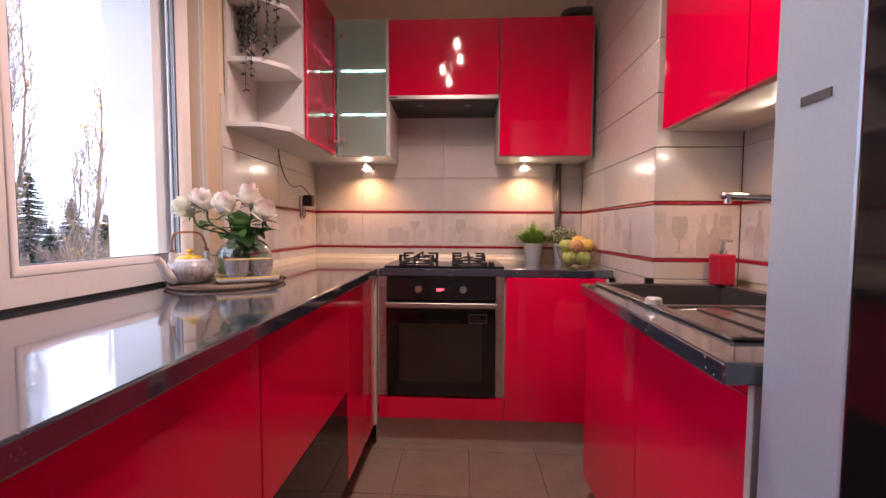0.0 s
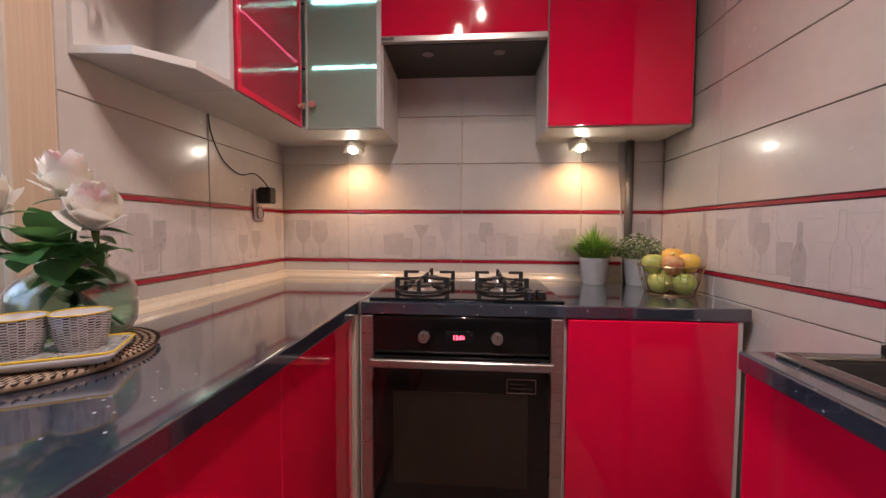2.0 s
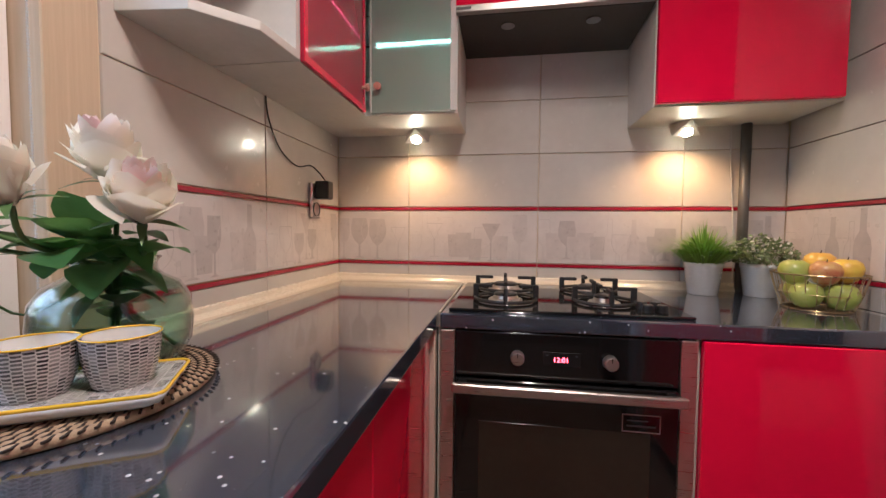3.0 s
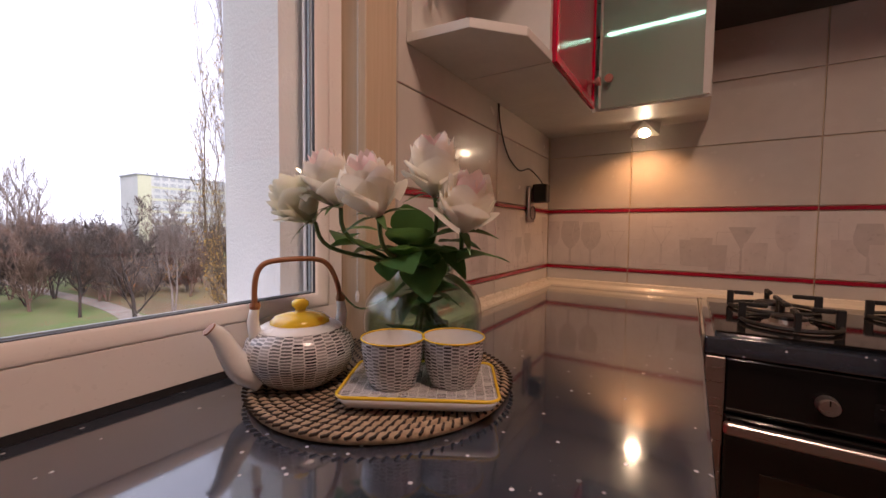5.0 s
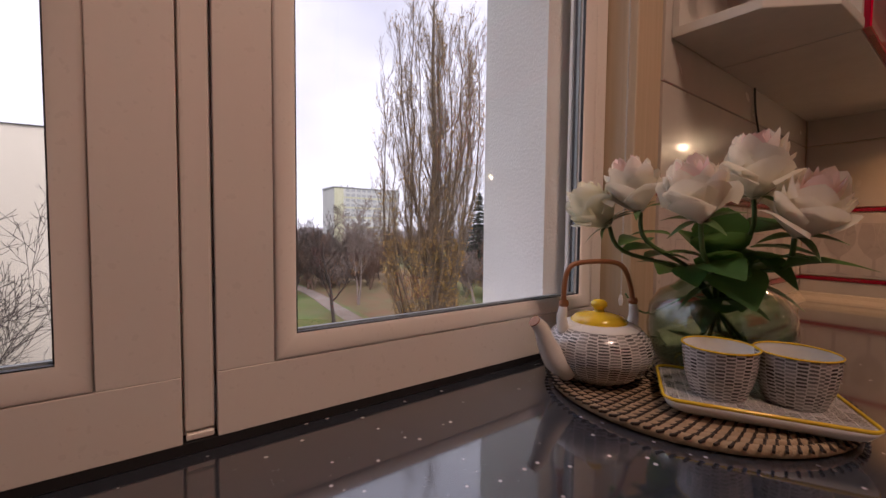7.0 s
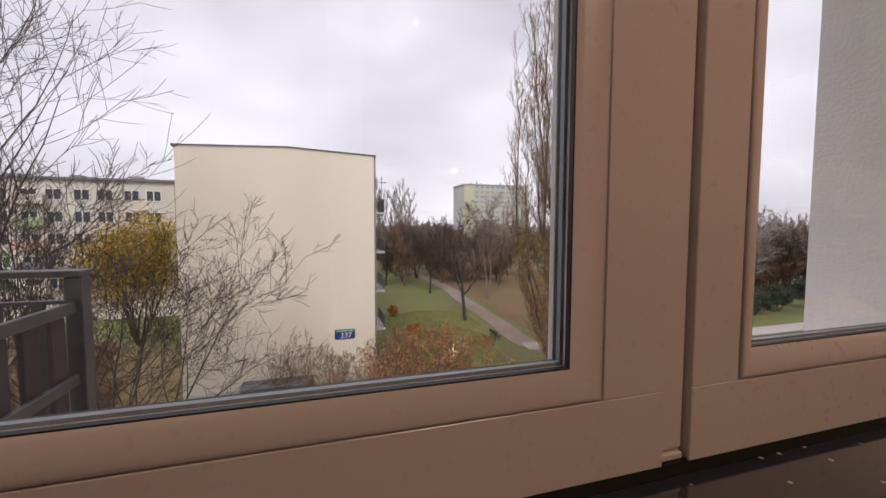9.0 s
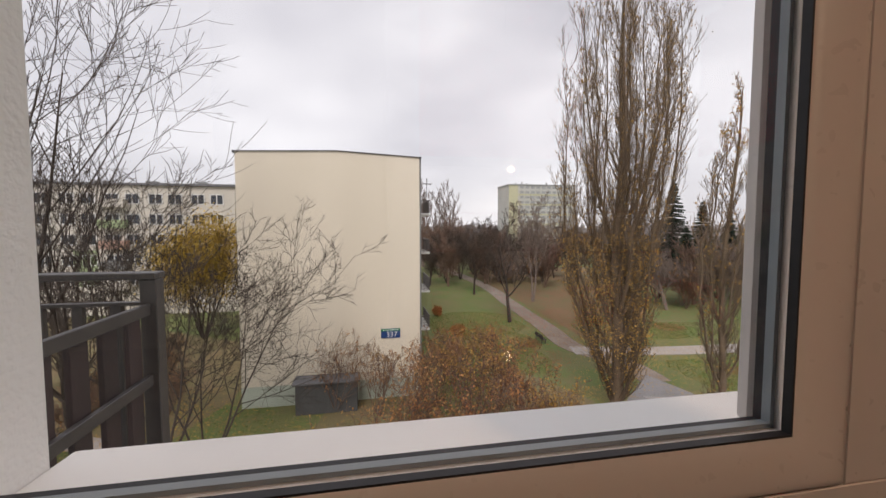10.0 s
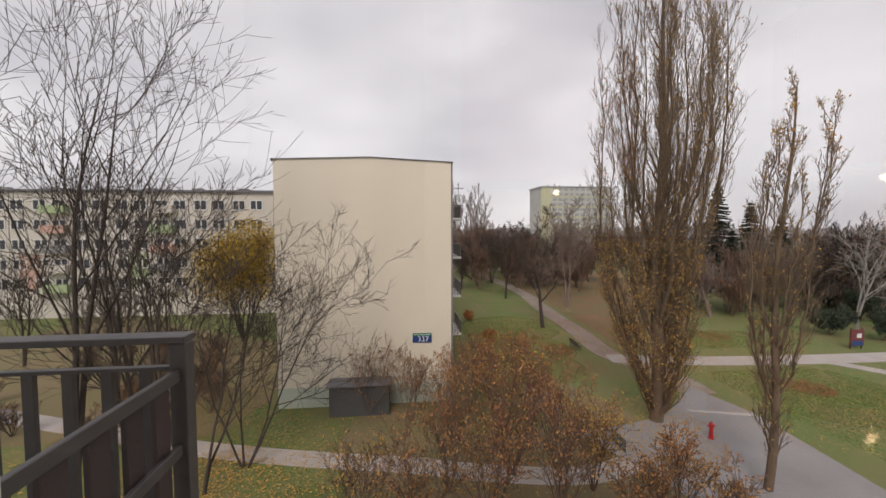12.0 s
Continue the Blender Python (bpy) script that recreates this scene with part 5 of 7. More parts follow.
FRUIT = [("apple", "green apple in the wire basket", APPLE_G, -0.045, -0.030, 0.040, 0.036), ("apple", "pale green apple in the wire basket", APPLE_G, 0.022, -0.048, 0.040, 0.037), ("apple", "red apple in the wire basket", APPLE_R, 0.048, 0.015, 0.042, 0.036),
         ("apple", "green apple in the wire basket", APPLE_G, -0.012, 0.045, 0.040, 0.036), ("apple", "green apple on top of the fruit", APPLE_G, -0.052, 0.005, 0.098, 0.036), ("apple", "red and yellow apple on top of the fruit", APPLE_R, -0.012, -0.042, 0.100, 0.034),
         ("lemon", "yellow lemon on top of the fruit", APPLE_Y, 0.044, -0.030, 0.106, 0.034), ("orange", "orange fruit on top of the basket", APPLE_Y, 0.020, 0.024, 0.118, 0.036), ("apple", "dark red apple in the wire basket", APPLE_R, 0.066, 0.005, 0.094, 0.030)]
for nm, lb, m_, dx, dy, dz, r in FRUIT:
    f_ = thing(nm, lb, "fruit", at=(BX + dx, BY + dy, ZC + dz))
    prof = [(0, -0.82 * r), (0.25 * r, -0.92 * r), (0.62 * r, -0.74 * r), (0.94 * r, -0.2 * r), (r, 0.15 * r), (0.86 * r, 0.6 * r), (0.5 * r, 0.86 * r), (0.2 * r, 0.84 * r), (0, 0.68 * r)]
    part("flesh", lathe(prof, 22, (BX + dx, BY + dy, ZC + dz)), m_, f_, smooth=True)
    part("stalk", tube([(BX + dx, BY + dy, ZC + dz + 0.66 * r), (BX + dx + 0.003, BY + dy, ZC + dz + 1.05 * r)], 0.0012, 5), BARKD, f_)

# ---- hanging ivy on the corner shelf ----
iv = thing("trailing_plant", "grey-green artificial plant trailing from the corner shelf", "plant", at=(-0.83, 1.74, 1.918))
part("pot", lathe([(0, 0), (0.035, 0), (0.045, 0.07), (0.042, 0.07), (0.04, 0.062), (0, 0.06)], 24, (-0.85, 1.755, 1.919)), mat("grey_pot", (0.2, 0.2, 0.2), 0.6), iv, smooth=True)
r_ = random.Random(11)
for k in range(15):
    a = radians(r_.uniform(185, 330))
    ox, oy = math.cos(a), math.sin(a)
    ln = r_.uniform(0.06, 0.26) if k > 2 else (0.44, 0.38, 0.30)[k]
    reach = r_.uniform(0.05, 0.10) if k > 2 else (0.112, 0.105, 0.12)[k]
    if k <= 2:
        a = radians((262, 272, 300)[k])
        ox, oy = math.cos(a), math.sin(a)
    top = Vector((-0.85, 1.755, 1.985))
    edge = top + Vector((ox * reach, oy * reach, 0.02))
    line = bend([top, top + Vector((ox * reach * 0.6, oy * reach * 0.6, 0.035)), edge, edge + Vector((0.004, -0.004, -ln * 0.5)), edge + Vector((-0.006, 0.0, -ln))], 6)
    vine = part("vine", tube(line, 0.0014, 5), IVY, iv)
    bm = bmesh.new()
    for q in line[3:]:
        for _ in range(3):
            leaf(bm, Matrix.Translation(q) @ pose(0, 0, 0, r_.uniform(-60, 30), r_.uniform(-30, 30), r_.uniform(0, 360)), r_.uniform(0.014, 0.026), r_.uniform(0.008, 0.014), 0.3, 0.2, 4)
    part("vine_leaves", bm, IVY, vine)

# ================= outdoors: ground =================
GZ = -10.5
g = bmesh.new()
bmesh.ops.create_grid(g, x_segments=40, y_segments=40, size=1)
for v in g.verts:
    v.co = (v.co.x * 1500 - 1502, v.co.y * 1500, GZ)
structure("ground", g, GRASS)


def ribbon(name, line, width, material, z):
    bm = bmesh.new()
    pts = bend([(x, y, 0) for x, y in line], 6)
    rows = []
    for i, p in enumerate(pts):
        d = (pts[min(i + 1, len(pts) - 1)] - pts[max(i - 1, 0)]).normalized()
        s = Vector((-d.y, d.x, 0)) * width / 2
        rows.append([bm.verts.new((q.x, q.y, z2)) for q, z2 in ((p - s, GZ - 0.05), (p - s, z), (p + s, z), (p + s, GZ - 0.05))])
    for a, b in zip(rows, rows[1:]):
        for k in range(3):
            bm.faces.new((a[k], a[k + 1], b[k + 1], b[k]))
    return structure(name, bm, material)


structure("ground_soil", prism([(-27.0, -2), (-28, 5), (-31, 12), (-24, 15), (-15, 13), (-12, 9), (-12.5, 2), (-17, -1.5), (-22, -3)], GZ - 0.05, GZ + 0.012), SOIL)
structure("ground_soil_trees", prism([(-60, -40), (-40, -8.2), (-28.2, -8.6), (-24, -10), (-24, -40)], GZ - 0.05, GZ + 0.010), SOIL)
structure("ground_litter", prism([(-35.5, 22.2), (-58, 23.2), (-96, 24.5), (-104, 60), (-60, 46), (-46, 36), (-37, 27)], GZ - 0.05, GZ + 0.011), LITTERG)
ribbon("pavement", [(-30, -30), (-25.5, -18), (-22.7, -10.5), (-21.05, -4.4), (-19.9, 1.0), (-18.9, 4.5), (-18.2, 9), (-19.0, 12.5)], 1.35, PATHM, GZ + 0.03)
ribbon("pavement_diagonal", [(-125, 21), (-108, 20.5), (-74, 22.4), (-57, 21.2), (-42.5, 20.3), (-35.2, 19.6), (-30.5, 21.5), (-26, 21.5)], 2.4, PATHB, GZ + 0.034)
ribbon("pavement_crossing", [(-34, 19), (-32.4, 27), (-31.9, 33), (-31.6, 39), (-31.5, 52), (-32, 80)], 2.3, PATHM, GZ + 0.038)
ribbon("pavement_branch", [(-31.0, 37.4), (-29.0, 38.8), (-25, 41.5), (-15, 48)], 1.3, PATHM, GZ + 0.042)
structure("road", prism([(-27.4, 21.6), (-22.8, 22.6), (-15.2, 21.8), (-8, 23), (-6, 12), (-14.5, 13.5), (-19.0, 11.8), (-22.0, 10.2), (-22.4, 13.5), (-23.4, 17.0)], GZ - 0.05, GZ + 0.046), ASPH)
structure("trim_kerb", prism([(-23.9, 18.6), (-23.5, 18.7), (-22.4, 22.5), (-22.8, 22.5)], GZ, GZ + 0.075), PATHM)


def scatter(name, label, count, spots, size, material, seed, flat=True):
    r_ = random.Random(seed)
    v, f = [], []
    for _ in range(count):
        cx, cy, rad = r_.choice(spots)
        a, q = r_.uniform(0, 6.283), rad * math.sqrt(r_.random())
        x, y, z = cx + q * math.cos(a), cy + q * math.sin(a), GZ + 0.055 + r_.uniform(0, 0.05)
        t, s = r_.uniform(0, 6.283), size * r_.uniform(0.6, 1.3)
        b = len(v)
        for k in range(4):
            v.append((x + s * math.cos(t + k * 1.571) * (1 if k % 2 else 0.6), y + s * math.sin(t + k * 1.571) * (1 if k % 2 else 0.6), z + r_.uniform(0, 0.03)))
        f.append((b, b + 1, b + 2, b + 3))
    return tagged(new(name, from_lists(name, v, f, material)), label, "leaves", kind="stuff")


scatter("fallen_leaves", "orange-brown heaps of raked autumn leaves", 7000, [(-39.7, 34, 1.9), (-26.0, 30, 1.5), (-37, 15.5, 1.6), (-45, 22, 3.2), (-30, 10, 2.5), (-38, 19.8, 3.5), (-50, 20.8, 4), (-33, 15, 3), (-42, 12, 4)], 0.07, LITTER, 3)
scatter("fallen_leaves", "scattered yellow leaves on lawn and soil", 24000, [(-27, 25, 9), (-36, 26, 8), (-44, 14, 7), (-20, 3, 9), (-17, -6, 6), (-22, -14, 7), (-22, 14, 4.5), (-30, 30, 11), (-24, -12, 7), (-17, -9, 5)], 0.055, LEAFY, 4)


def lawn(name, label, count, spots, seed):
    """Short blades standing in the lawn, kept off the paths."""
    r_ = random.Random(seed)
    v, f = [], []
    for _ in range(count):
        cx, cy, rad = r_.choice(spots)
        a, q = r_.uniform(0, 6.283), rad * math.sqrt(r_.random())
        x, y = cx + q * math.cos(a), cy + q * math.sin(a)
        if (-35.5 < x < -30 and y > 17) or (y < 24.5 and x > -29 and y > 9) or abs(y - 20.6) < 2.3 or (y > 36 and x > -31):
            continue
        t, s, b = r_.uniform(0, 6.283), r_.uniform(0.022, 0.048), len(v)
        c, d = math.cos(t) * s, math.sin(t) * s
        v += [(x - c, y - d, GZ), (x + c, y + d, GZ), (x + c * 1.3 + d * 0.5, y + d * 1.3 - c * 0.5, GZ + s * 0.9), (x - c * 1.1, y - d * 1.1, GZ + s * 0.7)]
        f.append((b, b + 1, b + 2, b + 3))
    return tagged(new(name, from_lists(name, v, f, TUFT)), label, "grass", kind="stuff")


lawn("grass", "short green autumn lawn with yellowed blades", 130000, [(-21, 30, 7), (-26, 30, 6), (-14, 28, 5), (-38, 12, 5), (-33, 11, 5), (-46, 13, 6), (-40, 29, 6), (-36, 36, 6), (-26, 6, 4), (-20, -10, 8), (-14, -3, 5)], 8)

# ================= trees =================
class Wood:
    def __init__(self):
        self.v, self.f, self.tips = [], [], []

    def tube(self, pts, r0, r1, sides):
        b, n = len(self.v), len(pts)
        for i, p in enumerate(pts):
            d = (pts[min(i + 1, n - 1)] - pts[max(i - 1, 0)])
            d = d.normalized() if d.length > 1e-9 else Vector((0, 0, 1))
            u = d.orthogonal().normalized()
            w = d.cross(u)
            r = r0 + (r1 - r0) * i / (n - 1)
            for k in range(sides):
                a = 6.2832 * k / sides
                q = p + u * (r * math.cos(a)) + w * (r * math.sin(a))
                self.v.append((q.x, q.y, q.z))
        for i in range(n - 1):
            for k in range(sides):
                self.f.append((b + i * sides + k, b + i * sides + (k + 1) % sides, b + (i + 1) * sides + (k + 1) % sides, b + (i + 1) * sides + k))


def grow(w, start, way, length, radius, level, P, rng):
    """One limb and all that grows from it. P: kids, angle, ratio, bare, up and wobble for each level."""
    last = level >= len(P["kids"])
    n = P["seg"][min(level, len(P["seg"]) - 1)]
    pts, d = [start], way.normalized()
    for i in range(n):
        d = (d + Vector((rng.gauss(0, 1), rng.gauss(0, 1), rng.gauss(0, 0.6))) * P["wobble"] + Vector((0, 0, P["up"][min(level, len(P["up"]) - 1)]))).normalized()
        pts.append(pts[-1] + d * (length / n))
    end = max(P["thin"], radius * (0.14 if level == 0 else 0.2))
    w.tube(pts, radius, end, P["sides"][min(level, len(P["sides"]) - 1)])
    if last or level >= P["leaf_from"]:
        w.tips += [(pts[i], level) for i in range(1, n + 1)]
    if last:
        return
    kids = P["kids"][level]
    phase = rng.uniform(0, 6.283)
    for k in range(kids):
        t = P["bare"][level] + (1 - P["bare"][level]) * ((k + rng.random()) / kids)
        f = min(t * n, n - 1e-3)
        i = int(f)
        p = pts[i].lerp(pts[i + 1], f - i)
        axis = (pts[i + 1] - pts[i]).normalized()
        u = axis.orthogonal().normalized()
        az = phase + k * 2.4 + rng.uniform(-0.5, 0.5)
        side = u * math.cos(az) + axis.cross(u) * math.sin(az)
        a = radians(P["angle"][level] * rng.uniform(0.7, 1.3))
        grow(w, p, axis * math.cos(a) + side * math.sin(a), length * P["ratio"][level] * rng.uniform(0.7, 1.2) * (1.15 - P["taper"] * t),
             max(P["thin"], (radius + (end - radius) * t) * P["rad"]), level + 1, P, rng)


def leaves(name, tips, per, size, spread, material, rng, keep=None):
    v, f = [], []
    for p, _ in tips:
        if keep and not keep(p):
            continue
        k = per if per >= 1 else (1 if rng.random() < per else 0)
        for _ in range(int(k)):
            c = p + Vector((rng.gauss(0, spread), rng.gauss(0, spread), rng.gauss(0, spread)))
            a = Vector((rng.gauss(0, 1), rng.gauss(0, 1), rng.gauss(0, 1))).normalized() * size * rng.uniform(0.6, 1.3)
            b = a.orthogonal().normalized() * a.length * 0.6
            n = len(v)
            v += [tuple(c - a), tuple(c + b), tuple(c + a), tuple(c - b)]
            f.append((n, n + 1, n + 2, n + 3))
    return from_lists(name, v, f, material)


BARE = dict(kids=[7, 7, 6, 5], angle=[42, 38, 40, 42], ratio=[0.62, 0.55, 0.48, 0.5], bare=[0.25, 0.2, 0.15, 0.2], up=[0.05, 0.13, 0.12, 0.10], wobble=0.085, seg=[7, 6, 5, 4, 3], sides=[8, 6, 4, 3, 3], thin=0.008, rad=0.55, taper=0.55, leaf_from=9)
SLIM = dict(BARE, kids=[8, 7, 6], angle=[34, 34, 40], ratio=[0.55, 0.5, 0.45], thin=0.014)
POPLAR = dict(kids=[30, 10, 6, 3], angle=[34, 26, 28, 34], ratio=[0.19, 0.44, 0.42, 0.5], bare=[0.02, 0.10, 0.1, 0.2], up=[0.03, 0.13, 0.16, 0.14], wobble=0.05, seg=[10, 7, 5, 4, 3], sides=[9, 6, 4, 3, 3], thin=0.009, rad=0.34, taper=0.3, leaf_from=3)
SHRUB = dict(kids=[5, 4, 4], angle=[28, 34, 40], ratio=[0.55, 0.55, 0.5], bare=[0.25, 0.2, 0.2], up=[0.06, 0.1, 0.05], wobble=0.10, seg=[6, 5, 4, 3], sides=[5, 4, 3, 3], thin=0.0085, rad=0.6, taper=0.5, leaf_from=2)


def tree(name, label, at, height, P, seed, bark=None, stems=1, lean=(0, 0), radius=None, leaf=None, trunk_share=0.62, spread=12, category="tree"):
    rng = random.Random(seed)
    w = Wood()
    base = Vector((at[0], at[1], GZ - 0.1))
    for s in range(stems):
        a = rng.uniform(0, 6.283)
        tilt = radians(spread * (0.4 + 0.8 * rng.random())) if stems > 1 else 0
        way = Vector((math.sin(tilt) * math.cos(a) + lean[0], math.sin(tilt) * math.sin(a) + lean[1], math.cos(tilt)))
        off = Vector((math.cos(a), math.sin(a), 0)) * (0.12 * height / 15 if stems > 1 else 0)
        grow(w, base + off, way, height * trunk_share * (rng.uniform(0.8, 1.05) if stems > 1 else 1), (radius or height * 0.016) * (0.75 if stems > 1 else 1), 0, P, rng)
    t = thing(name, label, category, at=(at[0], at[1], GZ))
    part("trunk_and_branches" if stems == 1 else "stems", from_lists("wood", w.v, w.f, bark or BARKD, True), bark or BARKD, t)
    if leaf:
        mtl, per, size, spr, keep = leaf
        tagged(part("foliage", leaves("foliage", w.tips, per, size, spr, mtl, rng, keep), mtl, t), kind="stuff")
    return t


# near bare trees beside the balcony
AIRY = dict(BARE, rad=0.58, kids=[6, 5, 4, 3], angle=[32, 36, 38, 34], ratio=[0.55, 0.54, 0.55, 0.7], bare=[0.25, 0.2, 0.15, 0.1], up=[0.03, 0.11, 0.10, 0.06], wobble=0.07, thin=0.0102, taper=0.45)
ARCH = dict(AIRY, kids=[7, 5, 4, 2], angle=[50, 42, 38, 36], up=[0.03, 0.05, 0.05, 0.04], wobble=0.09)
tree("bare_tree", "tall leafless tree with dark forking limbs", (-18.5, -13.4), 30, AIRY, 21, stems=2, spread=9, radius=0.2)
tree("bare_tree", "leafless tree with thin upright twigs", (-20.5, -12.0), 24, AIRY, 22, stems=2, spread=9, radius=0.17)
tree("bare_tree", "leafless tree with several upright limbs", (-20.0, -9.3), 18.5, AIRY, 23, stems=3, spread=12, radius=0.13)
tree("bare_tree", "slender leafless tree arching towards the cream gable wall", (-20.6, -7.2), 15.0, ARCH, 24, stems=4, spread=24, radius=0.08, lean=(0.02, 0.08))
tree("bare_tree", "leafless multi-stemmed tree beside the balcony", (-18.6, -8.2), 16, ARCH, 29, stems=2, spread=16, radius=0.10, lean=(0, 0.05))
tree("bare_tree", "leafless tree with fine grey twigs", (-19.5, -17.5), 25, AIRY, 25, stems=1, radius=0.25)
tree("bare_tree", "leafless young tree between the houses", (-27, -17), 14, SLIM, 26, stems=2, radius=0.14)
tree("bare_tree", "leafless tree in front of the pale apartment block", (-36, -22), 14, SLIM, 27, stems=2, radius=0.16)
tree("bare_tree", "leafless tree in front of the pale apartment block", (-38, -32), 13, SLIM, 28, stems=2, radius=0.16)
tree("willow", "golden yellow leafed willow behind the gable house", (-45, -16.6), 12.8, dict(SHRUB, kids=[8, 6, 4], up=[0.04, 0.02, -0.04], leaf_from=1), 31, stems=6, spread=26, radius=0.15, leaf=(LEAFO, 5, 0.12, 0.5, None), trunk_share=0.74)

# tall poplars
SPRAY = dict(kids=[5, 3], angle=[22, 24], ratio=[0.55, 0.6], bare=[0.12, 0.15], up=[0.22, 0.20, 0.14], wobble=0.07, seg=[5, 4, 3], sides=[4, 3, 3], thin=0.0085, rad=0.45, taper=0.4, leaf_from=1)


def columnar(name, label, at, height, half, seed, limbs, radius, leaf, lean=(0, 0), low=(0.03, 0.5), dense=2.6, long=(1.2, 2.6), extra=()):
    """A fastigiate poplar: limbs leave the trunk low, turn up beside it and carry upright sprays of twigs."""
    rng = random.Random(seed)
    w = Wood()
    base = Vector((at[0], at[1], GZ - 0.1))

    def axis(h):
        return base + Vector((lean[0] * h + 0.12 * math.sin(h * 0.5), lean[1] * h + 0.10 * math.sin(h * 0.37 + 1), h))

    def clothe(pts, r0, r1, sides, first, az=None):
        w.tube(pts, r0, r1, sides)
        n = len(pts) - 1
        span = sum((b - a).length for a, b in zip(pts, pts[1:]))
        count = int(span * dense)
        for k in range(count):
            t = first + (1 - first) * (k + rng.random()) / count
            f = min(t * n, n - 1e-3)
            i = int(f)
            p, d = pts[i].lerp(pts[i + 1], f - i), (pts[i + 1] - pts[i]).normalized()
            a = rng.uniform(0, 6.283) if az is None or rng.random() < 0.4 else az + rng.gauss(0, 1.0)
            lift = radians(rng.uniform(14, 42))
            grow(w, p, d * math.cos(lift) + Vector((math.cos(a), math.sin(a), 0)) * math.sin(lift), rng.uniform(*long) * (1.05 - 0.35 * t), max(0.011, (r0 + (r1 - r0) * t) * 0.36), 0, SPRAY, rng)

    clothe([axis(height * 0.97 * k / 16) for k in range(17)], radius, 0.03, 9, 0.05)
    plan = [(rng.uniform(*low), k * 2.4 + rng.uniform(-0.4, 0.4), half * math.sqrt(rng.uniform(0.06, 1.0)), None) for k in range(limbs)] + list(extra)
    for h0, az, rho, top in plan:
        h0 *= height
        top = height * (top or (1 - 0.16 * (rho / half) ** 2) * rng.uniform(0.80, 1.0))
        pts = []
        for k in range(15):
            s = k / 14
            z = h0 + (top - h0) * s ** 1.15
            out = rho * (1 - math.exp(-(z - h0) / (0.3 + 1.5 * rho))) * (1 - 0.12 * s ** 4)
            pts.append(axis(z) + Vector((math.cos(az) * out + rng.gauss(0, 0.06), math.sin(az) * out + rng.gauss(0, 0.06), 0)))
        pts[0] = axis(h0)
        clothe(pts, radius * rng.uniform(0.2, 0.38), 0.014, 6, 0.06, az)
    t = thing(name, label, "tree", at=(at[0], at[1], GZ))
    part("trunk_and_branches", from_lists("wood", w.v, w.f, BARKP, True), BARKP, t)
    mtl, per, size, spr, keep = leaf
    tagged(part("foliage", leaves("foliage", w.tips, per, size, spr, mtl, rng, keep), mtl, t), kind="stuff")
    return t


columnar("poplar", "tall columnar poplar, nearly bare with yellow-brown leaves low down", (-22.8, 15.8), 30.5, 3.9, 44, 17, 0.40,
         (LEAFY, 0.5, 0.055, 0.10, lambda p: p.z < 0.5 or p.x * 7.3 % 1 < 0.3), low=(0.015, 0.42), dense=2.2, long=(1.2, 3.0),
         extra=((0.36, 1.5, 3.5, 0.78), (0.10, 4.6, 3.6, 0.58), (0.05, 4.2, 3.0, 0.44), (0.03, 1.9, 2.4, 0.40), (0.01, 5.2, 2.0, 0.30), (0.004, 1.2, 1.5, 0.22), (0.004, 4.4, 1.7, 0.20), (0.006, 0.2, 1.8, 0.24)))
columnar("poplar", "slim columnar poplar with a few leaves at the top", (-16.3, 16.65), 18.3, 1.25, 45, 5, 0.19,
         (LEAFY, 0.3, 0.05, 0.06, lambda p: p.z > 4.5 or p.z < -7.5 or p.x * 5.1 % 1 < 0.2), lean=(0, 0.03), low=(0.05, 0.40), dense=2.6, long=(0.7, 1.7), extra=((0.34, 1.5, 2.0, 0.92), (0.20, 4.7, 1.2, 0.78)))
for k, (x, y, h) in enumerate(((-112, 15.5, 25.5), (-112, 20.0, 26), (-118, 24, 22))):
    tree("poplar", "distant bare columnar poplar", (x, y), h, dict(POPLAR, kids=[18, 7, 4], thin=0.035), 50 + k, TWIGG, stems=3, spread=3, radius=0.35, trunk_share=0.9)

# park trees along the diagonal path
tree("park_tree", "leafless round-crowned park tree by the path", (-45.4, 17.1), 18.5, dict(BARE, kids=[9, 7, 6, 4], angle=[48, 42, 40, 42], thin=0.017), 61, BARKD, stems=1, radius=0.26, trunk_share=0.55)
tree("park_tree", "leafless low-forked park tree by the path", (-65, 17.9), 17.5, dict(BARE, kids=[9, 7, 6, 4], angle=[54, 42, 40, 42], thin=0.02), 62, BARKD, stems=2, radius=0.24, trunk_share=0.5)
tree("park_tree", "leafless park tree with yellowing twigs", (-57, 25), 18.5, dict(BARE, thin=0.022), 63, TWIGG, stems=2, radius=0.22, leaf=None)
r_ = random.Random(5)
for k, (x, y, h) in enumerate(((-76, 12, 12), (-84, 20, 13), (-92, 27, 14), (-70, 33, 13), (-62, 40, 15), (-48, 41, 13), (-52, 50, 15), (-46, 62, 14), (-60, 72, 15), (-40, 74, 14), (-80, 46, 15), (-95, 60, 15), (-72, 84, 15), (-33, 60, 13), (-100, 36, 15), (-90, -30, 14), (-34, -48, 14))):
    tree("park_tree", "distant leafless tree with grey-brown twigs", (x, y), h, dict(SLIM, kids=[9, 7, 6], angle=[42, 38, 40], thin=0.03), 70 + k, r_.choice([TWIGG, TWIGR, BARKD, TWIGG]), stems=r_.choice([1, 2, 3]), radius=0.2, trunk_share=0.6)
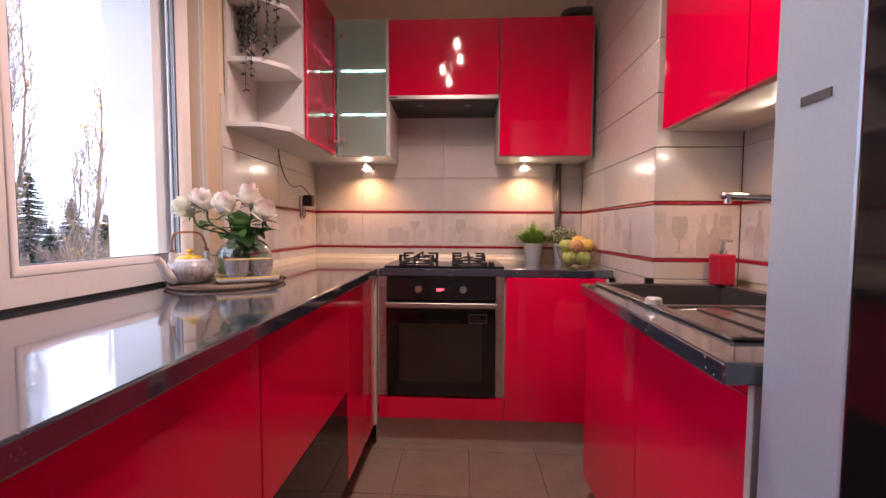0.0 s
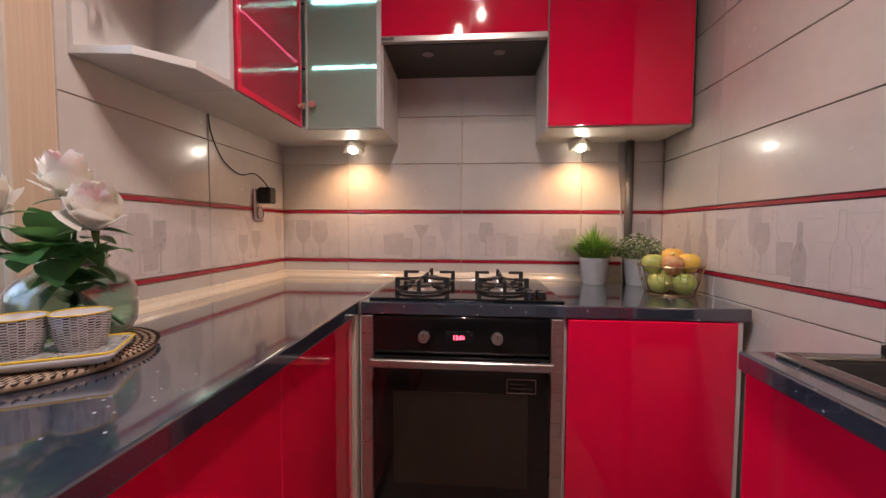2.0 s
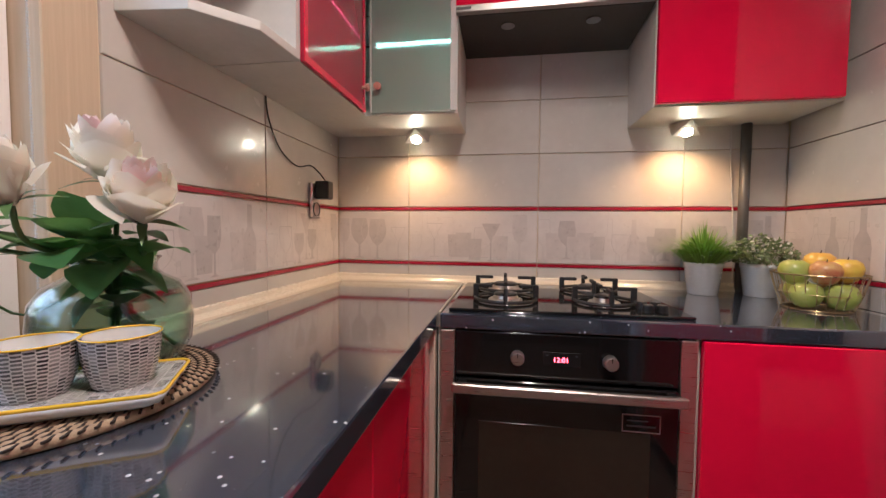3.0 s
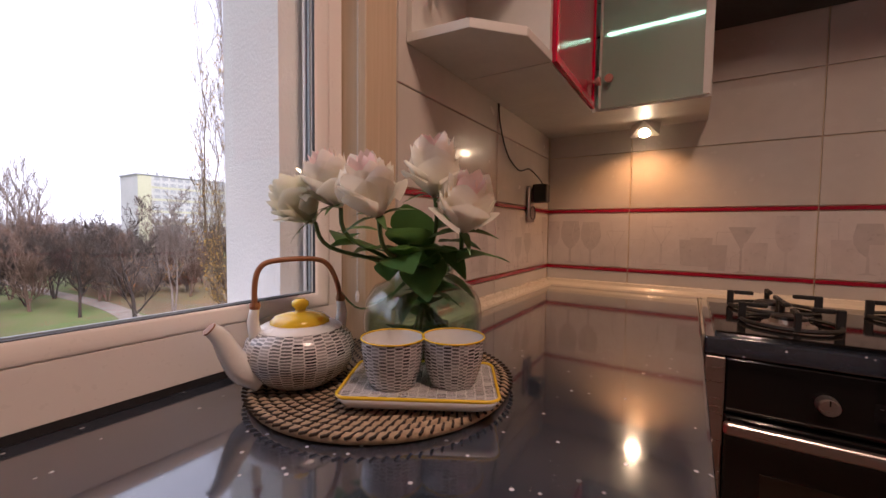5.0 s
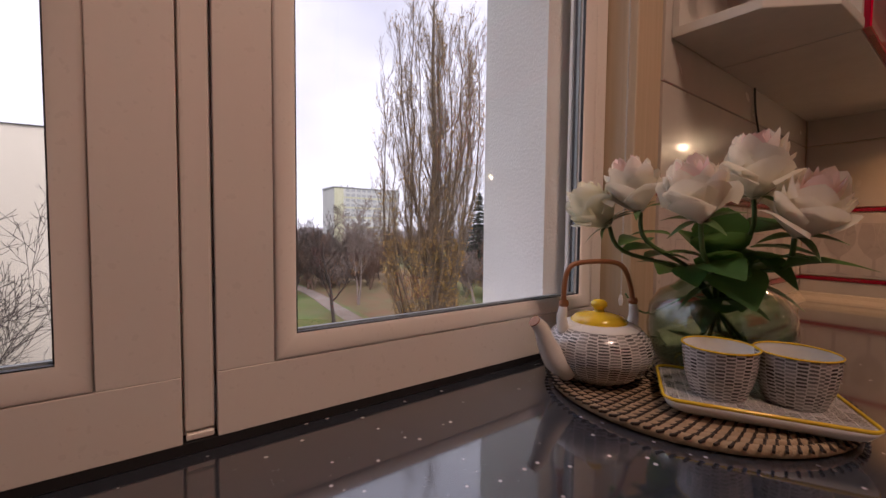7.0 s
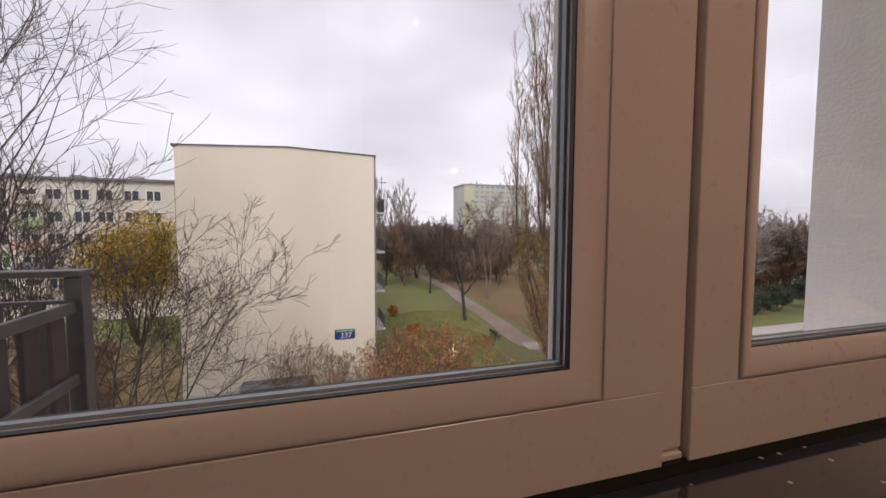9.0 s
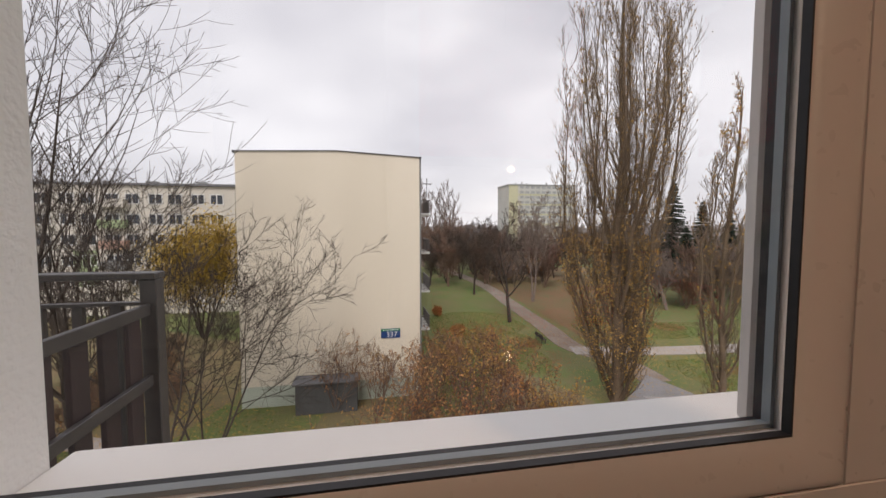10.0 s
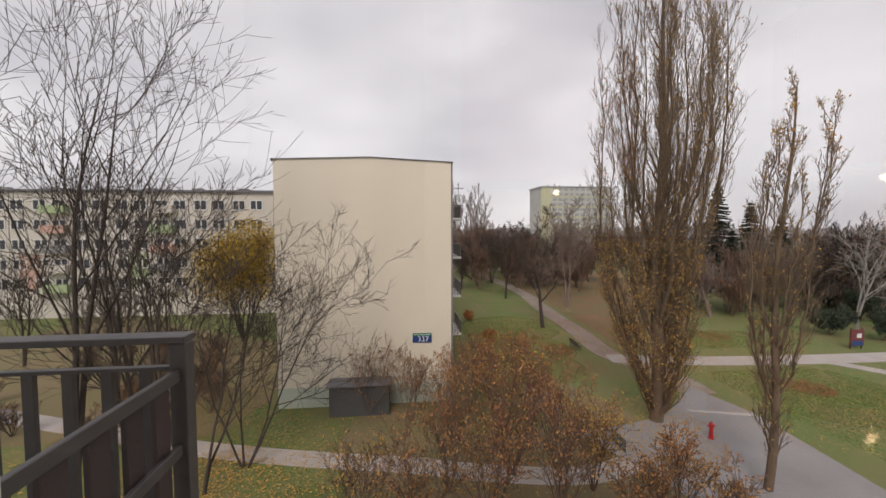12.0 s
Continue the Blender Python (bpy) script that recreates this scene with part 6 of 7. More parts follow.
for k in range(64):
    zone = k % 5
    x, y = ((r_.uniform(-62, -46), r_.uniform(46, 100)) if zone < 3 else (r_.uniform(-112, -74), r_.uniform(9, 48)))
    tree("thicket_tree", "leafless tree in the brown thicket behind the park", (x, y), r_.uniform(12.5, 18), dict(SLIM, kids=[10, 7, 5], angle=[46, 40, 42], thin=0.035, bare=[0.12, 0.15, 0.15]), 300 + k, r_.choice([TWIGG, TWIGR, BARKD, TWIGR]), stems=3, spread=14, radius=0.14, trunk_share=0.62)
for k in range(26):
    x, y = r_.uniform(-58, -47), 38 + k * 1.7 + r_.uniform(-1.5, 1.5)
    tree("shrub", "tall bare brown shrub at the edge of the lawn", (x, y), r_.uniform(7, 10.5), dict(SHRUB, thin=0.026, kids=[7, 5, 4]), 400 + k, r_.choice([TWIGR, BARKD, TWIGG]), stems=8, spread=24, radius=0.05, trunk_share=0.66, category="shrub", leaf=(LEAFR, 0.06, 0.10, 0.1, None))
for k in range(22):
    x, y = r_.uniform(-108, -72), r_.uniform(24, 44)
    tree("shrub", "bare reddish undergrowth below the park trees", (x, y), r_.uniform(4, 7.5), dict(SHRUB, thin=0.035, kids=[7, 5, 4]), 440 + k, r_.choice([TWIGR, TWIGG]), stems=8, spread=26, radius=0.06, trunk_share=0.66, category="shrub", leaf=(LEAFR, 0.08, 0.14, 0.1, None))
tree("birch", "leafless birch with white bark", (-40, 52), 15.5, dict(SLIM, kids=[9, 6, 5], up=[0.05, 0.02, -0.06], thin=0.022), 90, BARKB, stems=2, spread=12, radius=0.2, trunk_share=0.72)
tree("birch", "leafless birch with white bark", (-47, 66), 15, dict(SLIM, kids=[9, 6, 5], up=[0.05, 0.02, -0.06], thin=0.022), 91, BARKB, stems=2, spread=10, radius=0.2, trunk_share=0.72)

# rust-coloured shrubs below the window
SH = [(-15.6, -1.2, 3.8), (-14.6, 1.2, 4.4), (-15.4, 4.0, 5.0), (-15.0, 6.6, 4.7), (-17.2, 9.0, 4.2), (-17.8, 2.6, 4.6), (-18.6, 5.8, 4.8), (-21.5, 3.6, 5.0), (-22.5, 6.4, 5.2), (-24.5, 1.0, 4.0),
      (-25.0, 4.6, 4.6), (-24.0, 8.6, 4.8), (-27.0, 7.2, 4.4), (-29.0, 5.8, 4.0), (-20.4, 8.4, 4.6), (-25.6, -1.6, 4.4), (-31, 9.5, 3.4), (-14.2, 9.6, 3.4), (-13.4, 12.4, 3.0), (-15.5, 12.0, 3.0)]
for k, (x, y, h) in enumerate(SH):
    tree("shrub", "tall rust-leaved shrub with reddish stems" if k % 3 else "half-bare shrub with brown dried leaves", (x, y), h * 1.28, SHRUB, 100 + k, TWIGR, stems=8, spread=25, radius=0.042, trunk_share=0.66, category="shrub",
         leaf=((LEAFR if k % 4 else LEAFY), 0.5 if k % 3 else 0.25, 0.058, 0.06, None))
for k in range(24):
    x, y = r_.uniform(-40, -21), r_.uniform(-30, -9.5)
    tree("shrub", "leafless brown undergrowth shrub below the bare trees", (x, y), r_.uniform(2.5, 4.2), SHRUB, 160 + k, r_.choice([TWIGR, BARKD]), stems=9, spread=28, radius=0.03, trunk_share=0.66, category="shrub", leaf=(LEAFR, 0.12, 0.06, 0.08, None))
for k, (x, y, h) in enumerate(((-34, 8, 1.6), (-40, 9.5, 1.5), (-50, 9, 1.4), (-36, 50, 3.6), (-37, 55, 4.2), (-38, 60, 4.0), (-38.5, 47, 3.4), (-37.5, 66, 4.2), (-39, 72, 4.4), (-44, 58, 4.5))):
    tree("shrub", "dense dark evergreen shrub" if x > -39 and y > 40 else "small brown shrub on the lawn", (x, y), h, SHRUB, 140 + k, TWIGR, stems=9, spread=30, radius=0.03, trunk_share=0.7, category="shrub",
         leaf=(HEDGE if y > 40 else LEAFR, 5 if y > 40 else 0.8, 0.09, 0.14, None))


def spruce(at, h, seed):
    rng = random.Random(seed)
    t = thing("spruce", "tall dark green spruce", "tree", at=(at[0], at[1], GZ))
    part("trunk", tube([(at[0], at[1], GZ - 0.1), (at[0], at[1], GZ + h)], [h * 0.014, 0.02], 8), BARKD, t)
    v, f = [], []
    n = 64
    for i in range(n):
        u = (i + 0.5) / n
        z, rad = GZ + h * (0.06 + 0.93 * u) + rng.uniform(-0.2, 0.2), h * 0.24 * (1 - u) ** 0.8 + 0.15
        for k in range(int(8 + 12 * (1 - u))):
            a, l = rng.uniform(0, 6.283), rad * rng.uniform(0.45, 1.15)
            c, s = math.cos(a), math.sin(a)
            for q in range(7):
                e = (q + 0.7) / 7
                px, py, pz = at[0] + c * l * e, at[1] + s * l * e, z - 0.28 * l * e + 0.1 * l * e * e
                wd = 0.26 * (1.2 - e) + 0.12
                b = len(v)
                ox, oy = rng.uniform(-0.2, 0.2), rng.uniform(-0.2, 0.2)
                v += [(px - s * wd + ox, py + c * wd + oy, pz - rng.uniform(0.1, 0.35)), (px + c * 0.35, py + s * 0.35, pz), (px + s * wd + ox, py - c * wd + oy, pz - rng.uniform(0.1, 0.35)), (px - c * 0.2, py - s * 0.2, pz + 0.05)]
                f.append((b, b + 1, b + 2, b + 3))
    tagged(part("needles", from_lists("needles", v, f, CONIFER), CONIFER, t), kind="stuff")


spruce((-74.5, 64.3), 21.3, 1)
spruce((-80, 77), 17.5, 2)
spruce((-70, 74), 14.0, 3)
spruce((-66, 60), 11.5, 4)

# ================= houses =================
def window_mesh(name, axis, w, h, frame_w, material, depth):
    """axis 'x': the window looks to +x; 'y': to +y. Origin in its middle."""
    bm = bmesh.new()
    def b(u0, u1, z0, z1, d0, d1):
        add_box(bm, *(((d0, u0, z0), (d1, u1, z1)) if axis == "x" else ((u0, d0, z0), (u1, d1, z1))))
    if frame_w:
        b(-w / 2, w / 2, -h / 2, -h / 2 + frame_w, 0, depth), b(-w / 2, w / 2, h / 2 - frame_w, h / 2, 0, depth)
        b(-w / 2, -w / 2 + frame_w, -h / 2 + frame_w, h / 2 - frame_w, 0, depth), b(w / 2 - frame_w, w / 2, -h / 2 + frame_w, h / 2 - frame_w, 0, depth)
        b(-frame_w / 2, frame_w / 2, -h / 2 + frame_w, h / 2 - frame_w, 0, depth)
    else:
        b(-w / 2, w / 2, -h / 2, h / 2, 0, depth)
    return finish(bm, name, material)


# cream gable house
gh = thing("gable_house", "five-storey house end with blank cream gable wall", "house", at=(-50, -1.8, GZ))
pts = [(-7.50, GZ - 0.1), (3.86, GZ - 0.1), (3.86, 5.60), (-1.45, 5.86), (-7.50, 5.66)]
bm = bmesh.new()
fa_, fb_ = [bm.verts.new((-27.0, y, z)) for y, z in pts], [bm.verts.new((-75.0, y, z)) for y, z in pts]
bm.faces.new(fa_), bm.faces.new(fb_[::-1])
for k in range(5):
    bm.faces.new((fa_[k], fa_[(k + 1) % 5], fb_[(k + 1) % 5], fb_[k]))
part("wall", bm, GABLE, gh)
part("base_band", box((-26.995, -7.50, GZ), (-26.975, 3.86, -9.15)), mat("mint_base_paint", (0.48, 0.52, 0.44), 0.9, scale=0.8, fine=6), gh, "pale mint painted base")
part("eaves_flashing", boxes(((-75, 3.86, 5.50), (-26.9, 3.98, 5.66)), ((-75, -7.62, 5.56), (-26.9, -7.50, 5.72))), ROOFM, gh)
cap = bmesh.new()
ra, rb = [[cap.verts.new((x, y, z)) for y, z in ((-7.6, 5.66), (-1.45, 5.87), (3.96, 5.61), (3.96, 5.645), (-1.45, 5.905), (-7.6, 5.695))] for x in (-26.9, -75.1)]
cap.faces.new(ra), cap.faces.new(rb)
for k in range(6):
    cap.faces.new((ra[k], ra[(k + 1) % 6], rb[(k + 1) % 6], rb[k]))
part("roof", cap, ROOFM, gh, "thin grey roof edge")
part("downpipe", tube([(-27.15, 3.93, GZ), (-27.15, 3.93, 5.5)], 0.06, 8), GREYR, gh)
for k in range(5):
    z = -6.55 + 2.8 * k if k < 4 else None
    if z is None:
        continue
    for x1 in (-29.0, -37.5, -46.0, -54.5):
        bc = part("balcony_slab", box((x1 - 3.4, 3.86, z), (x1, 4.86, z + 0.16), 0.01), WHITEF, gh)
        rl = boxes(((x1 - 3.4, 4.80, z + 1.05), (x1, 4.85, z + 1.1)), ((x1 - 0.05, 3.9, z + 1.05), (x1, 4.80, z + 1.1)), ((x1 - 3.4, 4.80, z + 0.22), (x1, 4.84, z + 0.26)))
        for q in range(9):
            add_box(rl, (x1 - 0.04, 3.9 + q * 0.11, z + 0.16), (x1 - 0.01, 3.93 + q * 0.11, z + 1.05))
        for q in range(16):
            add_box(rl, (x1 - 3.38 + q * 0.22, 4.81, z + 0.16), (x1 - 3.35 + q * 0.22, 4.84, z + 1.05))
        part("balcony_rail", rl, RAILM, bc)
        if k in (2, 3):
            part("balcony_screen", box((x1 - 3.2, 4.76, z + 0.2), (x1 - 0.02, 4.79, z + 1.0)), RAILP, bc, "dark balcony screen")
an = part("antenna", boxes(((-29.05, 4.62, 3.1), (-29.0, 4.66, 4.55)), ((-29.4, 4.62, 4.35), (-28.6, 4.65, 4.38)), ((-29.3, 4.3, 4.1), (-29.27, 5.0, 4.13)), ((-28.8, 4.3, 4.1), (-28.77, 5.0, 4.13))), GREYR, gh)
sg = thing("house_number_sign", "blue and green enamel house number sign reading 337", "sign", at=(-26.97, 1.88, -6.1))
part("plate", box((-26.975, 1.24, -6.40), (-26.93, 2.52, -5.76), 0.01), SIGNB, sg)
part("street_band", box((-26.929, 1.25, -5.93), (-26.924, 2.51, -5.77)), SIGNG, sg, "green street-name band")
part("street_name_bars", boxes(*[((-26.923, 1.36 + q * 0.155, -5.88), (-26.920, 1.46 + q * 0.155, -5.82)) for q in range(7)]), SIGNW, sg)
text_mesh("337", 0.50, SIGNW, pose(-26.925, 1.95, -6.17, 90, 0, 90), sg, "house_number", 0.004)
bs = thing("bin_shelter", "low dark grey shelter against the gable wall", "shelter", at=(-26, -2.2, GZ))
part("shelter_wall", box((-26.6, -4.0, GZ), (-25.4, -0.3, -8.60), 0.02), SHELTER, bs)
part("shelter_roof", box((-26.7, -4.15, -8.60), (-25.25, -0.15, -8.48), 0.02), ROOFM, bs)

# pale five-storey block behind the trees
ab = thing("apartment_block", "long pale five-storey apartment block with balconies", "house", at=(-64, -40, GZ))
part("wall", box((-70, -80, GZ - 0.1), (-58, -17.2, 6.3)), PALEB, ab)
part("roof", box((-70.4, -80.4, 6.3), (-57.6, -16.8, 6.62), 0.02), ROOFM, ab)
for k in range(9):
    part("vent_stack", box((-65, -77 + k * 6.6, 6.62), (-64, -75.6 + k * 6.6, 7.5), 0.03), GREYR, ab)
wm, wp = window_mesh("window", "x", 1.7, 1.4, 0.12, WHITEF, 0.10), window_mesh("pane", "x", 1.5, 1.2, 0, DARKW, 0.04)
for fl_ in range(5):
    z = 4.6 - 2.62 * fl_
    for q in range(12):
        y = -19.4 - q * 5.0
        for dy in (0, 2.3):
            wo = part("window", wm, None, ab)
            wo.matrix_basis = pose(-58.0, y - dy, z)
            part("pane", wp, None, wo, local=True)
    for q in range(4):
        y = -30 - q * 13.2
        lg = part("balcony", box((-58.0, y - 2.9, z - 1.15), (-56.9, y + 0.1, z - 0.1), 0.02), [PALEB, GREENB, PINKB, GREYR][(q + fl_) % 4], ab)
for q, m_ in ((0, GREENB), (1, PINKB), (2, GREENB)):
    part("colour_panel", box((-57.99, -36.3 - q * 13.2, -6.6), (-57.96, -33.6 - q * 13.2, -2.0)), m_, ab)
a2 = thing("apartment_block", "farther pale apartment block with grey roof", "house", at=(-110, -22, GZ))
part("wall", box((-122, -62, GZ), (-104, -12, 4.5)), PALEB, a2)
part("roof", box((-122.5, -62.5, 4.5), (-103.5, -11.5, 7.6), 0.4), ROOFM, a2)
for fl_ in range(4):
    for q in range(14):
        wo = part("window", wm, None, a2)
        wo.matrix_basis = pose(-104.0, -15 - q * 3.3, 2.9 - 2.7 * fl_)

# tower block
tw = thing("tower_block", "distant yellow and grey eleven-storey tower block", "house", at=(-228, 95, GZ))
# grey render with the distance haze mixed into its colour
HAZEP = mat("tower_render_painted_haze", (0.52, 0.52, 0.50), 0.9, scale=0.1, fine=1, bump=0.0)
part("wall", box((-240, 80.5, GZ), (-220, 122, 25.0)), HAZEP, tw)
part("side_wall", box((-219.98, 80.5, GZ), (-219.9, 86.0, 25.0)), YELB, tw)
part("roof", box((-240.5, 80, 25.0), (-219.5, 122.5, 25.7), 0.1), HAZEWIN, tw)
for q, (y, h) in enumerate(((88, 1.6), (92, 2.2), (95, 1.4), (108, 2.0))):
    part("roof_mast", box((-230, y, 26), (-229.4, y + 0.6, 26 + h)), GREYR, tw)
tm = window_mesh("window", "x", 2.4, 1.5, 0, HAZEWIN, 0.12)
for fl_ in range(12):
    part("storey_band", box((-219.98, 86.0, 22.0 - fl_ * 2.9), (-219.85, 122, 23.0 - fl_ * 2.9)), YELB if fl_ % 2 else HAZEP, tw)
    for q in range(10):
        wo = part("window", tm, None, tw)
        wo.matrix_basis = pose(-219.98, 88.5 + q * 3.4, 23.9 - fl_ * 2.9)

# low houses behind the park
def low_house(name, label, x0, y0, x1, y1, h, wallm):
    o = thing(name, label, "house", at=((x0 + x1) / 2, (y0 + y1) / 2, GZ))
    part("wall", box((x0, y0, GZ), (x1, y1, GZ + h)), wallm, o)
    bm = bmesh.new()
    ym = (y0 + y1) / 2
    A, B = [[bm.verts.new((x, y, z)) for y, z in ((y0 - 0.5, GZ + h), (y1 + 0.5, GZ + h), (ym, GZ + h + 2.2))] for x in (x0 - 0.4, x1 + 0.4)]
    bm.faces.new(A), bm.faces.new(B)
    for k in range(3):
        bm.faces.new((A[k], A[(k + 1) % 3], B[(k + 1) % 3], B[k]))
    part("roof", bm, ROOFM, o)
    for q in range(4):
        wo = part("window", wm, None, o)
        wo.matrix_basis = pose(x1, y0 + (q + 0.5) * (y1 - y0) / 4, GZ + h * 0.55)


low_house("low_house", "low pale building behind the birches", -66, 82, -56, 100, 5.5, PALEB)
low_house("low_house", "low white pavilion beyond the lawn", -86, 62, -78, 82, 4.5, PALEB)
low_house("low_house", "low reddish building behind bare trees", -60, 104, -50, 130, 6.5, PINKB)
low_house("low_house", "far low white building at the end of the path", -150, 14, -140, 34, 7, PALEB)

# woods along the horizon, distance haze put into their pale colour
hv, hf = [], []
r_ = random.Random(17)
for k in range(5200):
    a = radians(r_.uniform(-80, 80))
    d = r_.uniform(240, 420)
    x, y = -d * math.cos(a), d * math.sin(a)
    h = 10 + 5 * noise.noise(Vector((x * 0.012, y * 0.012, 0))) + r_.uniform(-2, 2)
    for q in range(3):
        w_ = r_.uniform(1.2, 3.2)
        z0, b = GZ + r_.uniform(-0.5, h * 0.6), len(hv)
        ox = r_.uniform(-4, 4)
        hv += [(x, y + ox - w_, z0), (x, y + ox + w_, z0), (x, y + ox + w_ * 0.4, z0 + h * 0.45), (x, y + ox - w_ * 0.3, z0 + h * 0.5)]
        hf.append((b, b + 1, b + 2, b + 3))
tagged(new("far_woods", from_lists("far_woods", hv, hf, HAZEW)), "grey-brown woods along the horizon, haze painted into the colour", "woods", kind="stuff")

# ================= balcony beside the window =================
bal = thing("balcony_railing", "dark painted steel balcony railing with vertical slats", "railing", at=(-1.889, 0.08, -0.1))
CX, CY = -1.889, 0.072
part("corner_post", box((CX - 0.018, CY - 0.018, -0.14), (CX + 0.018, CY + 0.018, 0.950), 0.002), RAILM, bal)
part("top_rail", box((CX - 0.026, -1.9, 0.951), (CX + 0.026, CY + 0.018, 0.966), 0.002), RAILM, bal)
part("under_rail", box((CX - 0.010, -1.9, 0.888), (CX + 0.010, CY - 0.019, 0.896), 0.001), RAILM, bal)
part("foot_rail", box((CX - 0.010, -1.9, -0.02), (CX + 0.010, CY - 0.019, -0.008), 0.001), RAILM, bal)
for q in range(20):
    y = CY - 0.075 - q * 0.078
    part("bar", box((CX - 0.006, y - 0.011, -0.008), (CX + 0.006, y + 0.011, 0.888)), RAILM, bal)
for zz in (0.868, 0.700):
    part("side_rail", box((CX + 0.019, CY - 0.006, zz), (XO - 0.006, CY + 0.006, zz + 0.026), 0.0015), RAILM, bal)
for q in range(7):
    x = CX + 0.06 + q * 0.085
    part("slat", box((x - 0.023, CY - 0.019, 0.0), (x + 0.023, CY - 0.008, 0.862), 0.001), RAILP, bal)
bsl = thing("balcony_floor", "grey concrete balcony slab beside the window", "balcony", at=(-1.6, -0.9, -0.3))
part("slab", box((CX - 0.05, -1.95, -0.3), (XO - 0.006, CY + 0.04, -0.14), 0.006), GREYR, bsl)

# ================= small things in the park =================
hy_ = thing("fire_hydrant", "red painted fire hydrant on the asphalt", "hydrant", at=(-20.5, 17.55, GZ + 0.046))
hx, hyy, hz = -20.5, 17.55, GZ + 0.046
part("barrel", lathe([(0, 0), (0.16, 0), (0.16, 0.05), (0.11, 0.07), (0.10, 0.62), (0.13, 0.66), (0.13, 0.80), (0.08, 0.88), (0, 0.90)], 18, (hx, hyy, hz)), HYDR, hy_)
for sx in (-1, 1):
    part("outlet", tube([(hx, hyy + sx * 0.10, hz + 0.72), (hx, hyy + sx * 0.20, hz + 0.72)], 0.055, 10), HYDR, hy_)
part("top_nut", lathe([(0.03, 0.90), (0.03, 0.96), (0, 0.96)], 6, (hx, hyy, hz)), HYDR, hy_)
bn_ = thing("park_bench", "dark wooden park bench beside the path", "bench", at=(-37.2, 17.4, GZ))
for q in range(3):
    part("seat_slat", box((-38.0, 17.15 + q * 0.14, GZ + 0.43), (-36.2, 17.26 + q * 0.14, GZ + 0.47)), BARKD, bn_)
for q in range(2):
    part("back_slat", box((-38.0, 17.08, GZ + 0.60 + q * 0.16), (-36.2, 17.12, GZ + 0.71 + q * 0.16)), BARKD, bn_)
for q in (-37.8, -36.5):
    part("leg", boxes(((q, 17.08, GZ), (q + 0.06, 17.13, GZ + 0.88)), ((q, 17.52, GZ), (q + 0.06, 17.57, GZ + 0.43)), ((q, 17.13, GZ + 0.39), (q + 0.06, 17.52, GZ + 0.43))), RAILM, bn_)
fn = thing("low_fence", "short dark green metal fence under the poplar", "fence", at=(-20.6, 12.0, GZ))
for q in range(12):
    part("picket", box((-21.0 + q * 0.12, 12.0, GZ), (-20.97 + q * 0.12, 12.03, GZ + 0.75)), HEDGE, fn)
for zz in (0.2, 0.66):
    part("rail", box((-21.05, 11.97, GZ + zz), (-19.6, 12.0, GZ + zz + 0.04)), HEDGE, fn)
nb = thing("notice_board", "dark red notice board with white poster", "notice board", at=(-33.9, 44.2, GZ))
part("board", box((-34.0, 43.5, GZ + 0.3), (-33.85, 44.9, GZ + 1.9), 0.02), mat("dark_red_board", (0.16, 0.04, 0.04), 0.6), nb)
part("poster", box((-33.845, 44.1, GZ + 1.1), (-33.84, 44.6, GZ + 1.5)), SIGNW, nb)
part("blue_panel", box((-33.845, 43.6, GZ + 0.35), (-33.84, 44.8, GZ + 0.8)), SIGNB, nb)
for q in (43.55, 44.8):
    part("post", box((-34.05, q, GZ), (-33.95, q + 0.08, GZ + 2.0)), BARKD, nb)

# ================= tiles, last =================
TILE_MESH = {}


def tile_mesh(axis, w, h, material, thick=0.006, ch=0.0012):
    """A slab with a chamfered face; axis is the way its face looks: -y, +x, -x or +z. Its middle is the origin, its back at 0."""
    key = (axis, round(w, 3), round(h, 3), material.name)
    if key not in TILE_MESH:
        a, b = w / 2, h / 2
        v = [(-a, -b, 0), (a, -b, 0), (a, b, 0), (-a, b, 0), (-a, -b, thick - ch), (a, -b, thick - ch), (a, b, thick - ch), (-a, b, thick - ch),
             (-a + ch, -b + ch, thick), (a - ch, -b + ch, thick), (a - ch, b - ch, thick), (-a + ch, b - ch, thick)]
        turn = {"-y": lambda x, y, z: (x, -z, y), "+x": lambda x, y, z: (z, x, y), "-x": lambda x, y, z: (-z, -x, y), "+z": lambda x, y, z: (x, y, z)}[axis]
        f = [(8, 9, 10, 11)] + [(i, (i + 1) % 4, 4 + (i + 1) % 4, 4 + i) for i in range(4)] + [(4 + i, 4 + (i + 1) % 4, 8 + (i + 1) % 4, 8 + i) for i in range(4)]
        TILE_MESH[key] = from_lists("tile", [turn(*p) for p in v], f, material)
    return TILE_MESH[key]


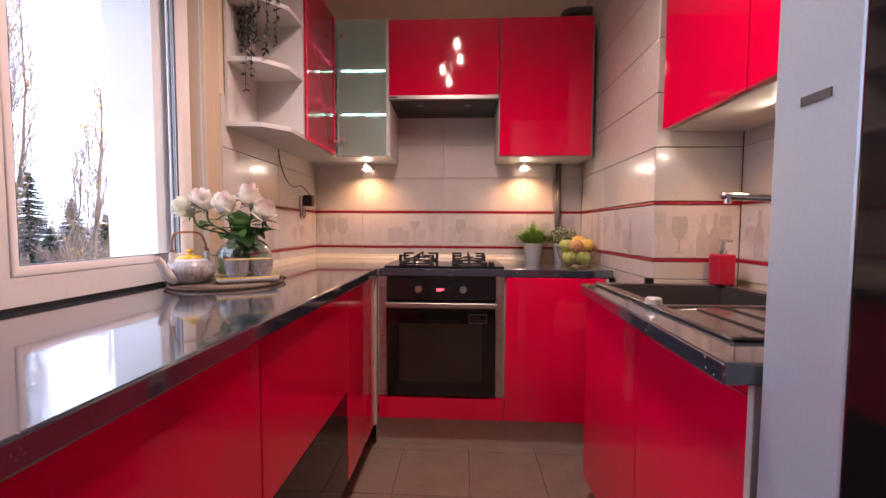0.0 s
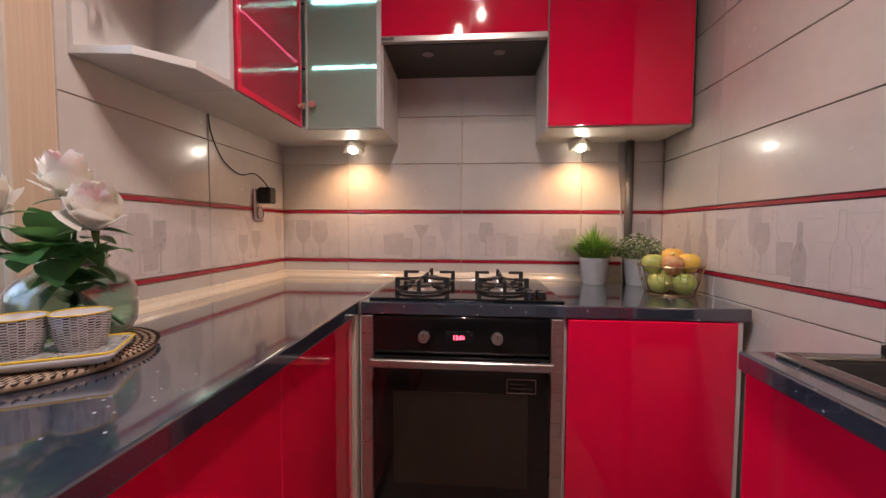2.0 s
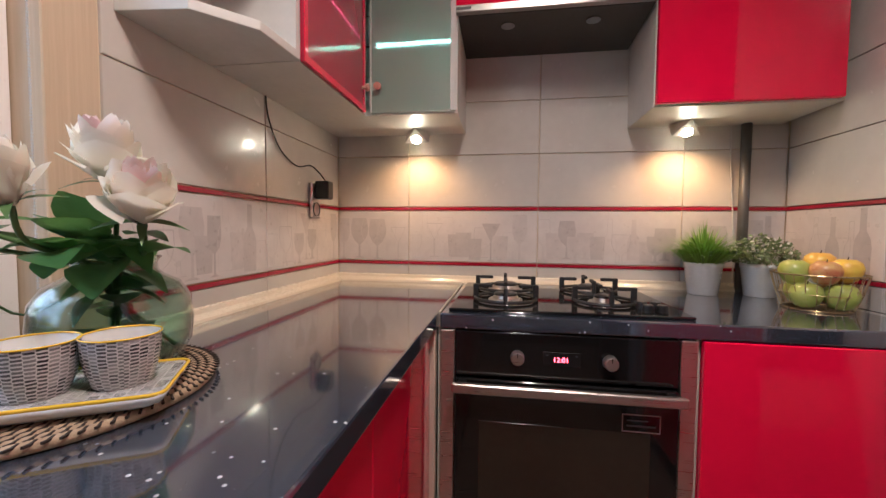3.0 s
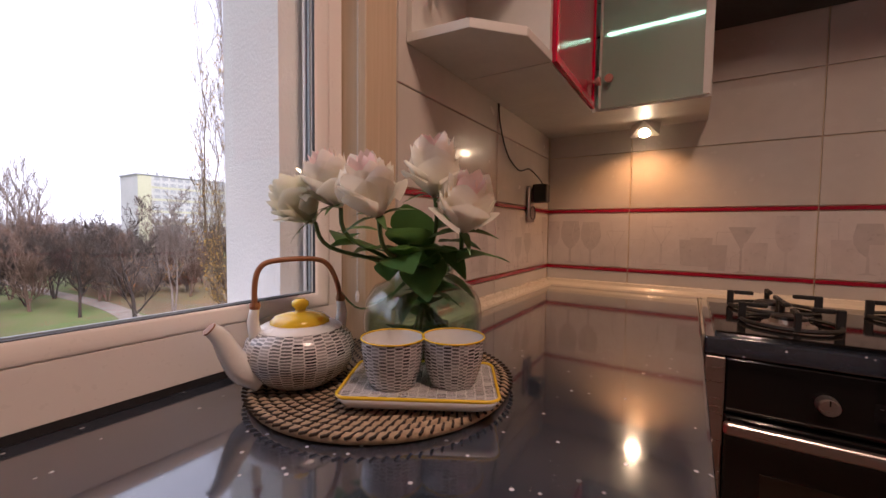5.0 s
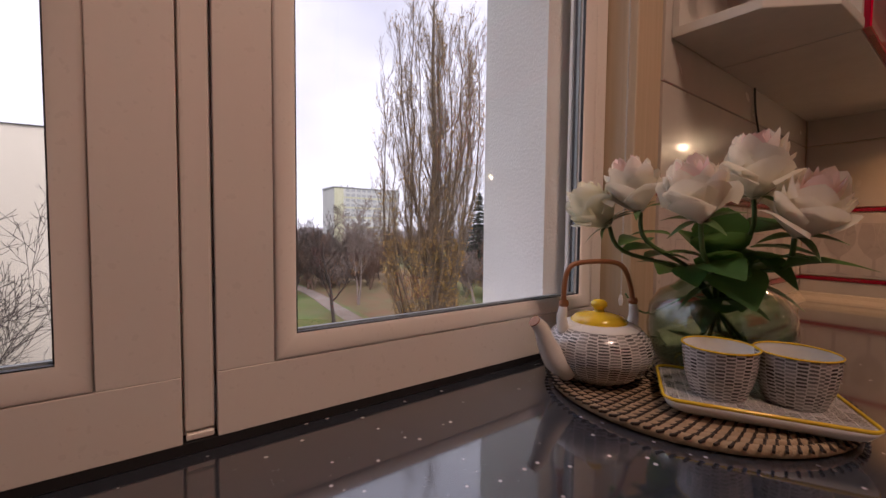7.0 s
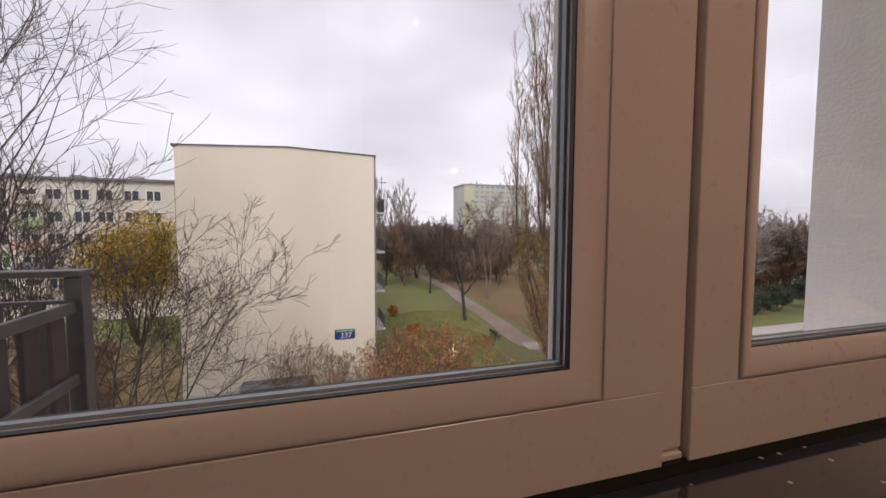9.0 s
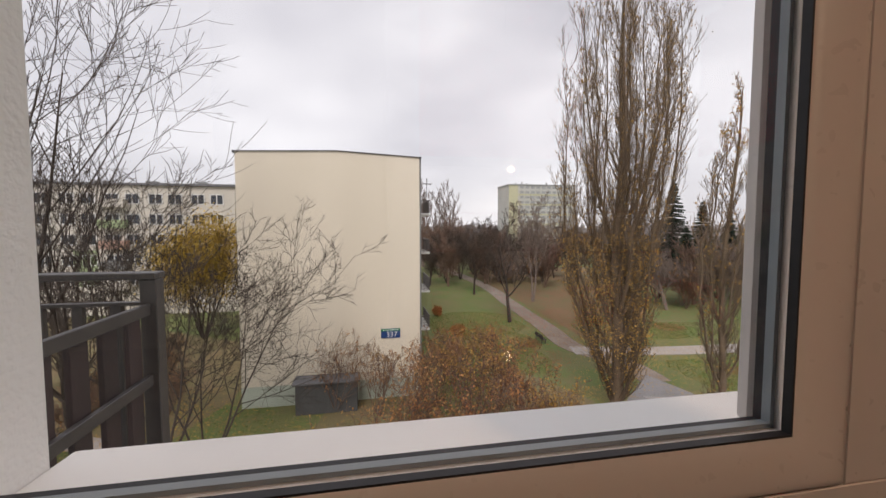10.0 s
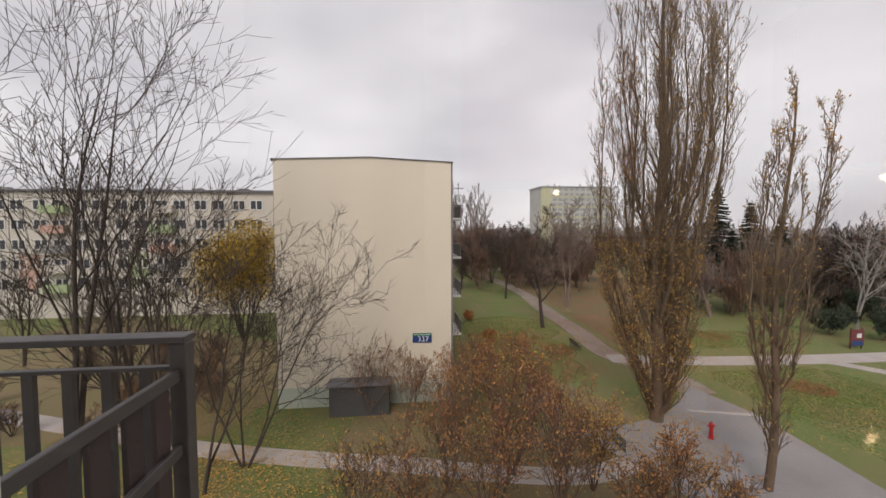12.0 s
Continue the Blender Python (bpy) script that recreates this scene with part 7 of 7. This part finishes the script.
def goblets(width, rng):
    """Outlines of glasses, goblets and bottles, as thin flat shapes (u, v)."""
    shapes, u = [], 0.02
    kinds = [
        [(0.022, 0), (0.004, 0.006), (0.003, 0.05), (0.020, 0.066), (0.032, 0.090), (0.034, 0.112), (0.027, 0.150)],
        [(0.020, 0), (0.004, 0.006), (0.003, 0.062), (0.018, 0.078), (0.026, 0.105), (0.024, 0.165)],
        [(0.024, 0), (0.026, 0.07), (0.022, 0.092), (0.010, 0.112), (0.009, 0.17)],
        [(0.024, 0.0), (0.029, 0.09)],
        [(0.020, 0), (0.006, 0.008), (0.005, 0.030), (0.024, 0.046), (0.034, 0.075), (0.032, 0.108)],
        [(0.022, 0), (0.003, 0.006), (0.003, 0.08), (0.036, 0.148)],
    ]
    while u < width - 0.03:
        k = rng.choice(kinds)
        s = rng.uniform(0.85, 1.08)
        shapes.append((u, rng.choice((0.004, 0.008, 0.018)), [(r * s, z * s) for r, z in k], rng.random() < 0.55))
        u += rng.uniform(0.028, 0.046)
    return shapes


ROWS = [(0.868, 0.930, TILE), (0.932, 0.943, LISTEL), (0.946, 1.140, DECOR), (1.143, 1.154, LISTEL), (1.157, 1.350, TILE), (1.353, 1.546, TILE), (1.549, 1.742, TILE),
        (1.745, 1.938, TILE), (1.941, 2.134, TILE), (2.137, 2.330, TILE), (2.333, 2.526, TILE), (2.529, 2.722, TILE)]


LOW = [(0.280, 0.473, TILE), (0.476, 0.669, TILE), (0.672, 0.865, TILE)]


def tiled(name, axis, place, joints, top, seed, skip=None, low=False):
    """Rows of tiles between the joints of one wall; place(u, z) gives the middle of a tile's back."""
    wall = thing(name, kind="structure")
    rng = random.Random(seed)
    for z0, z1, mtl in (LOW + ROWS if low else ROWS):
        if z0 > top:
            continue
        for u0, u1 in zip(joints, joints[1:]):
            lo, hi = u0 + 0.0015, u1 - 0.0015
            cu, cz = (lo + hi) / 2, (z0 + z1) / 2
            if skip and skip(cu, cz):
                continue
            nm = {TILE: "tile", DECOR: "decor_tile", LISTEL: "listello"}[mtl]
            ob = part(nm, tile_mesh(axis, hi - lo, z1 - z0, mtl, 0.008 if mtl is LISTEL else 0.006), mtl, wall)
            ob.matrix_basis = pose(*place(cu, cz))
            if mtl is DECOR:
                verts, faces = [], []
                for rank, (su, sv, prof, solid) in enumerate(goblets(hi - lo, rng)):
                    outer = [(su + r, sv + v) for r, v in prof] + [(su - r, sv + v) for r, v in reversed(prof)]
                    w = 0.0016
                    inner = [(su + max(r - w, 0.0004), sv + min(max(v, w), prof[-1][1] - w)) for r, v in prof] + [(su - max(r - w, 0.0004), sv + min(max(v, w), prof[-1][1] - w)) for r, v in reversed(prof)]
                    n, b = len(outer), len(verts)
                    for q in outer + inner:
                        uu, vv = q[0] - (hi - lo) / 2, q[1] - (z1 - z0) / 2
                        if abs(uu) > (hi - lo) / 2 - 0.002:
                            uu = math.copysign((hi - lo) / 2 - 0.002, uu)
                        d = 0.0062 + 0.00025 * (rank % 4)
                        verts.append({"-y": (uu, -d, vv), "+x": (d, uu, vv), "-x": (-d, -uu, vv)}[axis])
                    if solid:
                        m_ = n // 2
                        faces += [(b + i, b + i + 1, b + n - 2 - i, b + n - 1 - i) for i in range(m_ - 1)]
                    else:
                        faces += [(b + i, b + (i + 1) % n, b + n + (i + 1) % n, b + n + i) for i in range(n)]
                part("printed_glasses", from_lists("printed_glasses", verts, faces, MOTIF), MOTIF, ob, "pale grey printed wine glasses and bottles", local=True)
    return wall


tiled("wall_north_tiles", "-y", lambda u, z: (u, YN + 0.006, z), [XW, -0.660, -0.169, 0.325, 0.650], 1.75, 1, lambda u, z: z > 1.75)
tiled("wall_west_tiles", "+x", lambda u, z: (XW - 0.006, u, z), [1.617, 2.066, YN], 1.4, 2)
tiled("wall_shaft_west_tiles", "-x", lambda u, z: (0.656, u, z), [1.670, 2.190, YN], 2.8, 3, low=True)
tiled("wall_shaft_south_tiles", "-y", lambda u, z: (u, 1.675, z), [0.650, XE], 2.8, 4, low=True)
tiled("wall_east_tiles", "-x", lambda u, z: (XE + 0.006, u, z), [0.79, 1.18, 1.669], 1.4, 5)
ft = thing("floor_tiles", kind="structure")
for i in range(-2, 4):
    for j in range(-5, 5):
        x0, y0 = -0.325 + i * 0.310, 1.985 + (j - 4) * 0.315
        a0, a1, b0, b1 = max(x0, -0.93), min(x0 + 0.307, 0.955), max(y0, -1.49), min(y0 + 0.312, 2.3)
        if a1 - a0 > 0.02 and b1 - b0 > 0.02:
            ob = part("floor_tile", tile_mesh("+z", a1 - a0, b1 - b0, FLOORT), FLOORT, ft)
            ob.matrix_basis = pose((a0 + a1) / 2, (b0 + b1) / 2, -0.006)
